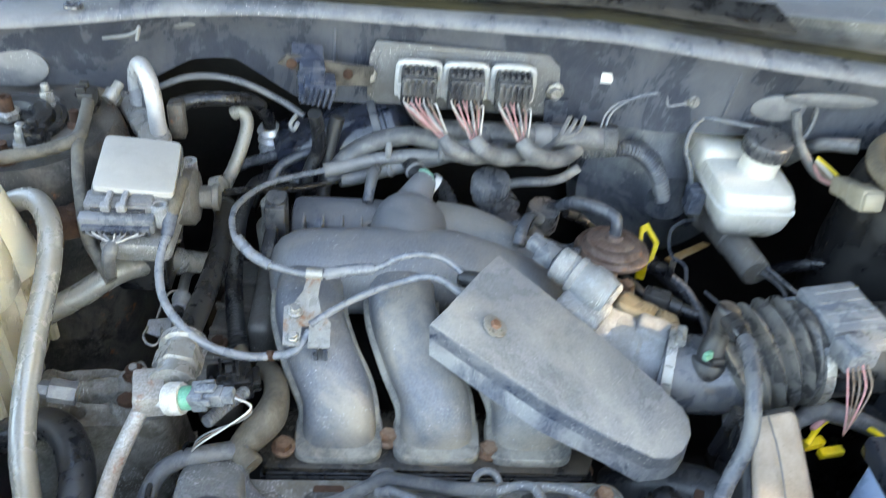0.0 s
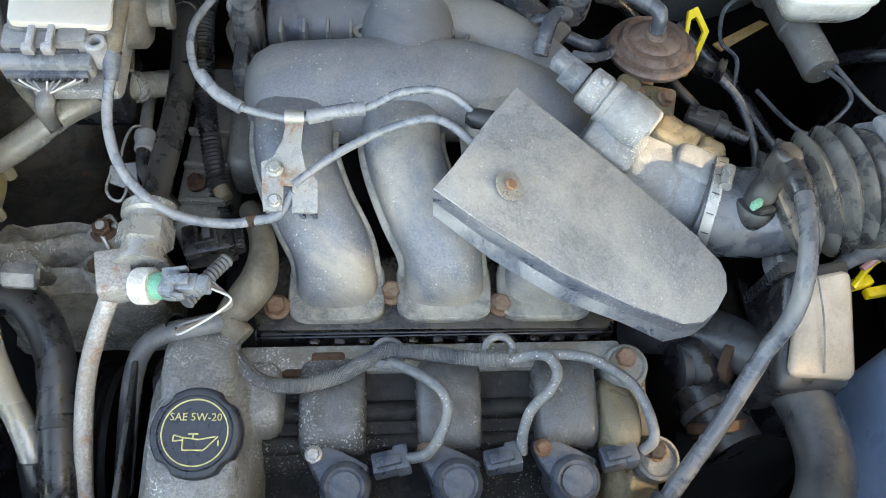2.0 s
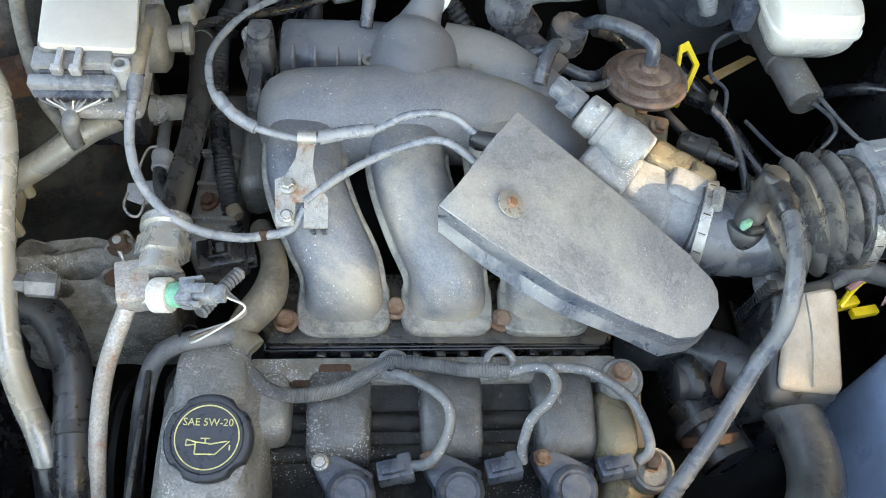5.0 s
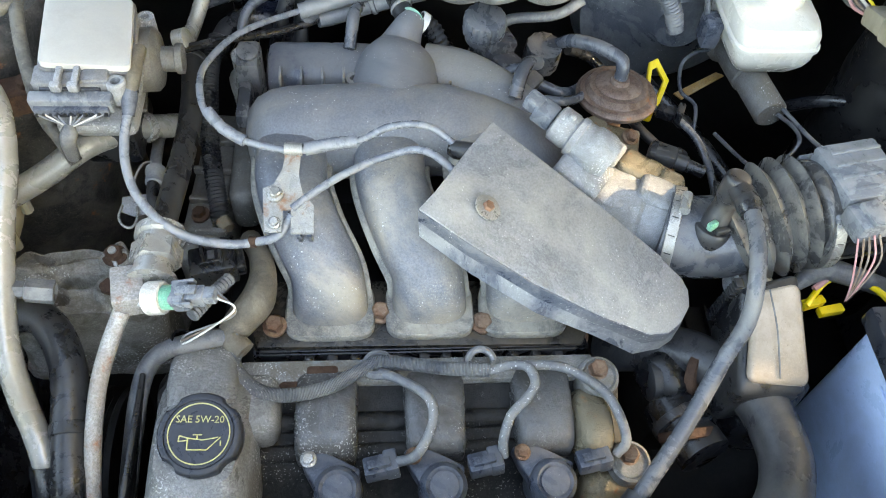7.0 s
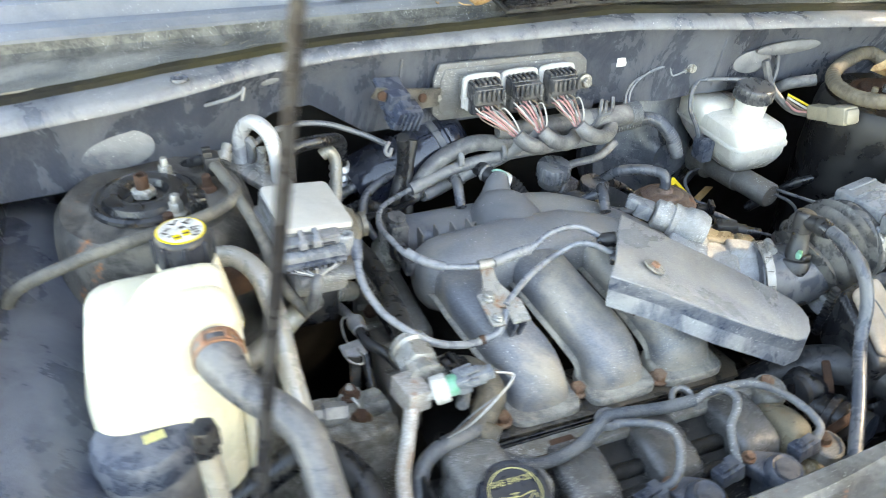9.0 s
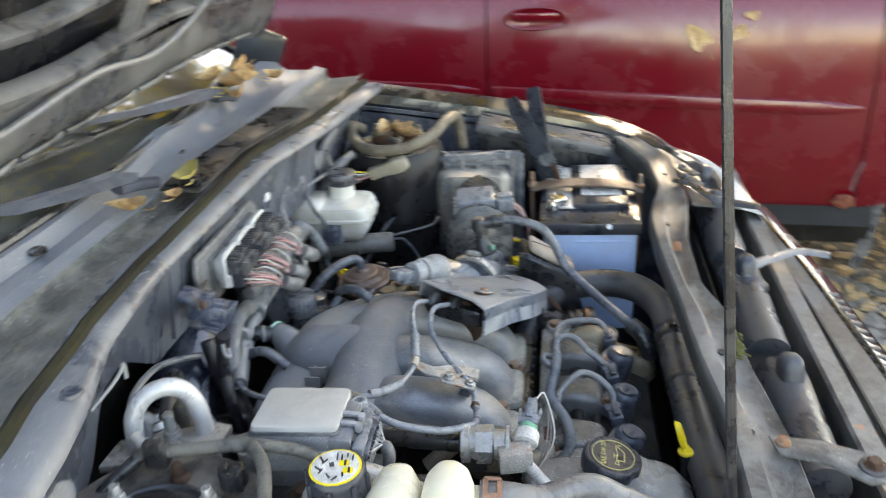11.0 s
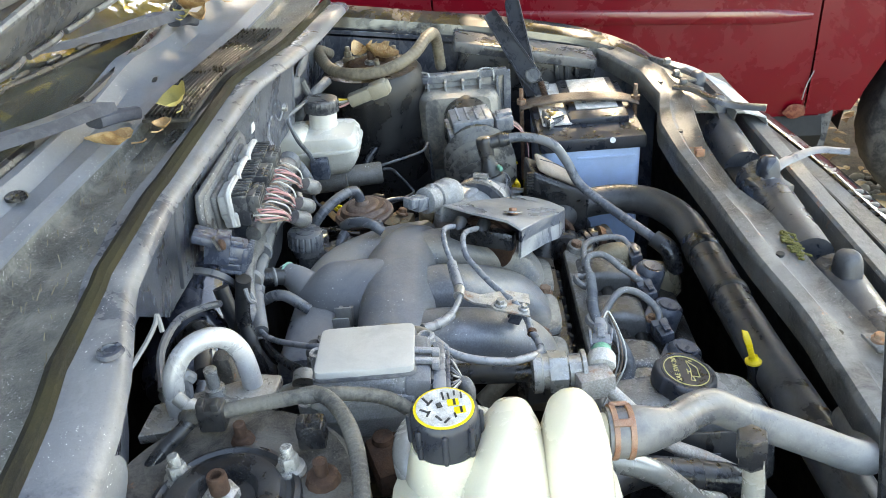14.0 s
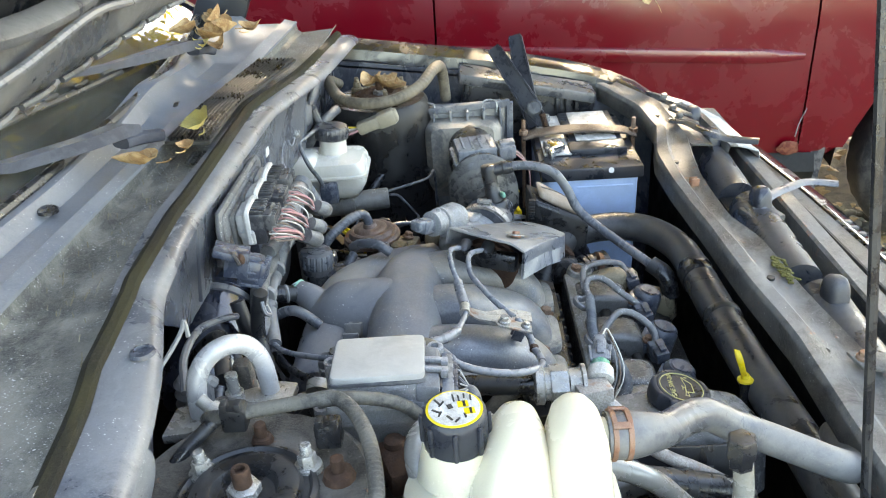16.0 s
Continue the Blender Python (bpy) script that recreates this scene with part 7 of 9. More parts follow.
rl = thing("ribbed_loom", (-0.2, 0.33, 0.86), "black corrugated wiring conduit", "wiring")
part("conduit", tube(B(), [(-0.204, 0.45, 0.945), (-0.211, 0.406, 0.93), (-0.207, 0.333, 0.91), (-0.199, 0.282, 0.895), (-0.192, 0.25, 0.885), (-0.188, 0.22, 0.86)], 0.009, 12, ribs=240, rib=0.0013), "rubber", rl)
part("tip", lathe(B(), (-0.190, 0.243, 0.884), (0.5, -0.8, -0.2), [(0.008, 0), (0.008, 0.012), (0.005, 0.014)], 12), "brass", rl, "brown plug tip")
ch = thing("cylinder_head_end", (-0.19, 0.32, 0.80), "dull cast cylinder head end with fittings", "cylinder head")
part("casting", rbox(B(), (-0.205, 0.30, 0.84), (0.045, 0.20, 0.08), 0.012, (0, 0, -4), 3), "cast", ch)
part("casting", rbox(B(), (-0.170, 0.34, 0.87), (0.03, 0.16, 0.06), 0.012, seg=3), "cast", ch)
part("fitting", lathe(B(), (-0.170, 0.40, 0.93), (0, -0.2, 1), [(0.02, -0.06), (0.02, 0.0), (0.012, 0.01), (0.012, 0.04)], 16), "steel", ch)
for y in (0.23, 0.27, 0.31, 0.35):
    part("rib", rbox(B(), (-0.205, y, 0.882), (0.042, 0.006, 0.010), 0.002, (0, 0, -4)), "cast", ch)
for y in (0.25, 0.335):
    bolt(ch, (-0.212, y, 0.884), (-0.2, 0, 1), 0.007, "rust")
bm = B()
rbox(bm, (-0.163, 0.385, 0.955), (0.024, 0.04, 0.05), 0.005)
lathe(bm, (-0.163, 0.382, 0.98), (0.1, -0.2, 1), [(0.011, 0), (0.011, 0.006), (0.006, 0.007)], 16)
rbox(bm, (-0.166, 0.34, 0.95), (0.014, 0.05, 0.02), 0.004)
solo("sensor_plug", bm, "plastic_dusty", "grey dusty sensor plug on the manifold end", "sensor")
for pts, r, m_, nm, lb in (([(-0.25, 0.19, 0.87), (-0.25, 0.22, 0.90), (-0.245, 0.25, 0.92), (-0.235, 0.29, 0.90)], 0.006, "rubber", "thin_hose", "thin black hose by the engine"),
                           ([(-0.275, 0.17, 0.90), (-0.282, 0.185, 0.91), (-0.278, 0.20, 0.905), (-0.27, 0.19, 0.90)], 0.0022, "steel", "wire_loop", "small bent wire loop"),
                           ([(-0.16, 0.43, 0.90), (-0.18, 0.46, 0.93), (-0.17, 0.49, 0.955), (-0.12, 0.51, 0.97), (-0.07, 0.51, 0.975)], 0.006, "rubber_grey", "thin_hose", "thin grey hose behind the manifold"),
                           ([(-0.235, 0.52, 0.93), (-0.16, 0.52, 0.96), (-0.10, 0.525, 0.985), (-0.06, 0.525, 0.985)], 0.007, "rubber_grey", "thin_hose", "thin grey hose along the bulkhead"),
                           ([(-0.21, 0.45, 0.92), (-0.19, 0.49, 0.93), (-0.15, 0.50, 0.925), (-0.12, 0.47, 0.91), (-0.13, 0.44, 0.88)], 0.014, "rubber", "heater_pipe_hose", "black curved heater hose behind the manifold")):
    solo(nm, tube(B(), pts, r, 10), m_, lb, "hose" if "hose" in nm else "wire")

# ---- driver side of the bay ----
bt = thing("battery", (0.57, 0.0, 0.72), "pale blue car battery with a black lid", "battery")
bm = B()
loft(bm, [[Vector((0.560 + a * w, 0.003 + b * d, z)) for a, b in sup(1, 1, 14, 32)] for z, w, d in ((0.72, 0.268, 0.168), (0.92, 0.275, 0.172))])
part("case", bm, "battery_blue", bt)
part("case_rim", rbox(B(), (0.4215, -0.02, 0.906), (0.003, 0.10, 0.004), 0.001), "battery_blue", bt)
bm = B()
rbox(bm, (0.560, 0.003, 0.932), (0.285, 0.182, 0.024), 0.004)
rbox(bm, (0.585, -0.018, 0.948), (0.21, 0.105, 0.016), 0.004)
lid = part("lid", bm, "cap_black", bt, "black lid")
bm = B()
rbox(bm, (0.585, 0.050, 0.9475), (0.21, 0.065, 0.005), 0.002)
rbox(bm, (0.60, -0.02, 0.9575), (0.16, 0.075, 0.002), 0.001)
part("paper_label", bm, "label_dirty", lid, "scuffed white label")
for x, y, w in ((0.56, 0.0, 0.03), (0.60, -0.02, 0.04), (0.57, -0.035, 0.05)):
    part("label_bar", rbox(B(), (x, y, 0.9592), (w, 0.008, 0.0008), 0), "connector", lid)
part("vent_dot", lathe(B(), (0.4185, -0.03, 0.938), (-1, 0, 0.3), [(0.005, 0), (0.005, 0.002)], 12), "white", lid)
for x, y in ((0.50, 0.065), (0.66, 0.06)):
    part("terminal", lathe(B(), (x, y, 0.945), (0, 0, 1), [(0.009, 0), (0.008, 0.018)], 14), "steel", bt)
bm = B()
rbox(bm, (0.500, 0.062, 0.956), (0.04, 0.028, 0.020), 0.004, (0, 0, 20))
rbox(bm, (0.478, 0.072, 0.953), (0.028, 0.010, 0.018), 0.003, (0, 0, 20))
part("terminal_clamp", bm, "chrome", bt, "whitened cable clamp")
hold = thing("battery_strap", (0.57, 0.0, 0.955), "corroded brown battery hold-down bar", "hold-down")
bm = B()
loft(bm, [[Vector((x + a, y, z + b)) for a, b in sup(0.040, 0.006, 4, 12)] for x, y, z in ((0.575, 0.115, 0.950), (0.572, 0.09, 0.958), (0.562, 0.05, 0.966), (0.556, 0.01, 0.969), (0.552, -0.04, 0.968), (0.553, -0.075, 0.962), (0.555, -0.098, 0.953))])
part("bar", bm, "strap", hold)
for x, y in ((0.575, 0.112), (0.555, -0.095)):
    bm = B()
    lathe(bm, (x, y, 0.80), (0, 0, 1), [(0.004, 0), (0.004, 0.185)], 10)
    lathe(bm, (x, y, 0.955), (0, 0, 1), [(0.009, 0), (0.009, 0.009)], 6)
    part("hook_rod", bm, "rust_bolt", hold)

ab = thing("air_filter_box", (0.64, 0.24, 0.72), "grey-black ribbed plastic air filter box", "air filter box")
bm = B()
loft(bm, [[Vector((x, 0.238 + a * w, z + b * h)) for a, b in sup(1, 1, 12, 32)] for x, z, w, h in ((0.72, 0.845, 0.20, 0.27), (0.615, 0.85, 0.205, 0.27), (0.61, 0.85, 0.195, 0.26))])
part("body", bm, "filter_box", ab)
bm = B()
fl = [(0.600, 0.344, 1.003), (0.605, 0.136, 1.012), (0.598, 0.140, 0.80), (0.592, 0.335, 0.74)]
sheet(bm, fl, 0.012, (1, 0, 0), 0.002)
part("face_rim", bm, "filter_box", ab)
bm = B()
loft(bm, [[Vector((x, 0.230 + a * w, z + b * h)) for a, b in sup(1, 1, 8, 28)] for x, z, w, h in ((0.60, 0.905, 0.165, 0.17), (0.56, 0.925, 0.145, 0.13), (0.545, 0.935, 0.12, 0.105))])
part("cone", bm, "filter_cone", ab, "dusty raised cone")
for i in range(7):
    part("rib", rbox(B(), (0.588, 0.325 - 0.003 * i, 0.965 - 0.034 * i), (0.026, 0.046, 0.005), 0.001, (0, 0, 0)), "filter_box", ab)
for i in range(6):
    part("rib", rbox(B(), (0.590, 0.315 - 0.032 * i, 0.99), (0.026, 0.005, 0.034), 0.001), "filter_box", ab)
fr = [Vector(p) for p in fl]
for a, b in zip(fr, fr[1:] + fr[:1]):
    part("rim_bar", sweep(B(), [a, a.lerp(b, 0.5), b], lambda s: sup(0.016, 0.014, 6, 12), side=(1, 0, 0), step=2), "filter_box", ab)
for y in (0.295, 0.175):
    bm = B()
    tube(bm, [(0.595, y - 0.014, 0.998), (0.598, y - 0.014, 1.016), (0.602, y - 0.006, 1.020), (0.602, y + 0.006, 1.020), (0.598, y + 0.014, 1.016), (0.595, y + 0.014, 0.998)], 0.0018, 6, 3)
    part("spring_catch", bm, "steel", ab, "wire spring catch")
bm = B()
lathe(bm, (0.408, 0.1985, 0.943), (1, 0.12, 0.02), [(0.044, 0), (0.046, 0.004), (0.046, 0.067), (0.049, 0.069), (0.049, 0.087), (0.043, 0.089), (0.043, 0.165)], 32)
part("outlet", bm, "plastic", ab)
mf = thing("air_flow_sensor", (0.4230, 0.1940, 0.9730), "grey air flow sensor box with a plug", "air flow sensor")
bm = B()
rbox(bm, (0.4230, 0.2090, 0.9920), (0.062, 0.070, 0.022), 0.004, (-2, -4, 8))
rbox(bm, (0.4230, 0.2090, 0.9780), (0.075, 0.084, 0.012), 0.003, (-2, -4, 8))
part("box", bm, "connector", mf)
for i in range(4):
    part("lid_rib", rbox(B(), (0.4230, 0.1860 + 0.015 * i, 1.0035), (0.05, 0.004, 0.002), 0.0006, (0, -4, 8)), "connector", mf)
bm = B()
rbox(bm, (0.4130, 0.1560, 0.9900), (0.034, 0.030, 0.024), 0.003, (-2, -4, 12))
rbox(bm, (0.4130, 0.1540, 1.0040), (0.016, 0.026, 0.006), 0.001, (-2, -4, 12))
part("plug", bm, "connector", mf, "grey plug")
for i in range(5):
    part("wire", tube(B(), [(0.4010 + 0.005 * i, 0.1420, 0.9880), (0.4000 + 0.006 * i, 0.1260, 0.9730), (0.4050 + 0.003 * i, 0.1160, 0.9480), (0.4130, 0.1140, 0.9180)], 0.0010, 6), ("wire_pink", "wire_brown", "wire_brown")[i % 3], mf)
rs = thing("intake_resonator", (0.36, 0.07, 0.82), "black plastic intake box, its dusty top coloured sunlit tan", "resonator")


def slab(tp, dn, bev):
    """A rounded box between two quads."""
    x = bmesh.new()
    v = [x.verts.new(p) for p in tp + dn]
    for f in ((0, 1, 2, 3), (7, 6, 5, 4), (0, 4, 5, 1), (1, 5, 6, 2), (2, 6, 7, 3), (3, 7, 4, 0)):
        x.faces.new([v[i] for i in f])
    bmesh.ops.recalc_face_normals(x, faces=x.faces[:])
    bmesh.ops.bevel(x, geom=x.edges[:], offset=bev, segments=3, affect='EDGES', profile=0.5)
    return x


# Tan for the box's top: dust plus the sunlight on it, as colour.
M["tan_box"] = material("sunlit_dusty_tan", (0.33, 0.265, 0.205), 0.55, amount=0.6, dust=(0.46, 0.38, 0.31), scale=9, grain=0.85, marked=0.3)
tp = [Vector(p) for p in ((0.306, 0.107, 0.953), (0.293, 0.035, 0.918), (0.358, 0.034, 0.906), (0.348, 0.111, 0.962))]
part("lid", slab(tp, [p + Vector((0.003, 0.002, -0.014)) for p in tp], 0.008), "tan_box", rs, "dusty lid, tan for the sun on it")
tb_ = [Vector(p) for p in ((0.301, 0.118, 0.943), (0.288, 0.028, 0.906), (0.358, 0.030, 0.896), (0.358, 0.128, 0.952))]
part("box", slab(tb_, [p + Vector((-0.004, 0.004, -0.075)) for p in tb_], 0.008), "plastic", rs, "black lower box")
dn = [p + Vector((-0.004, 0.004, -0.075)) for p in tb_]
part("seam", tube(B(), [(0.318, 0.104, 0.9585), (0.322, 0.072, 0.9425), (0.326, 0.037, 0.9145)], 0.0009, 6), "tape", rs)
bm = B()
for i in range(14):
    a = i / 13
    p = tb_[0].lerp(dn[0], a * 0.9) + Vector((-0.001, 0.003, 0.0))
    rbox(bm, p, (0.008, 0.010, 0.0028), 0.0008)
part("comb_edge", bm, "plastic", rs)
part("lower_duct", tube(B(), [(0.37, 0.09, 0.83, 0.04), (0.35, 0.07, 0.82, 0.04), (0.34, 0.06, 0.80, 0.045), (0.31, 0.10, 0.78, 0.04)], 0.045, 20), "rubber", rs)
hd2 = thing("radiator_hose", (0.05, -0.11, 0.85), "thick black rubber radiator hose along the nose", "hose")
part("hose", tube(B(), [(0.205, 0.13, 0.80), (0.260, 0.104, 0.846), (0.292, 0.078, 0.862), (0.318, 0.048, 0.868), (0.330, 0.010, 0.870), (0.328, -0.035, 0.872), (0.300, -0.078, 0.874), (0.230, -0.106, 0.878), (0.14, -0.110, 0.880), (0.05, -0.112, 0.880)], 0.0240, 22), "hose_matte", hd2)
part("pipe", tube(B(), [(0.16, -0.110, 0.880), (0.03, -0.112, 0.880), (-0.10, -0.116, 0.880), (-0.25, -0.125, 0.880), (-0.40, -0.13, 0.878), (-0.52, -0.13, 0.87)], 0.0245, 22), "hose_matte", hd2, "grimy brown-black pipe")
for q, w in (((0.14, -0.110, 0.880), 0.016), ((0.02, -0.1125, 0.880), 0.005)):
    part("band", lathe(B(), q, (1, 0, 0), [(0.0248, -w - 0.002), (0.0264, -w), (0.0264, w), (0.0248, w + 0.002)], 28), "hose_black", hd2, "black band round the hose")
thm = thing("thermostat_housing", (0.265, 0.06, 0.80), "black thermostat housing with rusty clamps", "housing")
part("body", rbox(B(), (0.262, 0.085, 0.835), (0.07, 0.05, 0.05), 0.015, (10, 10, 30), 3), "plastic", thm)
part("neck", lathe(B(), (0.255, 0.06, 0.82), (0.3, -0.85, 0.1), [(0.027, 0), (0.027, 0.03), (0.0295, 0.031), (0.0295, 0.04), (0.026, 0.042), (0.026, 0.065)], 24), "plastic", thm)
for q, dd, r in (((0.262, 0.037, 0.823), (0.3, -0.85, 0.1), 0.0275), ((0.235, 0.075, 0.84), (1, 0.1, 0), 0.020)):
    part("clamp", lathe(B(), q, dd, [(r, -0.005), (r + 0.002, -0.004), (r + 0.002, 0.004), (r, 0.005)], 24), "grime", thm, "grimy clamp")
for q, dd in (((0.281, 0.079, 0.852), (0.75, -0.55, 0.35)), ((0.262, 0.02, 0.83), (0.1, -0.9, -0.3))):
    part("clamp", lathe(B(), q, dd, [(0.0255, -0.005), (0.0272, -0.004), (0.0272, 0.004), (0.0255, 0.005)], 28), "rust", hd2, "rusty hose clamp")
wl = thing("yellow_loom", (0.44, 0.14, 0.83), "yellow and red wires with a yellow plug", "wiring")
bm = B()
rbox(bm, (0.412, 0.142, 0.868), (0.026, 0.010, 0.010), 0.002, (0, 0, 15))
rbox(bm, (0.432, 0.136, 0.862), (0.028, 0.010, 0.009), 0.002, (0, 0, 10))
part("plug", bm, "yellow", wl)
part("wire", tube(B(), [(0.40, 0.135, 0.875), (0.43, 0.160, 0.885), (0.47, 0.150, 0.885), (0.50, 0.13, 0.87)], 0.0035, 8), "yellow", wl)
part("wire", tube(B(), [(0.41, 0.15, 0.882), (0.44, 0.165, 0.89), (0.48, 0.16, 0.885), (0.51, 0.14, 0.87)], 0.0035, 8), "wire_pink", wl)
part("loom", tube(B(), [(0.39, 0.155, 0.88, 0.007), (0.42, 0.168, 0.89, 0.012), (0.45, 0.160, 0.89, 0.011), (0.50, 0.155, 0.87, 0.010)], 0.01, 12), "tape", wl)

fb = thing("fuse_box", (0.80, 0.09, 0.90), "black lidded fuse box by the wing", "fuse box")
bm = B()
rbox(bm, (0.755, 0.092, 0.955), (0.07, 0.275, 0.11), 0.006, (12, 0, 0))
part("box", bm, "plastic", fb)
bm = B()
rbox(bm, (0.750, 0.092, 1.004), (0.085, 0.285, 0.022), 0.005, (12, 0, 0))
part("lid", bm, "plastic_dusty", fb)
for y in (0.03, 0.01, -0.01):
    part("latch", rbox(B(), (0.715, y, 0.965), (0.010, 0.008, 0.03), 0.002), "plastic", fb)
jc = thing("jumper_clamp", (0.65, 0.09, 0.93), "black plastic jumper cable clamp on the battery post", "clamp")
n_ = Vector((-0.9, 0.2, 0.35)).normalized()
for tipp, tail, nm in (((0.722, 0.158, 1.090), (0.630, 0.060, 0.940), "handle"), ((0.752, 0.112, 1.105), (0.640, 0.088, 0.945), "handle")):
    a, b = Vector(tail), Vector(tipp)
    bm = B()
    s = (b - a).normalized().cross(n_).normalized()
    loft(bm, [[p + s * u * w + n_ * z for u, z in ((-1, 0), (-1, 0.012), (-0.86, 0.012), (-0.80, 0.006), (0.80, 0.006), (0.86, 0.012), (1, 0.012), (1, 0))] for p, w in ((a, 0.008), (a.lerp(b, 0.12), 0.013), (a.lerp(b, 0.32), 0.019), (a.lerp(b, 0.45), 0.018), (a.lerp(b, 0.97), 0.014), (b, 0.011))])
    part(nm, bm, "cap_black", jc)
part("pivot", lathe(B(), (0.644, 0.082, 0.985), n_, [(0.015, 0.0), (0.015, 0.016), (0.013, 0.017), (0.012, 0.0155), (0.004, 0.0155), (0.004, 0.018), (0.002, 0.018)], 24), "plastic_dusty", jc)
part("spring", tube(B(), [(0.635, 0.07, 0.975), (0.628, 0.064, 0.955), (0.622, 0.062, 0.94)], 0.006, 10, ribs=300, rib=0.001), "rust", jc)
part("jaw_teeth", rbox(B(), (0.630, 0.068, 0.94), (0.012, 0.03, 0.02), 0.003), "copper", jc)

# brake master cylinder
bmcyl = thing("brake_reservoir", (0.41, 0.45, 0.88), "white brake fluid reservoir on its master cylinder", "brake reservoir")
bm = B()
loft(bm, [[Vector((0.404 + ox + a * w * 1.07, 0.464 + oy + b * d * 1.08, z - 0.002)) for a, b in sup(1, 1, 7, 32)] for z, w, d, ox, oy in ((0.924, 0.045, 0.06, 0.016, 0.0), (0.930, 0.068, 0.085, 0.014, 0.0), (0.945, 0.084, 0.108, 0.012, 0.002), (0.960, 0.090, 0.134, 0.009, 0.008), (0.972, 0.092, 0.146, 0.008, 0.014), (0.974, 0.096, 0.152, 0.008, 0.014), (0.978, 0.096, 0.152, 0.008, 0.014), (0.980, 0.092, 0.146, 0.008, 0.014), (0.990, 0.092, 0.146, 0.007, 0.014), (1.000, 0.086, 0.134, 0.006, 0.014), (1.005, 0.068, 0.10, 0.004, 0.016))])
rbox(bm, (0.392, 0.515, 0.992), (0.066, 0.070, 0.044), 0.014, seg=3)
lathe(bm, (0.420, 0.458, 0.994), (0.03, -0.08, 1), [(0.026, 0), (0.0235, 0.014), (0.0235, 0.036), (0.0235, 0.046)], 28)
part("tank", bm, "white_plastic", bmcyl)
bm = B()
lathe(bm, (0.421, 0.457, 1.028), (0.03, -0.08, 1), [(0.028, 0), (0.0295, 0.002), (0.0295, 0.018), (0.0275, 0.021), (0.025, 0.0218), (0.006, 0.0218)], 48, teeth=24, tooth=0.0014)
part("cap", bm, "plastic_dusty", bmcyl, "ribbed black cap")
part("level_sensor", rbox(B(), (0.355, 0.462, 0.952), (0.02, 0.03, 0.035), 0.004), "connector_blue", bmcyl, "dark level sensor")
bm = B()
lathe(bm, (0.40, 0.520, 0.905), (0.12, -0.93, 0.02), [(0.028, 0), (0.028, 0.03), (0.0215, 0.034), (0.0215, 0.09), (0.019, 0.092), (0.019, 0.150), (0.0165, 0.153)], 28)
rbox(bm, (0.405, 0.47, 0.925), (0.03, 0.04, 0.03), 0.006)
part("cylinder", bm, "cast", bmcyl, "dull alloy cylinder")
for ln in ([(0.380, 0.487, 0.90), (0.360, 0.483, 0.898), (0.343, 0.470, 0.89), (0.337, 0.436, 0.88), (0.352, 0.415, 0.875), (0.345, 0.38, 0.86)], [(0.424, 0.366, 0.912), (0.447, 0.355, 0.90), (0.455, 0.345, 0.885), (0.43, 0.325, 0.872), (0.409, 0.317, 0.87), (0.391, 0.332, 0.87), (0.37, 0.38, 0.865)], [(0.43, 0.375, 0.915), (0.445, 0.30, 0.93), (0.47, 0.288, 0.935), (0.48, 0.285, 0.915), (0.48, 0.285, 0.86)]):
    part("brake_line", tube(B(), ln, 0.0024, 8), "rubber_grey", bmcyl)
bo = thing("brake_booster", (0.34, 0.56, 0.85), "dusty grey round brake booster", "brake booster")
part("drum", lathe(B(), (0.35, 0.615, 0.90), (0.05, -1, 0.02), [(0.125, 0), (0.127, 0.025), (0.122, 0.045), (0.10, 0.058), (0.05, 0.068), (0.035, 0.085)], 48), "body_flange", bo)
part("rim", lathe(B(), (0.351, 0.595, 0.90), (0.05, -1, 0.02), [(0.126, -0.004), (0.130, 0), (0.126, 0.006)], 48), "body_flange", bo)
part("check_valve", tube(B(), [(0.28, 0.555, 0.965), (0.29, 0.52, 0.985), (0.31, 0.51, 0.975), (0.325, 0.515, 0.945)], 0.010, 12), "rubber_grey", bo)
# strut tower ring of cable and white connector
tr = thing("tower_cable", (0.6, 0.38, 1.03), "thick grey taped cable round the strut tower", "wiring")
part("cable", tube(B(), [(0.70, 0.475, 1.04), (0.665, 0.49, 1.058), (0.60, 0.472, 1.055), (0.555, 0.445, 1.05), (0.530, 0.40, 1.050), (0.530, 0.35, 1.055), (0.56, 0.305, 1.068), (0.61, 0.278, 1.085), (0.66, 0.265, 1.07), (0.69, 0.26, 1.0)], 0.0108, 12, ribs=120, rib=0.0004), "tape_tan", tr)
part("cable", tube(B(), [(0.54, 0.46, 1.04), (0.51, 0.48, 1.03), (0.50, 0.50, 1.01), (0.49, 0.52, 0.98)], 0.009, 10), "tape", tr)
wc = thing("white_connector", (0.56, 0.37, 0.98), "cream coloured connector block with wires", "connector")
bm = B()
rbox(bm, (0.508, 0.384, 1.022), (0.024, 0.078, 0.022), 0.004, (-18.0, 0, 0))
rbox(bm, (0.508, 0.367, 1.028), (0.028, 0.033, 0.027), 0.004, (-18.0, 0, 0))
part("block", bm, "connector_tan", wc, "tan plug body")
for i in range(4):
    part("wire", tube(B(), [(0.500 + 0.005 * i, 0.419, 1.010), (0.496 + 0.005 * i, 0.441, 1.004 + 0.003 * i), (0.493, 0.461, 1.010 + 0.004 * i)], 0.0018, 6), ("wire_pink", "wire_brown", "wire_white", "yellow")[i], wc)

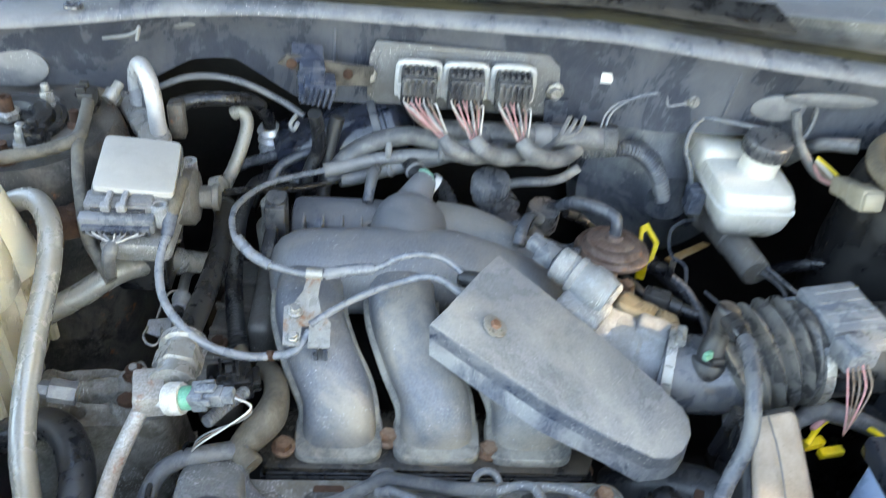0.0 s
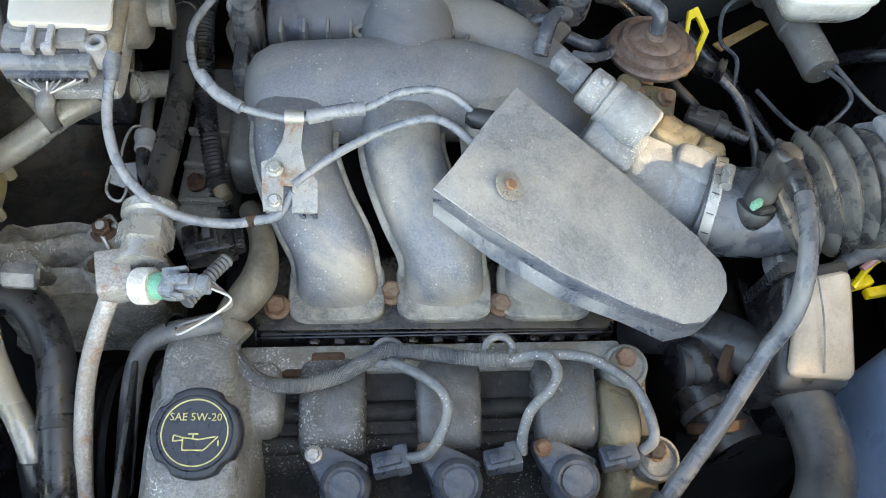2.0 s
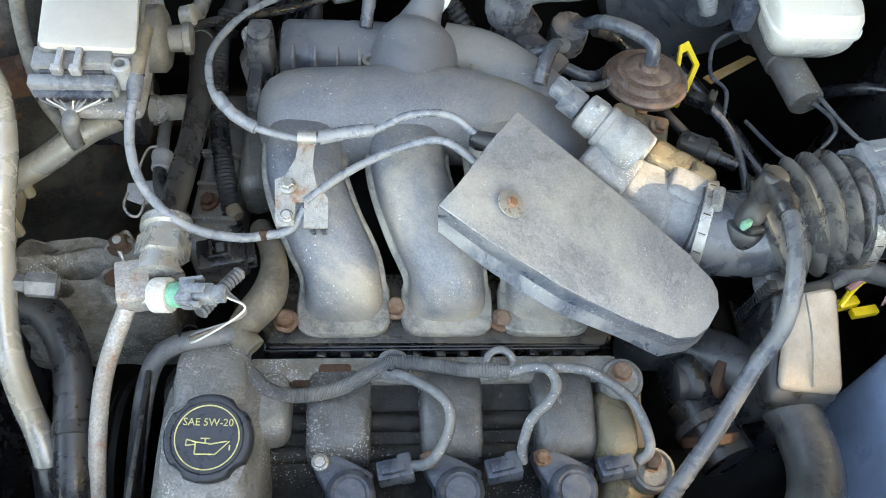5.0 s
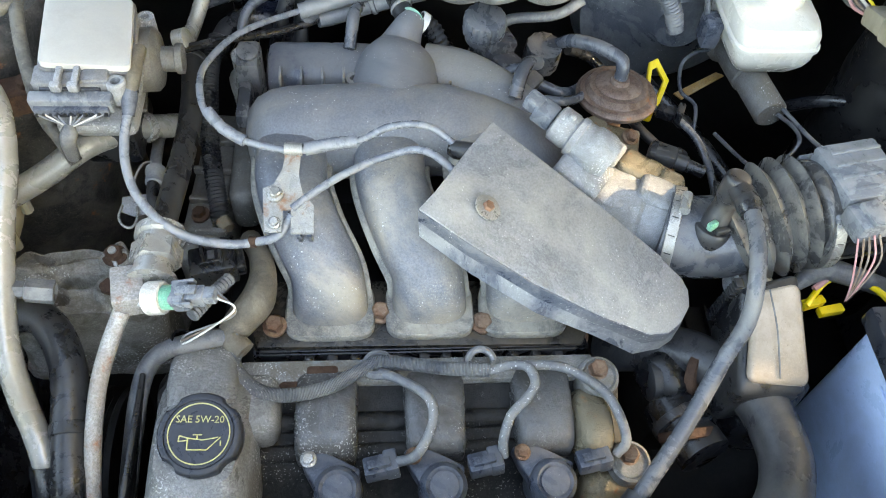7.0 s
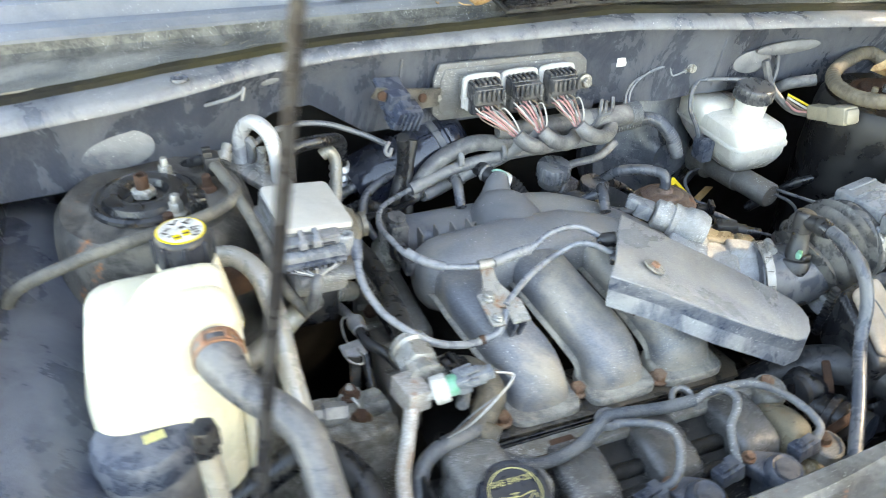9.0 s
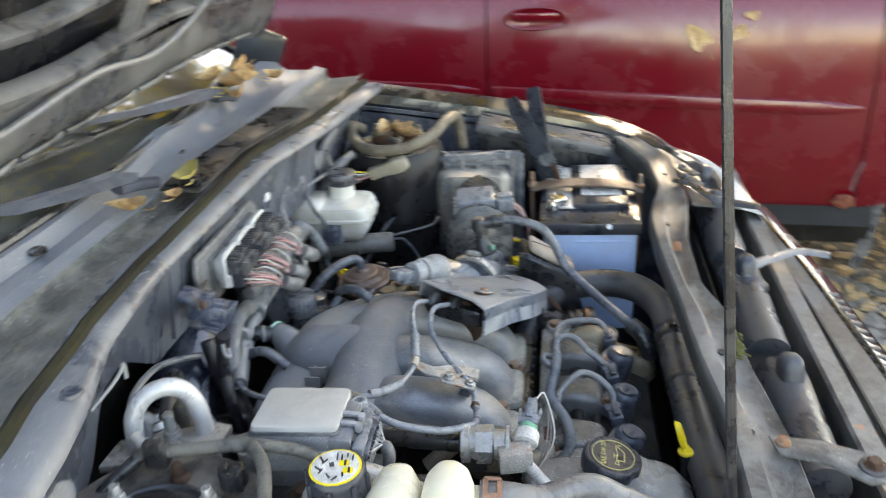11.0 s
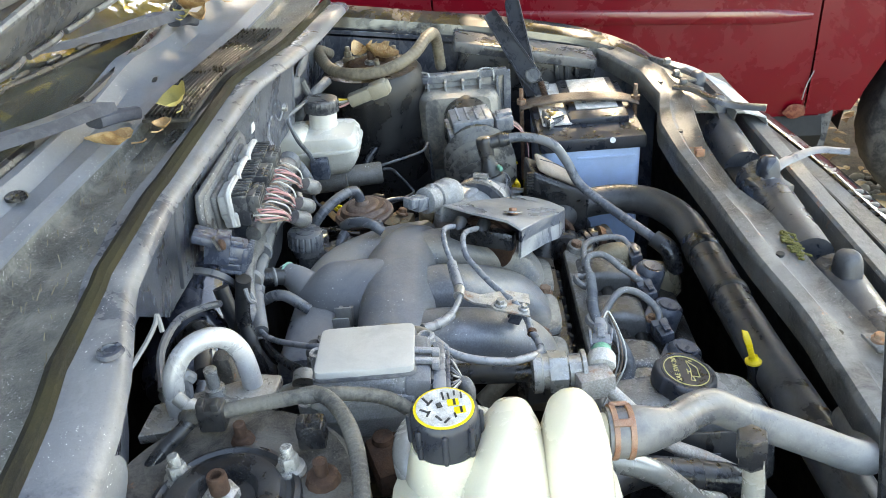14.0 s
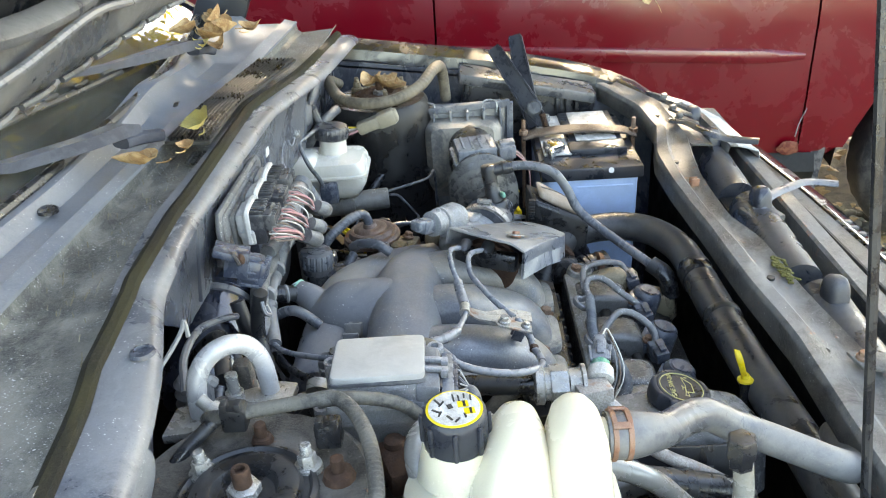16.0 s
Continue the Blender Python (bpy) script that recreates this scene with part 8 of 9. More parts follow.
# ---- along the firewall ----
ec = thing("engine_computer", (0.05, 0.522, 1.03), "pale engine computer plate with three wired connectors", "engine computer")
bm = B()
out = [(-0.064, 1.095), (-0.056, 1.115), (0.150, 1.109), (0.166, 1.095), (0.172, 1.040), (0.160, 1.029), (-0.055, 1.034), (-0.066, 1.045)]
sheet(bm, [(x, 0.519, z) for x, z in out], 0.006, (0, 1, 0), 0.002)
sheet(bm, [(x * 0.93 + 0.004, 0.5175, 1.072 + (z - 1.072) * 0.82) for x, z in out], 0.003, (0, 1, 0), 0.001)
part("plate", bm, "ecu", ec)
for k, x in enumerate((-0.005, 0.050, 0.106)):
    bm = B()
    rbox(bm, (x, 0.515, 1.074), (0.050, 0.006, 0.050), 0.003)
    part("connector_seat", bm, "ecu", ec)
    bm = B()
    rbox(bm, (x, 0.505, 1.082), (0.047, 0.014, 0.034), 0.006)
    for o in (-1, 1):
        rbox(bm, (x + o * 0.021, 0.499, 1.066), (0.008, 0.018, 0.020), 0.003, (0, 12 * o, 0))
    tube(bm, [(x - 0.024, 0.497, 1.060), (x - 0.024, 0.497, 1.092), (x - 0.018, 0.497, 1.101), (x + 0.018, 0.497, 1.101), (x + 0.024, 0.497, 1.092), (x + 0.024, 0.497, 1.060)], 0.0042, 8, 3)
    cn = part("collar", bm, "ecu_white", ec, "white connector collar")
    bm = B()
    rbox(bm, (x, 0.490, 1.076), (0.042, 0.028, 0.042), 0.004)
    rbox(bm, (x, 0.475, 1.084), (0.040, 0.014, 0.022), 0.002)
    part("plug", bm, "plastic_dusty", cn, "dark plug")
    for i in range(6):
        part("rib", rbox(B(), (x - 0.0175 + 0.007 * i, 0.468, 1.086), (0.004, 0.010, 0.015), 0.001), "plastic_dusty", cn)
        part("rib", rbox(B(), (x - 0.0175 + 0.007 * i, 0.486, 1.0985), (0.004, 0.020, 0.004), 0.001), "plastic_dusty", cn)
    gx = (0.026, 0.062, 0.118)[k]
    for i in range(16):
        a = (i - 7.5) / 7.5
        bm = B()
        tube(bm, [(x + 0.017 * a, 0.474, 1.068 - 0.008 * (i % 2)), (x + 0.018 * a + 0.002, 0.462 + 0.002 * (i % 3), 1.067 - 0.006 * (i % 3)), ((x + gx) / 2 + 0.012 * a, 0.453 - 0.003 * (i % 4), 1.055 - 0.004 * (i % 3)), (gx + 0.006 * a, 0.442 + 0.002 * (i % 3), 1.038 - 0.003 * (i % 2))], 0.0011, 6, 5)
        part("wire", bm, ("wire_white", "wire_pink", "wire_brown", "wire_pink", "hose_pale")[i % 5], cn)
    part("wrap", tube(B(), [(gx - 0.002, 0.438, 1.039, 0.009), (gx + 0.008, 0.431, 1.029, 0.0105), (gx + 0.03, 0.434, 1.018, 0.0105), (gx + 0.055, 0.452, 1.010, 0.0105), (gx + 0.075, 0.475, 1.008, 0.010)], 0.010, 12), "tape", cn)
bolt(ec, (-0.062, 0.514, 1.073), (0, -1, 0), 0.006, "steel")
bolt(ec, (0.163, 0.512, 1.066), (0, -1, 0), 0.008, "steel")
part("tab", sheet(B(), [(0.152, 0.513, 1.055), (0.182, 0.513, 1.055), (0.186, 0.520, 1.015), (0.158, 0.520, 1.012)], 0.003, (0, 1, 0)), "connector_blue", ec, "blue-grey bolt tab")
dg = thing("diagnostic_plug", (-0.13, 0.47, 1.06), "blue-grey diagnostic plug on a rusty bracket", "connector")
bm = B()
sheet(bm, [(-0.058, 0.508, 1.086), (-0.060, 0.508, 1.062), (-0.105, 0.498, 1.066), (-0.145, 0.478, 1.092), (-0.165, 0.470, 1.104), (-0.155, 0.478, 1.112), (-0.11, 0.492, 1.098)], 0.003, (0, 1, 0.2))
part("bracket", bm, "tower", dg, "rust-stained dark bracket")
bm = B()
rbox(bm, (-0.134, 0.4930, 1.105), (0.036, 0.028, 0.009), 0.002, (24, 8, 10))
rbox(bm, (-0.130, 0.4850, 1.090), (0.029, 0.026, 0.030), 0.002, (14, 6, 10))
rbox(bm, (-0.121, 0.4740, 1.074), (0.036, 0.026, 0.029), 0.002, (20, 10, 12))
rbox(bm, (-0.122, 0.4690, 1.090), (0.016, 0.018, 0.007), 0.0012, (20, 10, 12))
shell = part("shell", bm, "connector_navy", dg)
for i in range(6):
    part("fin", rbox(B(), (-0.1355 + 0.0060 * i, 0.4595, 1.073 - 0.001 * i), (0.0032, 0.006, 0.026), 0.0008, (20, 10, 12)), "connector_navy", shell)
for j in range(3):
    part("fin", rbox(B(), (-0.1405, 0.474, 1.065 + 0.008 * j), (0.006, 0.022, 0.0040), 0.0008, (20, 10, 12)), "connector_navy", shell)
for p in ((-0.150, 0.474, 1.103), (-0.088, 0.497, 1.082)):
    part("rivet", lathe(B(), p, (0.1, -0.95, 0.3), [(0.006, 0), (0.006, 0.002), (0.004, 0.0035)], 12), "rust", dg, "rusty rivet")
part("lead", tube(B(), [(-0.125, 0.468, 1.045), (-0.122, 0.475, 1.02), (-0.122, 0.480, 0.99), (-0.135, 0.472, 0.955), (-0.15, 0.46, 0.90)], 0.0085, 12), "rubber", dg)
part("tag_end", tube(B(), [(-0.145, 0.462, 1.045), (-0.152, 0.458, 1.035), (-0.148, 0.454, 1.03), (-0.143, 0.458, 1.038)], 0.0025, 6), "hose_pale", dg)
tk = thing("main_harness", (0.1, 0.49, 0.98), "thick pale taped wiring trunk below the computer", "wiring")
part("trunk", tube(B(), [(0.02, 0.492, 1.020, 0.010), (0.06, 0.490, 1.018, 0.013), (0.12, 0.488, 1.017, 0.0155), (0.19, 0.486, 1.018, 0.0155), (0.228, 0.484, 1.018, 0.015)], 0.014, 16), "tape", tk)
part("end_cap", tube(B(), [(0.226, 0.484, 1.018, 0.0165), (0.242, 0.483, 1.019, 0.0165)], 0.0165, 16, 1, ribs=500, rib=0.0006), "hose_pale", tk, "pale ribbed end cap")
part("second_trunk", tube(B(), [(-0.11, 0.475, 0.95), (-0.085, 0.485, 0.978), (-0.055, 0.492, 0.995), (-0.012, 0.495, 1.005), (0.03, 0.494, 0.999), (0.08, 0.494, 0.998), (0.14, 0.494, 0.996)], 0.0115, 14), "tape", tk)
part("conduit", tube(B(), [(0.10, 0.490, 1.0), (0.17, 0.486, 0.998), (0.235, 0.484, 1.005), (0.262, 0.484, 1.006), (0.289, 0.486, 0.992), (0.312, 0.482, 0.965), (0.320, 0.478, 0.945)], 0.0095, 12, ribs=220, rib=0.001), "rubber_grey", tk)
part("sleeve_tip", tube(B(), [(0.312, 0.482, 0.962, 0.010), (0.322, 0.477, 0.938, 0.0105)], 0.01, 12, 1), "hose_pale", tk)
for x in (-0.037, 0.028):
    part("clip", lathe(B(), (x, 0.489, 0.989), (1, 0, 0), [(0.013, -0.004), (0.0145, -0.002), (0.0145, 0.002), (0.013, 0.004)], 16), "hose_pale", tk, "pale clip")
part("drop_loom", tube(B(), [(0.085, 0.480, 1.022, 0.0105), (0.055, 0.486, 0.999, 0.0115), (0.028, 0.492, 0.980, 0.0115), (-0.034, 0.490, 0.960, 0.0105), (-0.080, 0.480, 0.950, 0.0105), (-0.096, 0.474, 0.950, 0.0095)], 0.0105, 12), "hose_pale", tk)
part("thin_lead", tube(B(), [(-0.090, 0.477, 0.950), (-0.127, 0.457, 0.950), (-0.165, 0.432, 0.960), (-0.200, 0.405, 0.975), (-0.240, 0.372, 0.990)], 0.0048, 10), "rubber", tk, "thin black lead")
part("tie", lathe(B(), (-0.034, 0.490, 0.960), (0.9, 0.05, 0.3), [(0.0112, -0.003), (0.0126, -0.002), (0.0126, 0.002), (0.0112, 0.003)], 16), "hose_pale", tk, "pale clip")
part("drop_loom", tube(B(), [(-0.10, 0.505, 1.02), (-0.11, 0.495, 0.98), (-0.115, 0.48, 0.94), (-0.12, 0.46, 0.90)], 0.009, 12), "rubber", tk)
part("lower_loom", tube(B(), [(0.20, 0.47, 0.985), (0.17, 0.462, 0.97), (0.12, 0.46, 0.965), (0.10, 0.455, 0.95)], 0.006, 10), "tape", tk)
part("band", lathe(B(), (0.15, 0.487, 1.0175), (1, 0, 0), [(0.016, -0.010), (0.0168, -0.008), (0.0168, 0.008), (0.016, 0.010)], 16), "hose_pale", tk)
cyl = thing("vacuum_canister", (-0.04, 0.56, 0.93), "glossy black cylindrical canister below the firewall", "canister")
part("can", lathe(B(), (-0.175, 0.545, 0.925), (0.93, 0.08, 0.35), [(0.02, 0), (0.044, 0.006), (0.051, 0.018), (0.051, 0.15), (0.054, 0.152), (0.054, 0.166), (0.046, 0.176), (0.02, 0.184)], 40), "can_black", cyl)
part("band", lathe(B(), (-0.050, 0.556, 0.972), (0.93, 0.08, 0.35), [(0.051, 0), (0.0535, 0.001), (0.0535, 0.010), (0.051, 0.011)], 40), "rubber_grey", cyl)
bm = B()
rbox(bm, (0.234, 0.522, 1.083), (0.030, 0.0015, 0.014), 0, (8, -3, -6))
solo("sticker", bm, "white", "small white blank sticker on the firewall", "sticker")
part("firewall_stud", lathe(B(), (0.332, 0.505, 1.070), (0, -1, 0), [(0.012, 0), (0.011, 0.004), (0.007, 0.005), (0.006, 0.012)], 16), "steel", car)
fw = thing("firewall_wires", (0.25, 0.5, 1.02), "thin pale wires pinned to the firewall", "wiring")
for o in (0.0, 0.006):
    part("wire", tube(B(), [(0.222 + o, 0.490, 1.025), (0.228 + o, 0.500, 1.045), (0.245 + o, 0.508, 1.058), (0.275, 0.510, 1.068 + o * 0.3), (0.298, 0.508, 1.074), (0.302, 0.505, 1.065), (0.306, 0.502, 1.060), (0.325, 0.50, 1.066)], 0.0014, 6), "cable", fw)
part("hose", tube(B(), [(0.485, 0.50, 1.085), (0.49, 0.495, 1.06), (0.482, 0.487, 1.035), (0.462, 0.48, 1.025), (0.43, 0.475, 1.03)], 0.0035, 8), "rubber_grey", fw)
part("hose", tube(B(), [(0.352, 0.500, 1.048), (0.34, 0.495, 1.035), (0.335, 0.485, 1.01), (0.345, 0.475, 0.985), (0.350, 0.468, 0.96)], 0.0035, 8), "rubber_grey", fw)
part("hose", tube(B(), [(0.352, 0.500, 1.048), (0.38, 0.485, 1.052), (0.41, 0.478, 1.050), (0.44, 0.478, 1.045)], 0.0035, 8), "rubber_grey", fw)
part("hose", tube(B(), [(0.46, 0.49, 1.07), (0.475, 0.48, 1.03), (0.50, 0.46, 1.0), (0.53, 0.45, 0.99)], 0.006, 8), "tape", fw)
part("wire", tube(B(), [(-0.36, 0.497, 1.11), (-0.333, 0.489, 1.118), (-0.318, 0.484, 1.126), (-0.314, 0.482, 1.132), (-0.318, 0.480, 1.118)], 0.0022, 6), "hose_pale", fw)
for k, (dx, dz) in enumerate(((0, 0), (0.01, 0.005), (-0.008, 0.004))):
    part("wire", tube(B(), [(0.19 + dx, 0.492, 1.04 + dz), (0.18 + dx, 0.478, 1.03), (0.165, 0.47, 1.02 + dz), (0.15 + dx, 0.475, 1.0)], 0.003, 6), "tape", fw)

# dark small hoses and clutter between the engine and the firewall
for i, (ln, r, m_) in enumerate((([(0.19, 0.45, 0.93), (0.22, 0.46, 0.91), (0.25, 0.44, 0.89), (0.27, 0.40, 0.87), (0.30, 0.36, 0.86)], 0.006, "rubber"),
                                ([(0.286, 0.381, 0.905), (0.305, 0.369, 0.905), (0.328, 0.334, 0.900), (0.337, 0.282, 0.885), (0.338, 0.25, 0.86)], 0.0042, "rubber_grey"),
                                ([(0.12, 0.40, 0.92), (0.15, 0.41, 0.915), (0.18, 0.40, 0.91), (0.21, 0.42, 0.90)], 0.007, "rubber_grey"),
                                ([(0.30, 0.48, 0.86), (0.36, 0.42, 0.83), (0.42, 0.33, 0.80), (0.50, 0.28, 0.78)], 0.010, "rubber"),
                                ([(0.29, 0.33, 0.86), (0.30, 0.31, 0.90), (0.285, 0.30, 0.915), (0.27, 0.29, 0.90)], 0.009, "rubber"),
                                ([(0.45, 0.44, 0.84), (0.50, 0.40, 0.90), (0.54, 0.36, 0.92), (0.56, 0.30, 0.90)], 0.008, "rubber"))):
    solo("thin_hose", tube(B(), ln, r, 10), m_, "thin dark hose among the engine parts", "hose")
bm = B()
rbox(bm, (0.297, 0.374, 0.906), (0.022, 0.014, 0.014), 0.003, (0, 0, -25))
rbox(bm, (0.310, 0.367, 0.912), (0.008, 0.02, 0.016), 0.002, (0, 0, -25))
solo("hose_clip", bm, "plastic", "small black hose clip", "clip")

# ---- cowl: wipers and leaves ----
w1 = thing("wiper_arm", (0.0, 0.66, 1.18), "dusty black windscreen wiper arm", "wiper", "wipers")
bm = B()
loft(bm, [[p + Vector((0.28 * u * w, 0.96 * u * w, z)) for u, z in ((-1, 0), (-0.8, h), (0.8, h), (1, 0))] for p, w, h in ((Vector((0.035, 0.630, 1.188)), 0.010, 0.012), (Vector((0.01, 0.638, 1.194)), 0.013, 0.016), (Vector((-0.035, 0.665, 1.196)), 0.013, 0.014), (Vector((-0.10, 0.725, 1.198)), 0.012, 0.012), (Vector((-0.20, 0.82, 1.235)), 0.009, 0.010), (Vector((-0.30, 0.91, 1.285)), 0.006, 0.008))])
part("arm", bm, "wiper", w1)
part("pivot", sweep(B(), [(0.005, 0.640, 1.188), (0.030, 0.628, 1.184), (0.060, 0.612, 1.176)], lambda s: sup(0.028 - 0.008 * s, 0.016, 3, 12), side=(0.5, 0.85, 0), step=4), "wiper", w1)
w2 = thing("wiper_arm", (0.35, 0.66, 1.18), "dusty black windscreen wiper arm", "wiper", "wipers")
bm = B()
loft(bm, [[p + Vector((0.28 * u * w, 0.96 * u * w, z)) for u, z in ((-1, 0), (-0.8, h), (0.8, h), (1, 0))] for p, w, h in ((Vector((0.42, 0.655, 1.198)), 0.012, 0.012), (Vector((0.37, 0.668, 1.205)), 0.015, 0.016), (Vector((0.30, 0.70, 1.210)), 0.012, 0.014), (Vector((0.24, 0.735, 1.215)), 0.008, 0.010), (Vector((0.12, 0.775, 1.235)), 0.006, 0.008))])
part("arm", bm, "wiper", w2)
part("blade", tube(B(), [(0.36, 0.712, 1.205), (0.25, 0.728, 1.208), (0.114, 0.748, 1.215), (0.03, 0.758, 1.222), (-0.15, 0.785, 1.23)], 0.006, 8, flat=0.8), "plastic", w2, "black wiper blade")
for i in range(6):
    part("blade_bridge", rbox(B(), (0.30 - 0.07 * i, 0.722 + 0.010 * i, 1.214 + 0.003 * i), (0.03, 0.006, 0.005), 0.0015, (0, 0, -9)), "plastic", w2)
part("pivot", sweep(B(), [(0.40, 0.660, 1.198), (0.425, 0.650, 1.194), (0.445, 0.642, 1.186)], lambda s: sup(0.026 - 0.008 * s, 0.016, 3, 12), side=(0.4, 0.9, 0), step=4), "wiper", w2)


def leaf(at, size, yaw, tilt, curl, mat, label):
    """A dry lobed leaf with a midrib fold, curled up, and its stalk."""
    rnd = random.Random(int(at[0] * 1000) * 31 + int(at[1] * 1000))
    n = 16
    ring = []
    for i in range(n):
        a = math.pi * 2 * i / n
        r = size * (0.5 + 0.12 * math.cos(3 * a) + 0.10 * rnd.random() + 0.12 * math.cos(a))
        ring.append((r * math.cos(a), r * 0.75 * math.sin(a)))
    m = Matrix.Translation(at) @ pose(0, 0, 0, tilt, 0, yaw)
    bm = B()
    rows = []
    for k in (0.05, 0.35, 0.7, 1.0):
        rows.append([m @ Vector((x * k, y * k, curl * size * (k * k * (0.5 + y * y / size / size * 4)) + 0.06 * size * rnd.random())) for x, y in ring])
    low_ = [[p - Vector((0, 0, 0.0006)) for p in r] for r in rows]
    loft(bm, rows + low_[::-1], caps=True)
    tube(bm, [m @ Vector((-size * 0.45, 0, 0.002)), m @ Vector((-size * 0.8, 0.004, size * 0.10)), m @ Vector((-size * 1.0, 0.01, size * 0.2))], 0.0009, 5, 3)
    return solo("dry_leaf", bm, mat, label, "leaf", "dry leaves")


for at, s, yw, ti, cu, m_ in (((0.055, 0.556, 1.186), 0.045, 30, -25, 0.3, "leaf_yellow"), ((-0.03, 0.607, 1.172), 0.045, 80, 10, 0.3, "leaf_brown"), ((0.015, 0.565, 1.172), 0.025, 10, 0, 0.3, "leaf_brown"), 
                              ((0.46, 0.655, 1.20), 0.042, 20, 10, 0.5, "leaf_brown"), ((0.50, 0.63, 1.205), 0.038, 100, -20, 0.5, "leaf_brown"), ((0.42, 0.62, 1.195), 0.04, 200, 20, 0.4, "leaf_brown"), ((0.53, 0.66, 1.21), 0.036, 60, 30, 0.5, "leaf_brown"), ((0.48, 0.69, 1.21), 0.04, 130, 0, 0.4, "leaf_brown"), ((0.445, 0.64, 1.207), 0.035, 250, 15, 0.5, "leaf_brown"), ((0.475, 0.625, 1.208), 0.034, 310, -15, 0.5, "leaf_brown"), ((0.41, 0.65, 1.2), 0.032, 20, 10, 0.4, "leaf_yellow"), ((0.515, 0.645, 1.22), 0.034, 170, 25, 0.5, "leaf_brown"),
                              ((0.61, 0.375, 1.056), 0.05, 40, 5, 0.4, "leaf_brown"), ((0.625, 0.40, 1.058), 0.045, 160, 5, 0.4, "leaf_brown"), ((0.60, 0.36, 1.055), 0.04, 250, 5, 0.4, "leaf_brown"), ((0.56, 0.60, 1.19), 0.045, 0, 0, 0.3, "leaf_brown"),
                              ((0.02, 0.80, 1.262), 0.04, 0, 28, 0.2, "leaf_brown"), ((0.10, 0.79, 1.258), 0.04, 60, 28, 0.2, "leaf_brown")):
    leaf(at, s, yw, ti, cu, m_, "dry curled yellow leaf" if m_ == "leaf_yellow" else "dry curled brown leaf")
rnd = random.Random(11)
bm = B()
for i in range(80):
    x = rnd.uniform(-0.42, 0.10)
    y = lip(x) + 0.062 + rnd.random() ** 2.5 * 0.05 if i % 3 else ridge(x) - 0.006 - rnd.random() ** 2 * 0.02
    a = rnd.uniform(-0.5, 0.8)
    L_ = rnd.choice((0.002, 0.003, 0.004, 0.006, 0.012))
    tube(bm, [(x, y, 1.1455), (x + L_ * math.cos(a), y + L_ * math.sin(a) * 0.5, 1.147 + rnd.random() * 0.004)], rnd.choice((0.0003, 0.0004, 0.0005)), 4, 1)
tagged(solo("dry_grass", bm, "straw", "scattered dry grass blades in the cowl tray", "dry grass"), kind="stuff")
stuck = []
for at, s_, yw in (((1.741, -0.384, 0.973), 0.075, 40), ((1.741, -0.506, 0.995), 0.05, 120), ((1.741, -0.539, 1.046), 0.035, 80)):
    ob = leaf((0, 0, 0), s_, yw, 0, 0.12, "leaf_brown", "dry tan leaf stuck to the red car door")
    ob.matrix_world = Matrix.Translation(at) @ pose(0, 0, 0, 0, -82, 0) @ Matrix.Translation(ob.location)
    stuck.append(ob)

# ---- the red car beside it ----
rc = thing("red_car", (1.95, 0.0, 0.0), "dark red car parked alongside with rust at the sill", "car")
RX = 1.75
SIDE = [(0.16, 0.30), (0.05, 0.36), (0.02, 0.42), (0.0, 0.60), (0.0, 0.72), (-0.005, 0.85), (0.005, 1.00), (0.03, 1.10), (0.055, 1.14), (0.075, 1.15)]
WY, WZ, AR = -1.47, 0.335, 0.41


def side_panel(y0, y1, name, label, arch=False):
    bm = B()
    n = 14
    ys = [y0 + (y1 - y0) * i / n for i in range(n + 1)]
    rows = []
    for y in ys:
        row = []
        for o, z in SIDE:
            zz = z
            if arch and abs(y - WY) < AR:
                zz = max(z, WZ + math.sqrt(AR * AR - (y - WY) ** 2) * 0.98)
            row.append(Vector((RX + o + 0.012 * ((y + 0.3) / 1.4) ** 2, y, zz)))
        rows.append(row)
    inn = [[p + Vector((0.02, 0, 0)) for p in r] for r in rows]
    loft(bm, [a + b[::-1] for a, b in zip(rows, inn)])
    return part(name, bm, "red", rc, label)


door = side_panel(-0.915, 0.305, "front_door", "glossy dark red door")
side_panel(0.312, 1.45, "rear_door", "glossy dark red rear door")
side_panel(1.457, 2.4, "rear_quarter", "dark red rear quarter")
side_panel(-1.95, -0.922, "front_wing", "dark red front wing", True)
for y0, y1, nm in ((-0.895, 0.29, "moulding"), (0.325, 1.43, "moulding")):
    bm = B()
    ys = [y0 + (y1 - y0) * i / 16 for i in range(17)]
    loft(bm, [[Vector((RX - t * k - 0.001 + 0.012 * ((y + 0.3) / 1.4) ** 2, y, 0.768 + 0.045 * (y + 0.45) + z * (0.35 + 0.65 * k))) for t, z in ((0, -0.026), (0.008, -0.026), (0.013, -0.018), (0.014, 0.0), (0.010, 0.016), (0, 0.022))] for y, k in zip(ys, [0.1, 0.7] + [1] * 15)])
    part(nm, bm, "red", rc, "red side moulding")
bm = B()
loft(bm, [[Vector((RX - 0.002 - t, 0.14 + a * k, 1.045 + b * k)) for a, b in sup(0.21, 0.075, 2.4, 28)] for t, k in ((-0.006, 1.0), (0.000, 1.0), (0.0015, 0.95), (-0.002, 0.86), (-0.005, 0.7))])
hdl = part("handle_cup", bm, "red", door, "red door handle recess")
part("handle", rbox(B(), (RX - 0.007, 0.14, 1.056), (0.014, 0.15, 0.024), 0.005), "red", hdl)
part("sill", surface(B(), lambda u, v: (RX + (0.03, 0.0, 0.04)[v], u, (0.40, 0.34, 0.26)[v]), [-0.98, -0.4, 0.3, 1.0, 1.5], [0, 1, 2], 0.01, (1, 0, 0)), "dark", rc, "dark sill")
rust_bm = B()
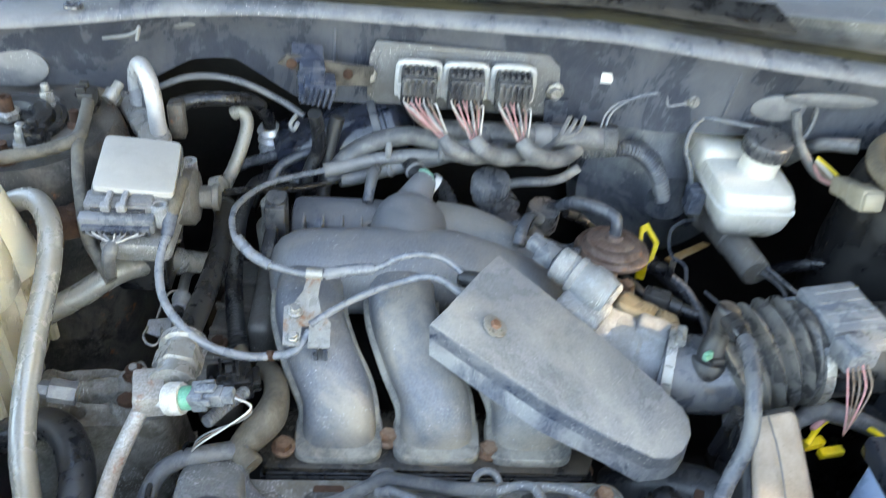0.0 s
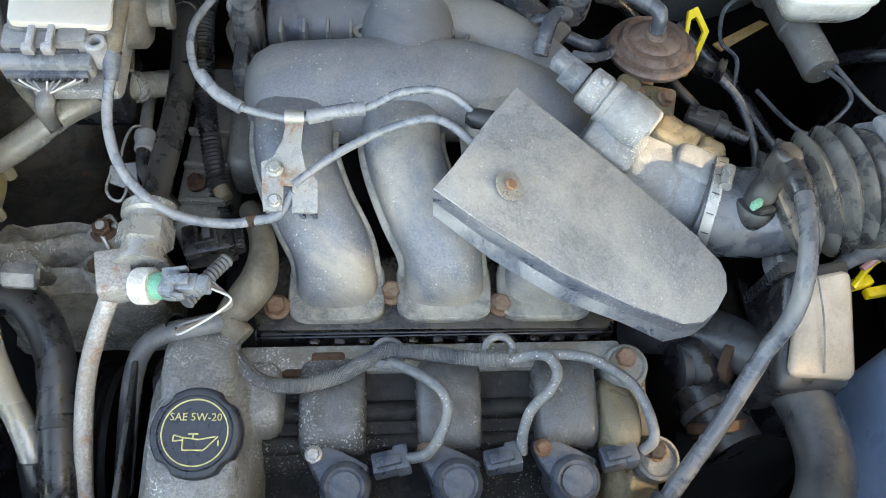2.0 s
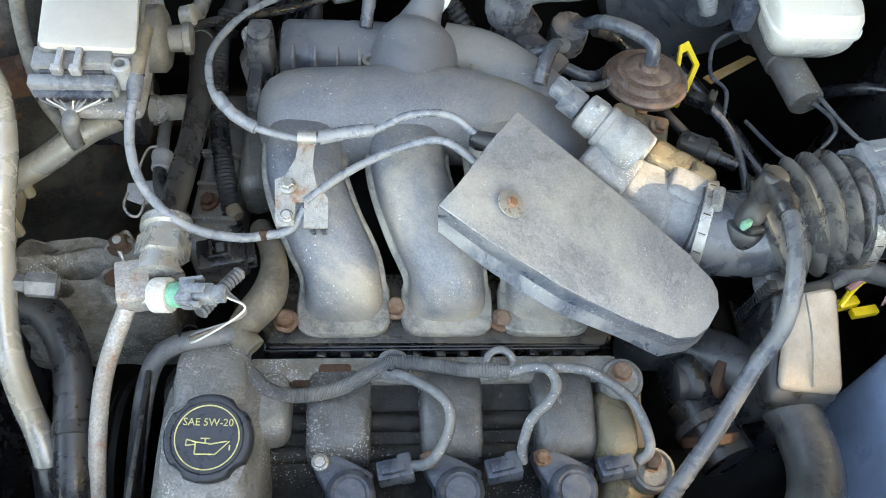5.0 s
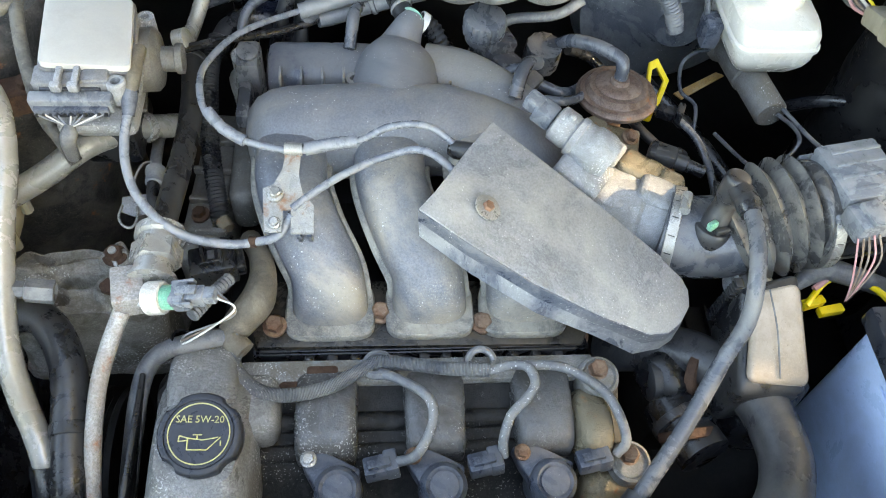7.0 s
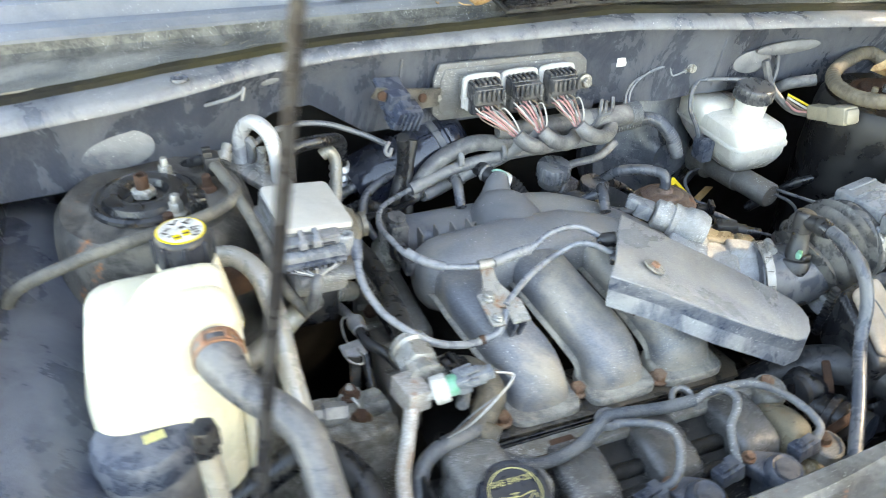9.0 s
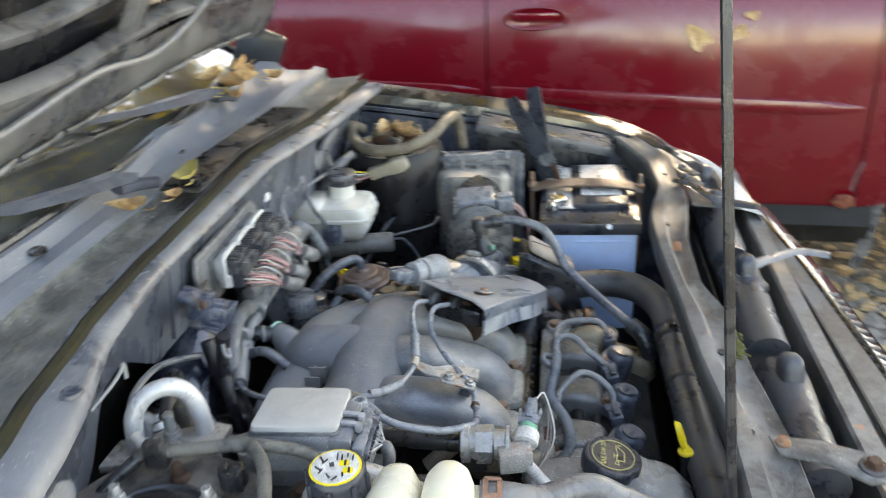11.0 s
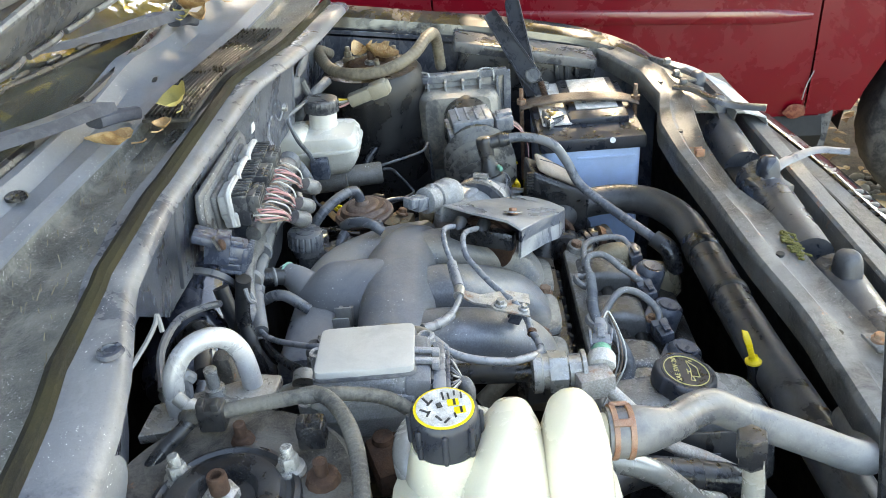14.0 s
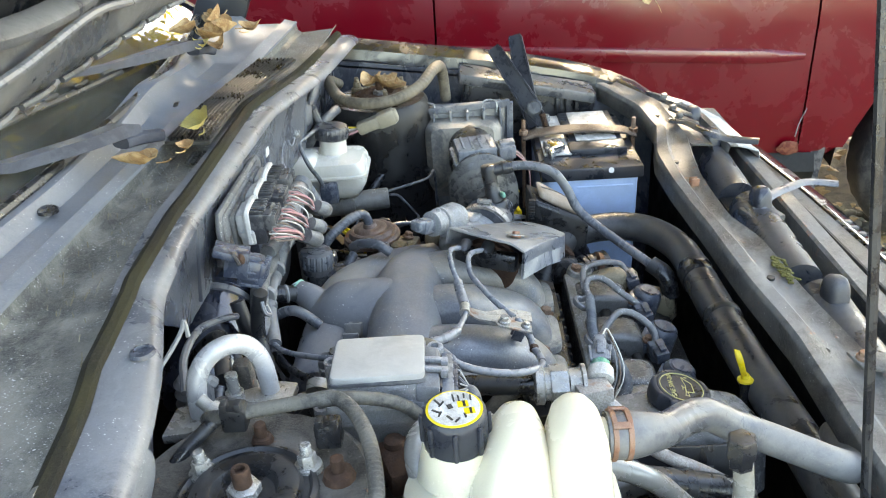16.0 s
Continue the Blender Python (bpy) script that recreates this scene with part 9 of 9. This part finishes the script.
for y, z, s in ((-0.885, 0.425, 0.04),):
    loft(rust_bm, [[Vector((RX + 0.004 + 0.012 * (abs(y + 0.3) / 1.4) ** 2 + t + max(0, 0.44 - zz) * 0.22, yy, zz)) for yy, zz in [(y + s * k * (0.9 + 0.12 * math.sin(5 * a + y * 40)) * math.cos(a), z + s * k * 0.7 * math.sin(a)) for a in [math.pi * 2 * i / 18 for i in range(18)]]] for t, k in ((0.0, 1.0), (-0.0012, 0.85), (-0.002, 0.2))])
part("rust_patch", rust_bm, "rust_faded", rc, "orange rust patch at the sill")
part("scratch", tube(B(), [(RX - 0.001, -0.925, 0.57), (RX - 0.0, -0.908, 0.52), (RX - 0.0, -0.90, 0.47)], 0.0022, 5), "hose_pale", rc, "pale chipped scratch")
part("mud_flap", sheet(B(), [(RX + 0.03, -0.975, 0.45), (RX + 0.03, -1.02, 0.46), (RX + 0.03, -1.0, 0.24), (RX + 0.03, -0.965, 0.16), (RX + 0.03, -0.945, 0.17)], 0.01, (1, 0, 0)), "plastic_dusty", rc, "grey splash flap")
bm = B()
surface(bm, lambda u, v: (RX + 0.06 + v, WY + AR * 1.02 * math.cos(u), WZ + AR * 1.02 * math.sin(u)), [math.pi * i / 14 for i in range(15)], [0, 0.25], 0.01, (0, 0, 1))
part("wheel_liner", bm, "dark", rc)
wh = part("wheel", lathe(B(), (RX + 0.03, WY, WZ), (1, 0, 0), [(0.21, 0.03), (0.213, 0.0), (0.205, -0.005), (0.19, 0.02), (0.18, 0.05), (0.18, 0.16)], 40), "wheel", rc, "dull alloy wheel")
part("tyre", lathe(B(), (RX + 0.02, WY, WZ), (1, 0, 0), [(0.21, 0.0), (0.245, -0.012), (0.295, -0.008), (0.318, 0.010), (0.327, 0.035), (0.327, 0.15), (0.315, 0.185), (0.21, 0.19)], 64, teeth=32, tooth=0.004), "tyre", wh)
for k in range(7):
    a = math.pi * 2 * k / 7 + 0.3
    bm = B()
    rbox(bm, (RX + 0.045, WY + 0.12 * math.cos(a), WZ + 0.12 * math.sin(a)), (0.02, 0.17, 0.035), 0.006, (math.degrees(a), 0, 0))
    part("spoke", bm, "wheel", wh)
part("hub", lathe(B(), (RX + 0.05, WY, WZ), (-1, 0, 0), [(0.06, -0.02), (0.06, 0.005), (0.04, 0.015), (0.01, 0.016)], 24), "wheel", wh)
bm = B()
loft(bm, [[Vector((RX + 0.10, y, 1.14)), Vector((RX + 0.22, y, 1.50)), Vector((RX + 0.5, y, 1.56)), Vector((RX + 1.3, y, 1.56)), Vector((RX + 1.6, y, 1.14)), Vector((RX + 1.65, y, 0.35)), Vector((RX + 0.15, y, 0.35))] for y in (-0.9, -0.3, 1.2, 2.4)])
part("cabin", bm, "red", rc)
bm = B()
loft(bm, [[Vector((RX + 0.08, y, 1.10)), Vector((RX + 0.35, y, 1.06 if y < -1.5 else 1.10)), Vector((RX + 1.4, y, 1.06)), Vector((RX + 1.65, y, 0.9)), Vector((RX + 1.65, y, 0.35)), Vector((RX + 0.30, y, 0.35)), Vector((RX + 0.30, y, 0.75))] for y in (-1.95, -1.5, -0.9)])
part("bonnet", bm, "red", rc)
bm = B()
sheet(bm, [(RX + 0.092, -0.75, 1.17), (RX + 0.092, 0.24, 1.17), (RX + 0.20, 0.20, 1.47), (RX + 0.20, -0.35, 1.47)], 0.006, (1, 0, 0))
part("side_window", bm, "print_black", rc, "dark side window")

turned = Matrix.Translation((RX, -0.45, 0)) @ pose(0, 0, 0, 0, 0, -6) @ Matrix.Translation((-RX, 0.45, 0))
rc.matrix_world = turned @ Matrix.Translation((1.95, 0, 0))
for ob in stuck:
    ob.matrix_world = turned @ ob.matrix_world

# ---- ground cover ----
rnd = random.Random(5)
bm = B()
vs_, fs_ = [], []


def clump(c, r, flat, k):
    """A small rounded stone."""
    base = len(vs_)
    for j, (h, q) in enumerate(((-0.5, 0.7), (0.1, 1.0), (0.6, 0.7))):
        for i in range(6):
            a = math.pi * 2 * i / 6 + j * 0.3 + k
            vs_.append((c[0] + r * q * math.cos(a) * (0.8 + 0.4 * rnd.random()), c[1] + r * q * math.sin(a) * (0.8 + 0.4 * rnd.random()), c[2] + r * flat * h))
    vs_.append((c[0], c[1], c[2] + r * flat * 0.85))
    for j in range(2):
        for i in range(6):
            fs_.append((base + j * 6 + i, base + j * 6 + (i + 1) % 6, base + j * 6 + 6 + (i + 1) % 6, base + j * 6 + 6 + i))
    for i in range(6):
        fs_.append((base + 12 + i, base + 12 + (i + 1) % 6, base + 18))


for i in range(2600):
    clump((rnd.uniform(0.95, 2.0), rnd.uniform(-1.9, -0.4), 0.012), rnd.uniform(0.012, 0.034), 0.7, rnd.random() * 6)
me = bpy.data.meshes.new("gravel")
me.from_pydata(vs_, [], fs_)
me.materials.append(material("pebbles", (0.34, 0.30, 0.25), 0.8, amount=0.5, dust=(0.20, 0.17, 0.13), scale=9, bump=0.4))
me.shade_smooth()
tagged(new("gravel", me), "rounded tan and grey gravel stones", "gravel", kind="stuff")
vs_, fs_ = [], []
for i in range(1500):
    x, y = rnd.uniform(0.9, 3.0), rnd.uniform(-2.4, 1.0)
    s, a = rnd.uniform(0.02, 0.05), rnd.random() * 6.28
    b0 = len(vs_)
    for u, v, h in ((-1, 0, 0), (-0.3, 0.5, 0.3), (0.5, 0.45, 0.35), (1, 0, 0.1), (0.5, -0.45, 0.4), (-0.3, -0.5, 0.25)):
        vs_.append((x + s * (u * math.cos(a) - v * math.sin(a)), y + s * (u * math.sin(a) + v * math.cos(a)), 0.03 + s * h * rnd.uniform(0.3, 1)))
    fs_ += [(b0, b0 + 1, b0 + 5), (b0 + 1, b0 + 2, b0 + 4, b0 + 5), (b0 + 2, b0 + 3, b0 + 4)]
me = bpy.data.meshes.new("fallen_leaves")
me.from_pydata(vs_, [], fs_)
me.materials.append(M["leaf_brown"])
tagged(new("fallen_leaves", me), "scattered dry brown fallen leaves", "fallen leaves", kind="stuff")


def tree(x, y, h, crown, seed, n=5200):
    """A broadleaf tree in autumn: tapered trunk, forking limbs, clumps of small leaves with gaps."""
    rnd = random.Random(seed)
    th = thing("tree", (x, y, 0.0), "broad autumn tree with yellow-green leaves", "tree", "trees")
    part("trunk", tube(B(), [(x, y, -0.1, 0.22), (x + 0.05, y, h * 0.25, 0.17), (x, y + 0.1, h * 0.5, 0.12), (x + 0.1, y, h * 0.8, 0.05)], 0.2, 12), "bark", th)
    cl = []
    for i in range(26):
        a, e = rnd.random() * 6.28, rnd.uniform(-0.6, 1.2)
        r = crown * rnd.uniform(0.35, 1.0)
        c = Vector((x + r * math.cos(a) * math.cos(e), y + r * math.sin(a) * math.cos(e), h * 0.66 + r * 0.8 * math.sin(e)))
        cl.append((c, crown * rnd.uniform(0.18, 0.36)))
        z0 = rnd.uniform(0.3, 0.6) * h
        part("limb", tube(B(), [(x, y, z0, 0.06), tuple(Vector((x, y, z0)).lerp(c, 0.5) + Vector((0, 0, 0.2))) + (0.035,), (*c, 0.012)], 0.05, 6, 4), "bark", th)
    vs, fs = [], []
    for i in range(n):
        c, r = cl[rnd.randrange(len(cl))]
        d = Vector((rnd.gauss(0, 1), rnd.gauss(0, 1), rnd.gauss(0, 0.8)))
        p = c + d * r * 0.55
        u = Vector((rnd.gauss(0, 1), rnd.gauss(0, 1), rnd.gauss(0, 1))).normalized()
        w = u.orthogonal().normalized()
        s = rnd.uniform(0.05, 0.10)
        b0 = len(vs)
        for k, q in ((-1, 0), (0, 0.55), (1, 0), (0, -0.55)):
            vs.append(tuple(p + u * k * s + w * q * s))
        fs.append((b0, b0 + 1, b0 + 2, b0 + 3))
    me = bpy.data.meshes.new("crown")
    me.from_pydata([tuple(Vector(v) - Vector((x, y, 0))) for v in vs], [], fs)
    me.materials.append(M["crown"])
    ob = new("crown", me)
    ob.parent = th
    return th


M["crown"] = material("autumn_leaves", (0.22, 0.20, 0.03), 0.6, amount=0.8, dust=(0.42, 0.32, 0.04), scale=1.5, bump=0)
crown_nodes, crown_links = M["crown"].node_tree.nodes, M["crown"].node_tree.links
crown_glow, crown_mix = crown_nodes.new("ShaderNodeBsdfTranslucent"), crown_nodes.new("ShaderNodeMixShader")
crown_glow.inputs["Color"].default_value = (0.78, 0.64, 0.09, 1)
crown_mix.inputs[0].default_value = 0.6
crown_links.new(crown_nodes["Principled BSDF"].outputs[0], crown_mix.inputs[1])
crown_links.new(crown_glow.outputs[0], crown_mix.inputs[2])
crown_links.new(crown_mix.outputs[0], crown_nodes["Material Output"].inputs["Surface"])
# Trees out of view; positions and leaf counts are set to shade and dapple the bay.
tree(4.26, 0.50, 8.0, 3.0, 1, 26000)
tree(7.16, 6.50, 9.0, 3.4, 2, 4200)
tree(6.16, -5.50, 8.5, 3.2, 3, 4200)
tree(10.16, -1.50, 12.0, 4.2, 4, 6000)
tree(10.66, 4.00, 12.5, 4.4, 5, 6000)
tree(9.66, 10.50, 12.0, 4.4, 6, 5000)
tree(5.86, -0.90, 5.2, 2.3, 7, 9000)
tree(6.46, 3.10, 5.4, 2.4, 8, 4500)
tree(5.26, -3.50, 6.5, 2.4, 9, 12000)
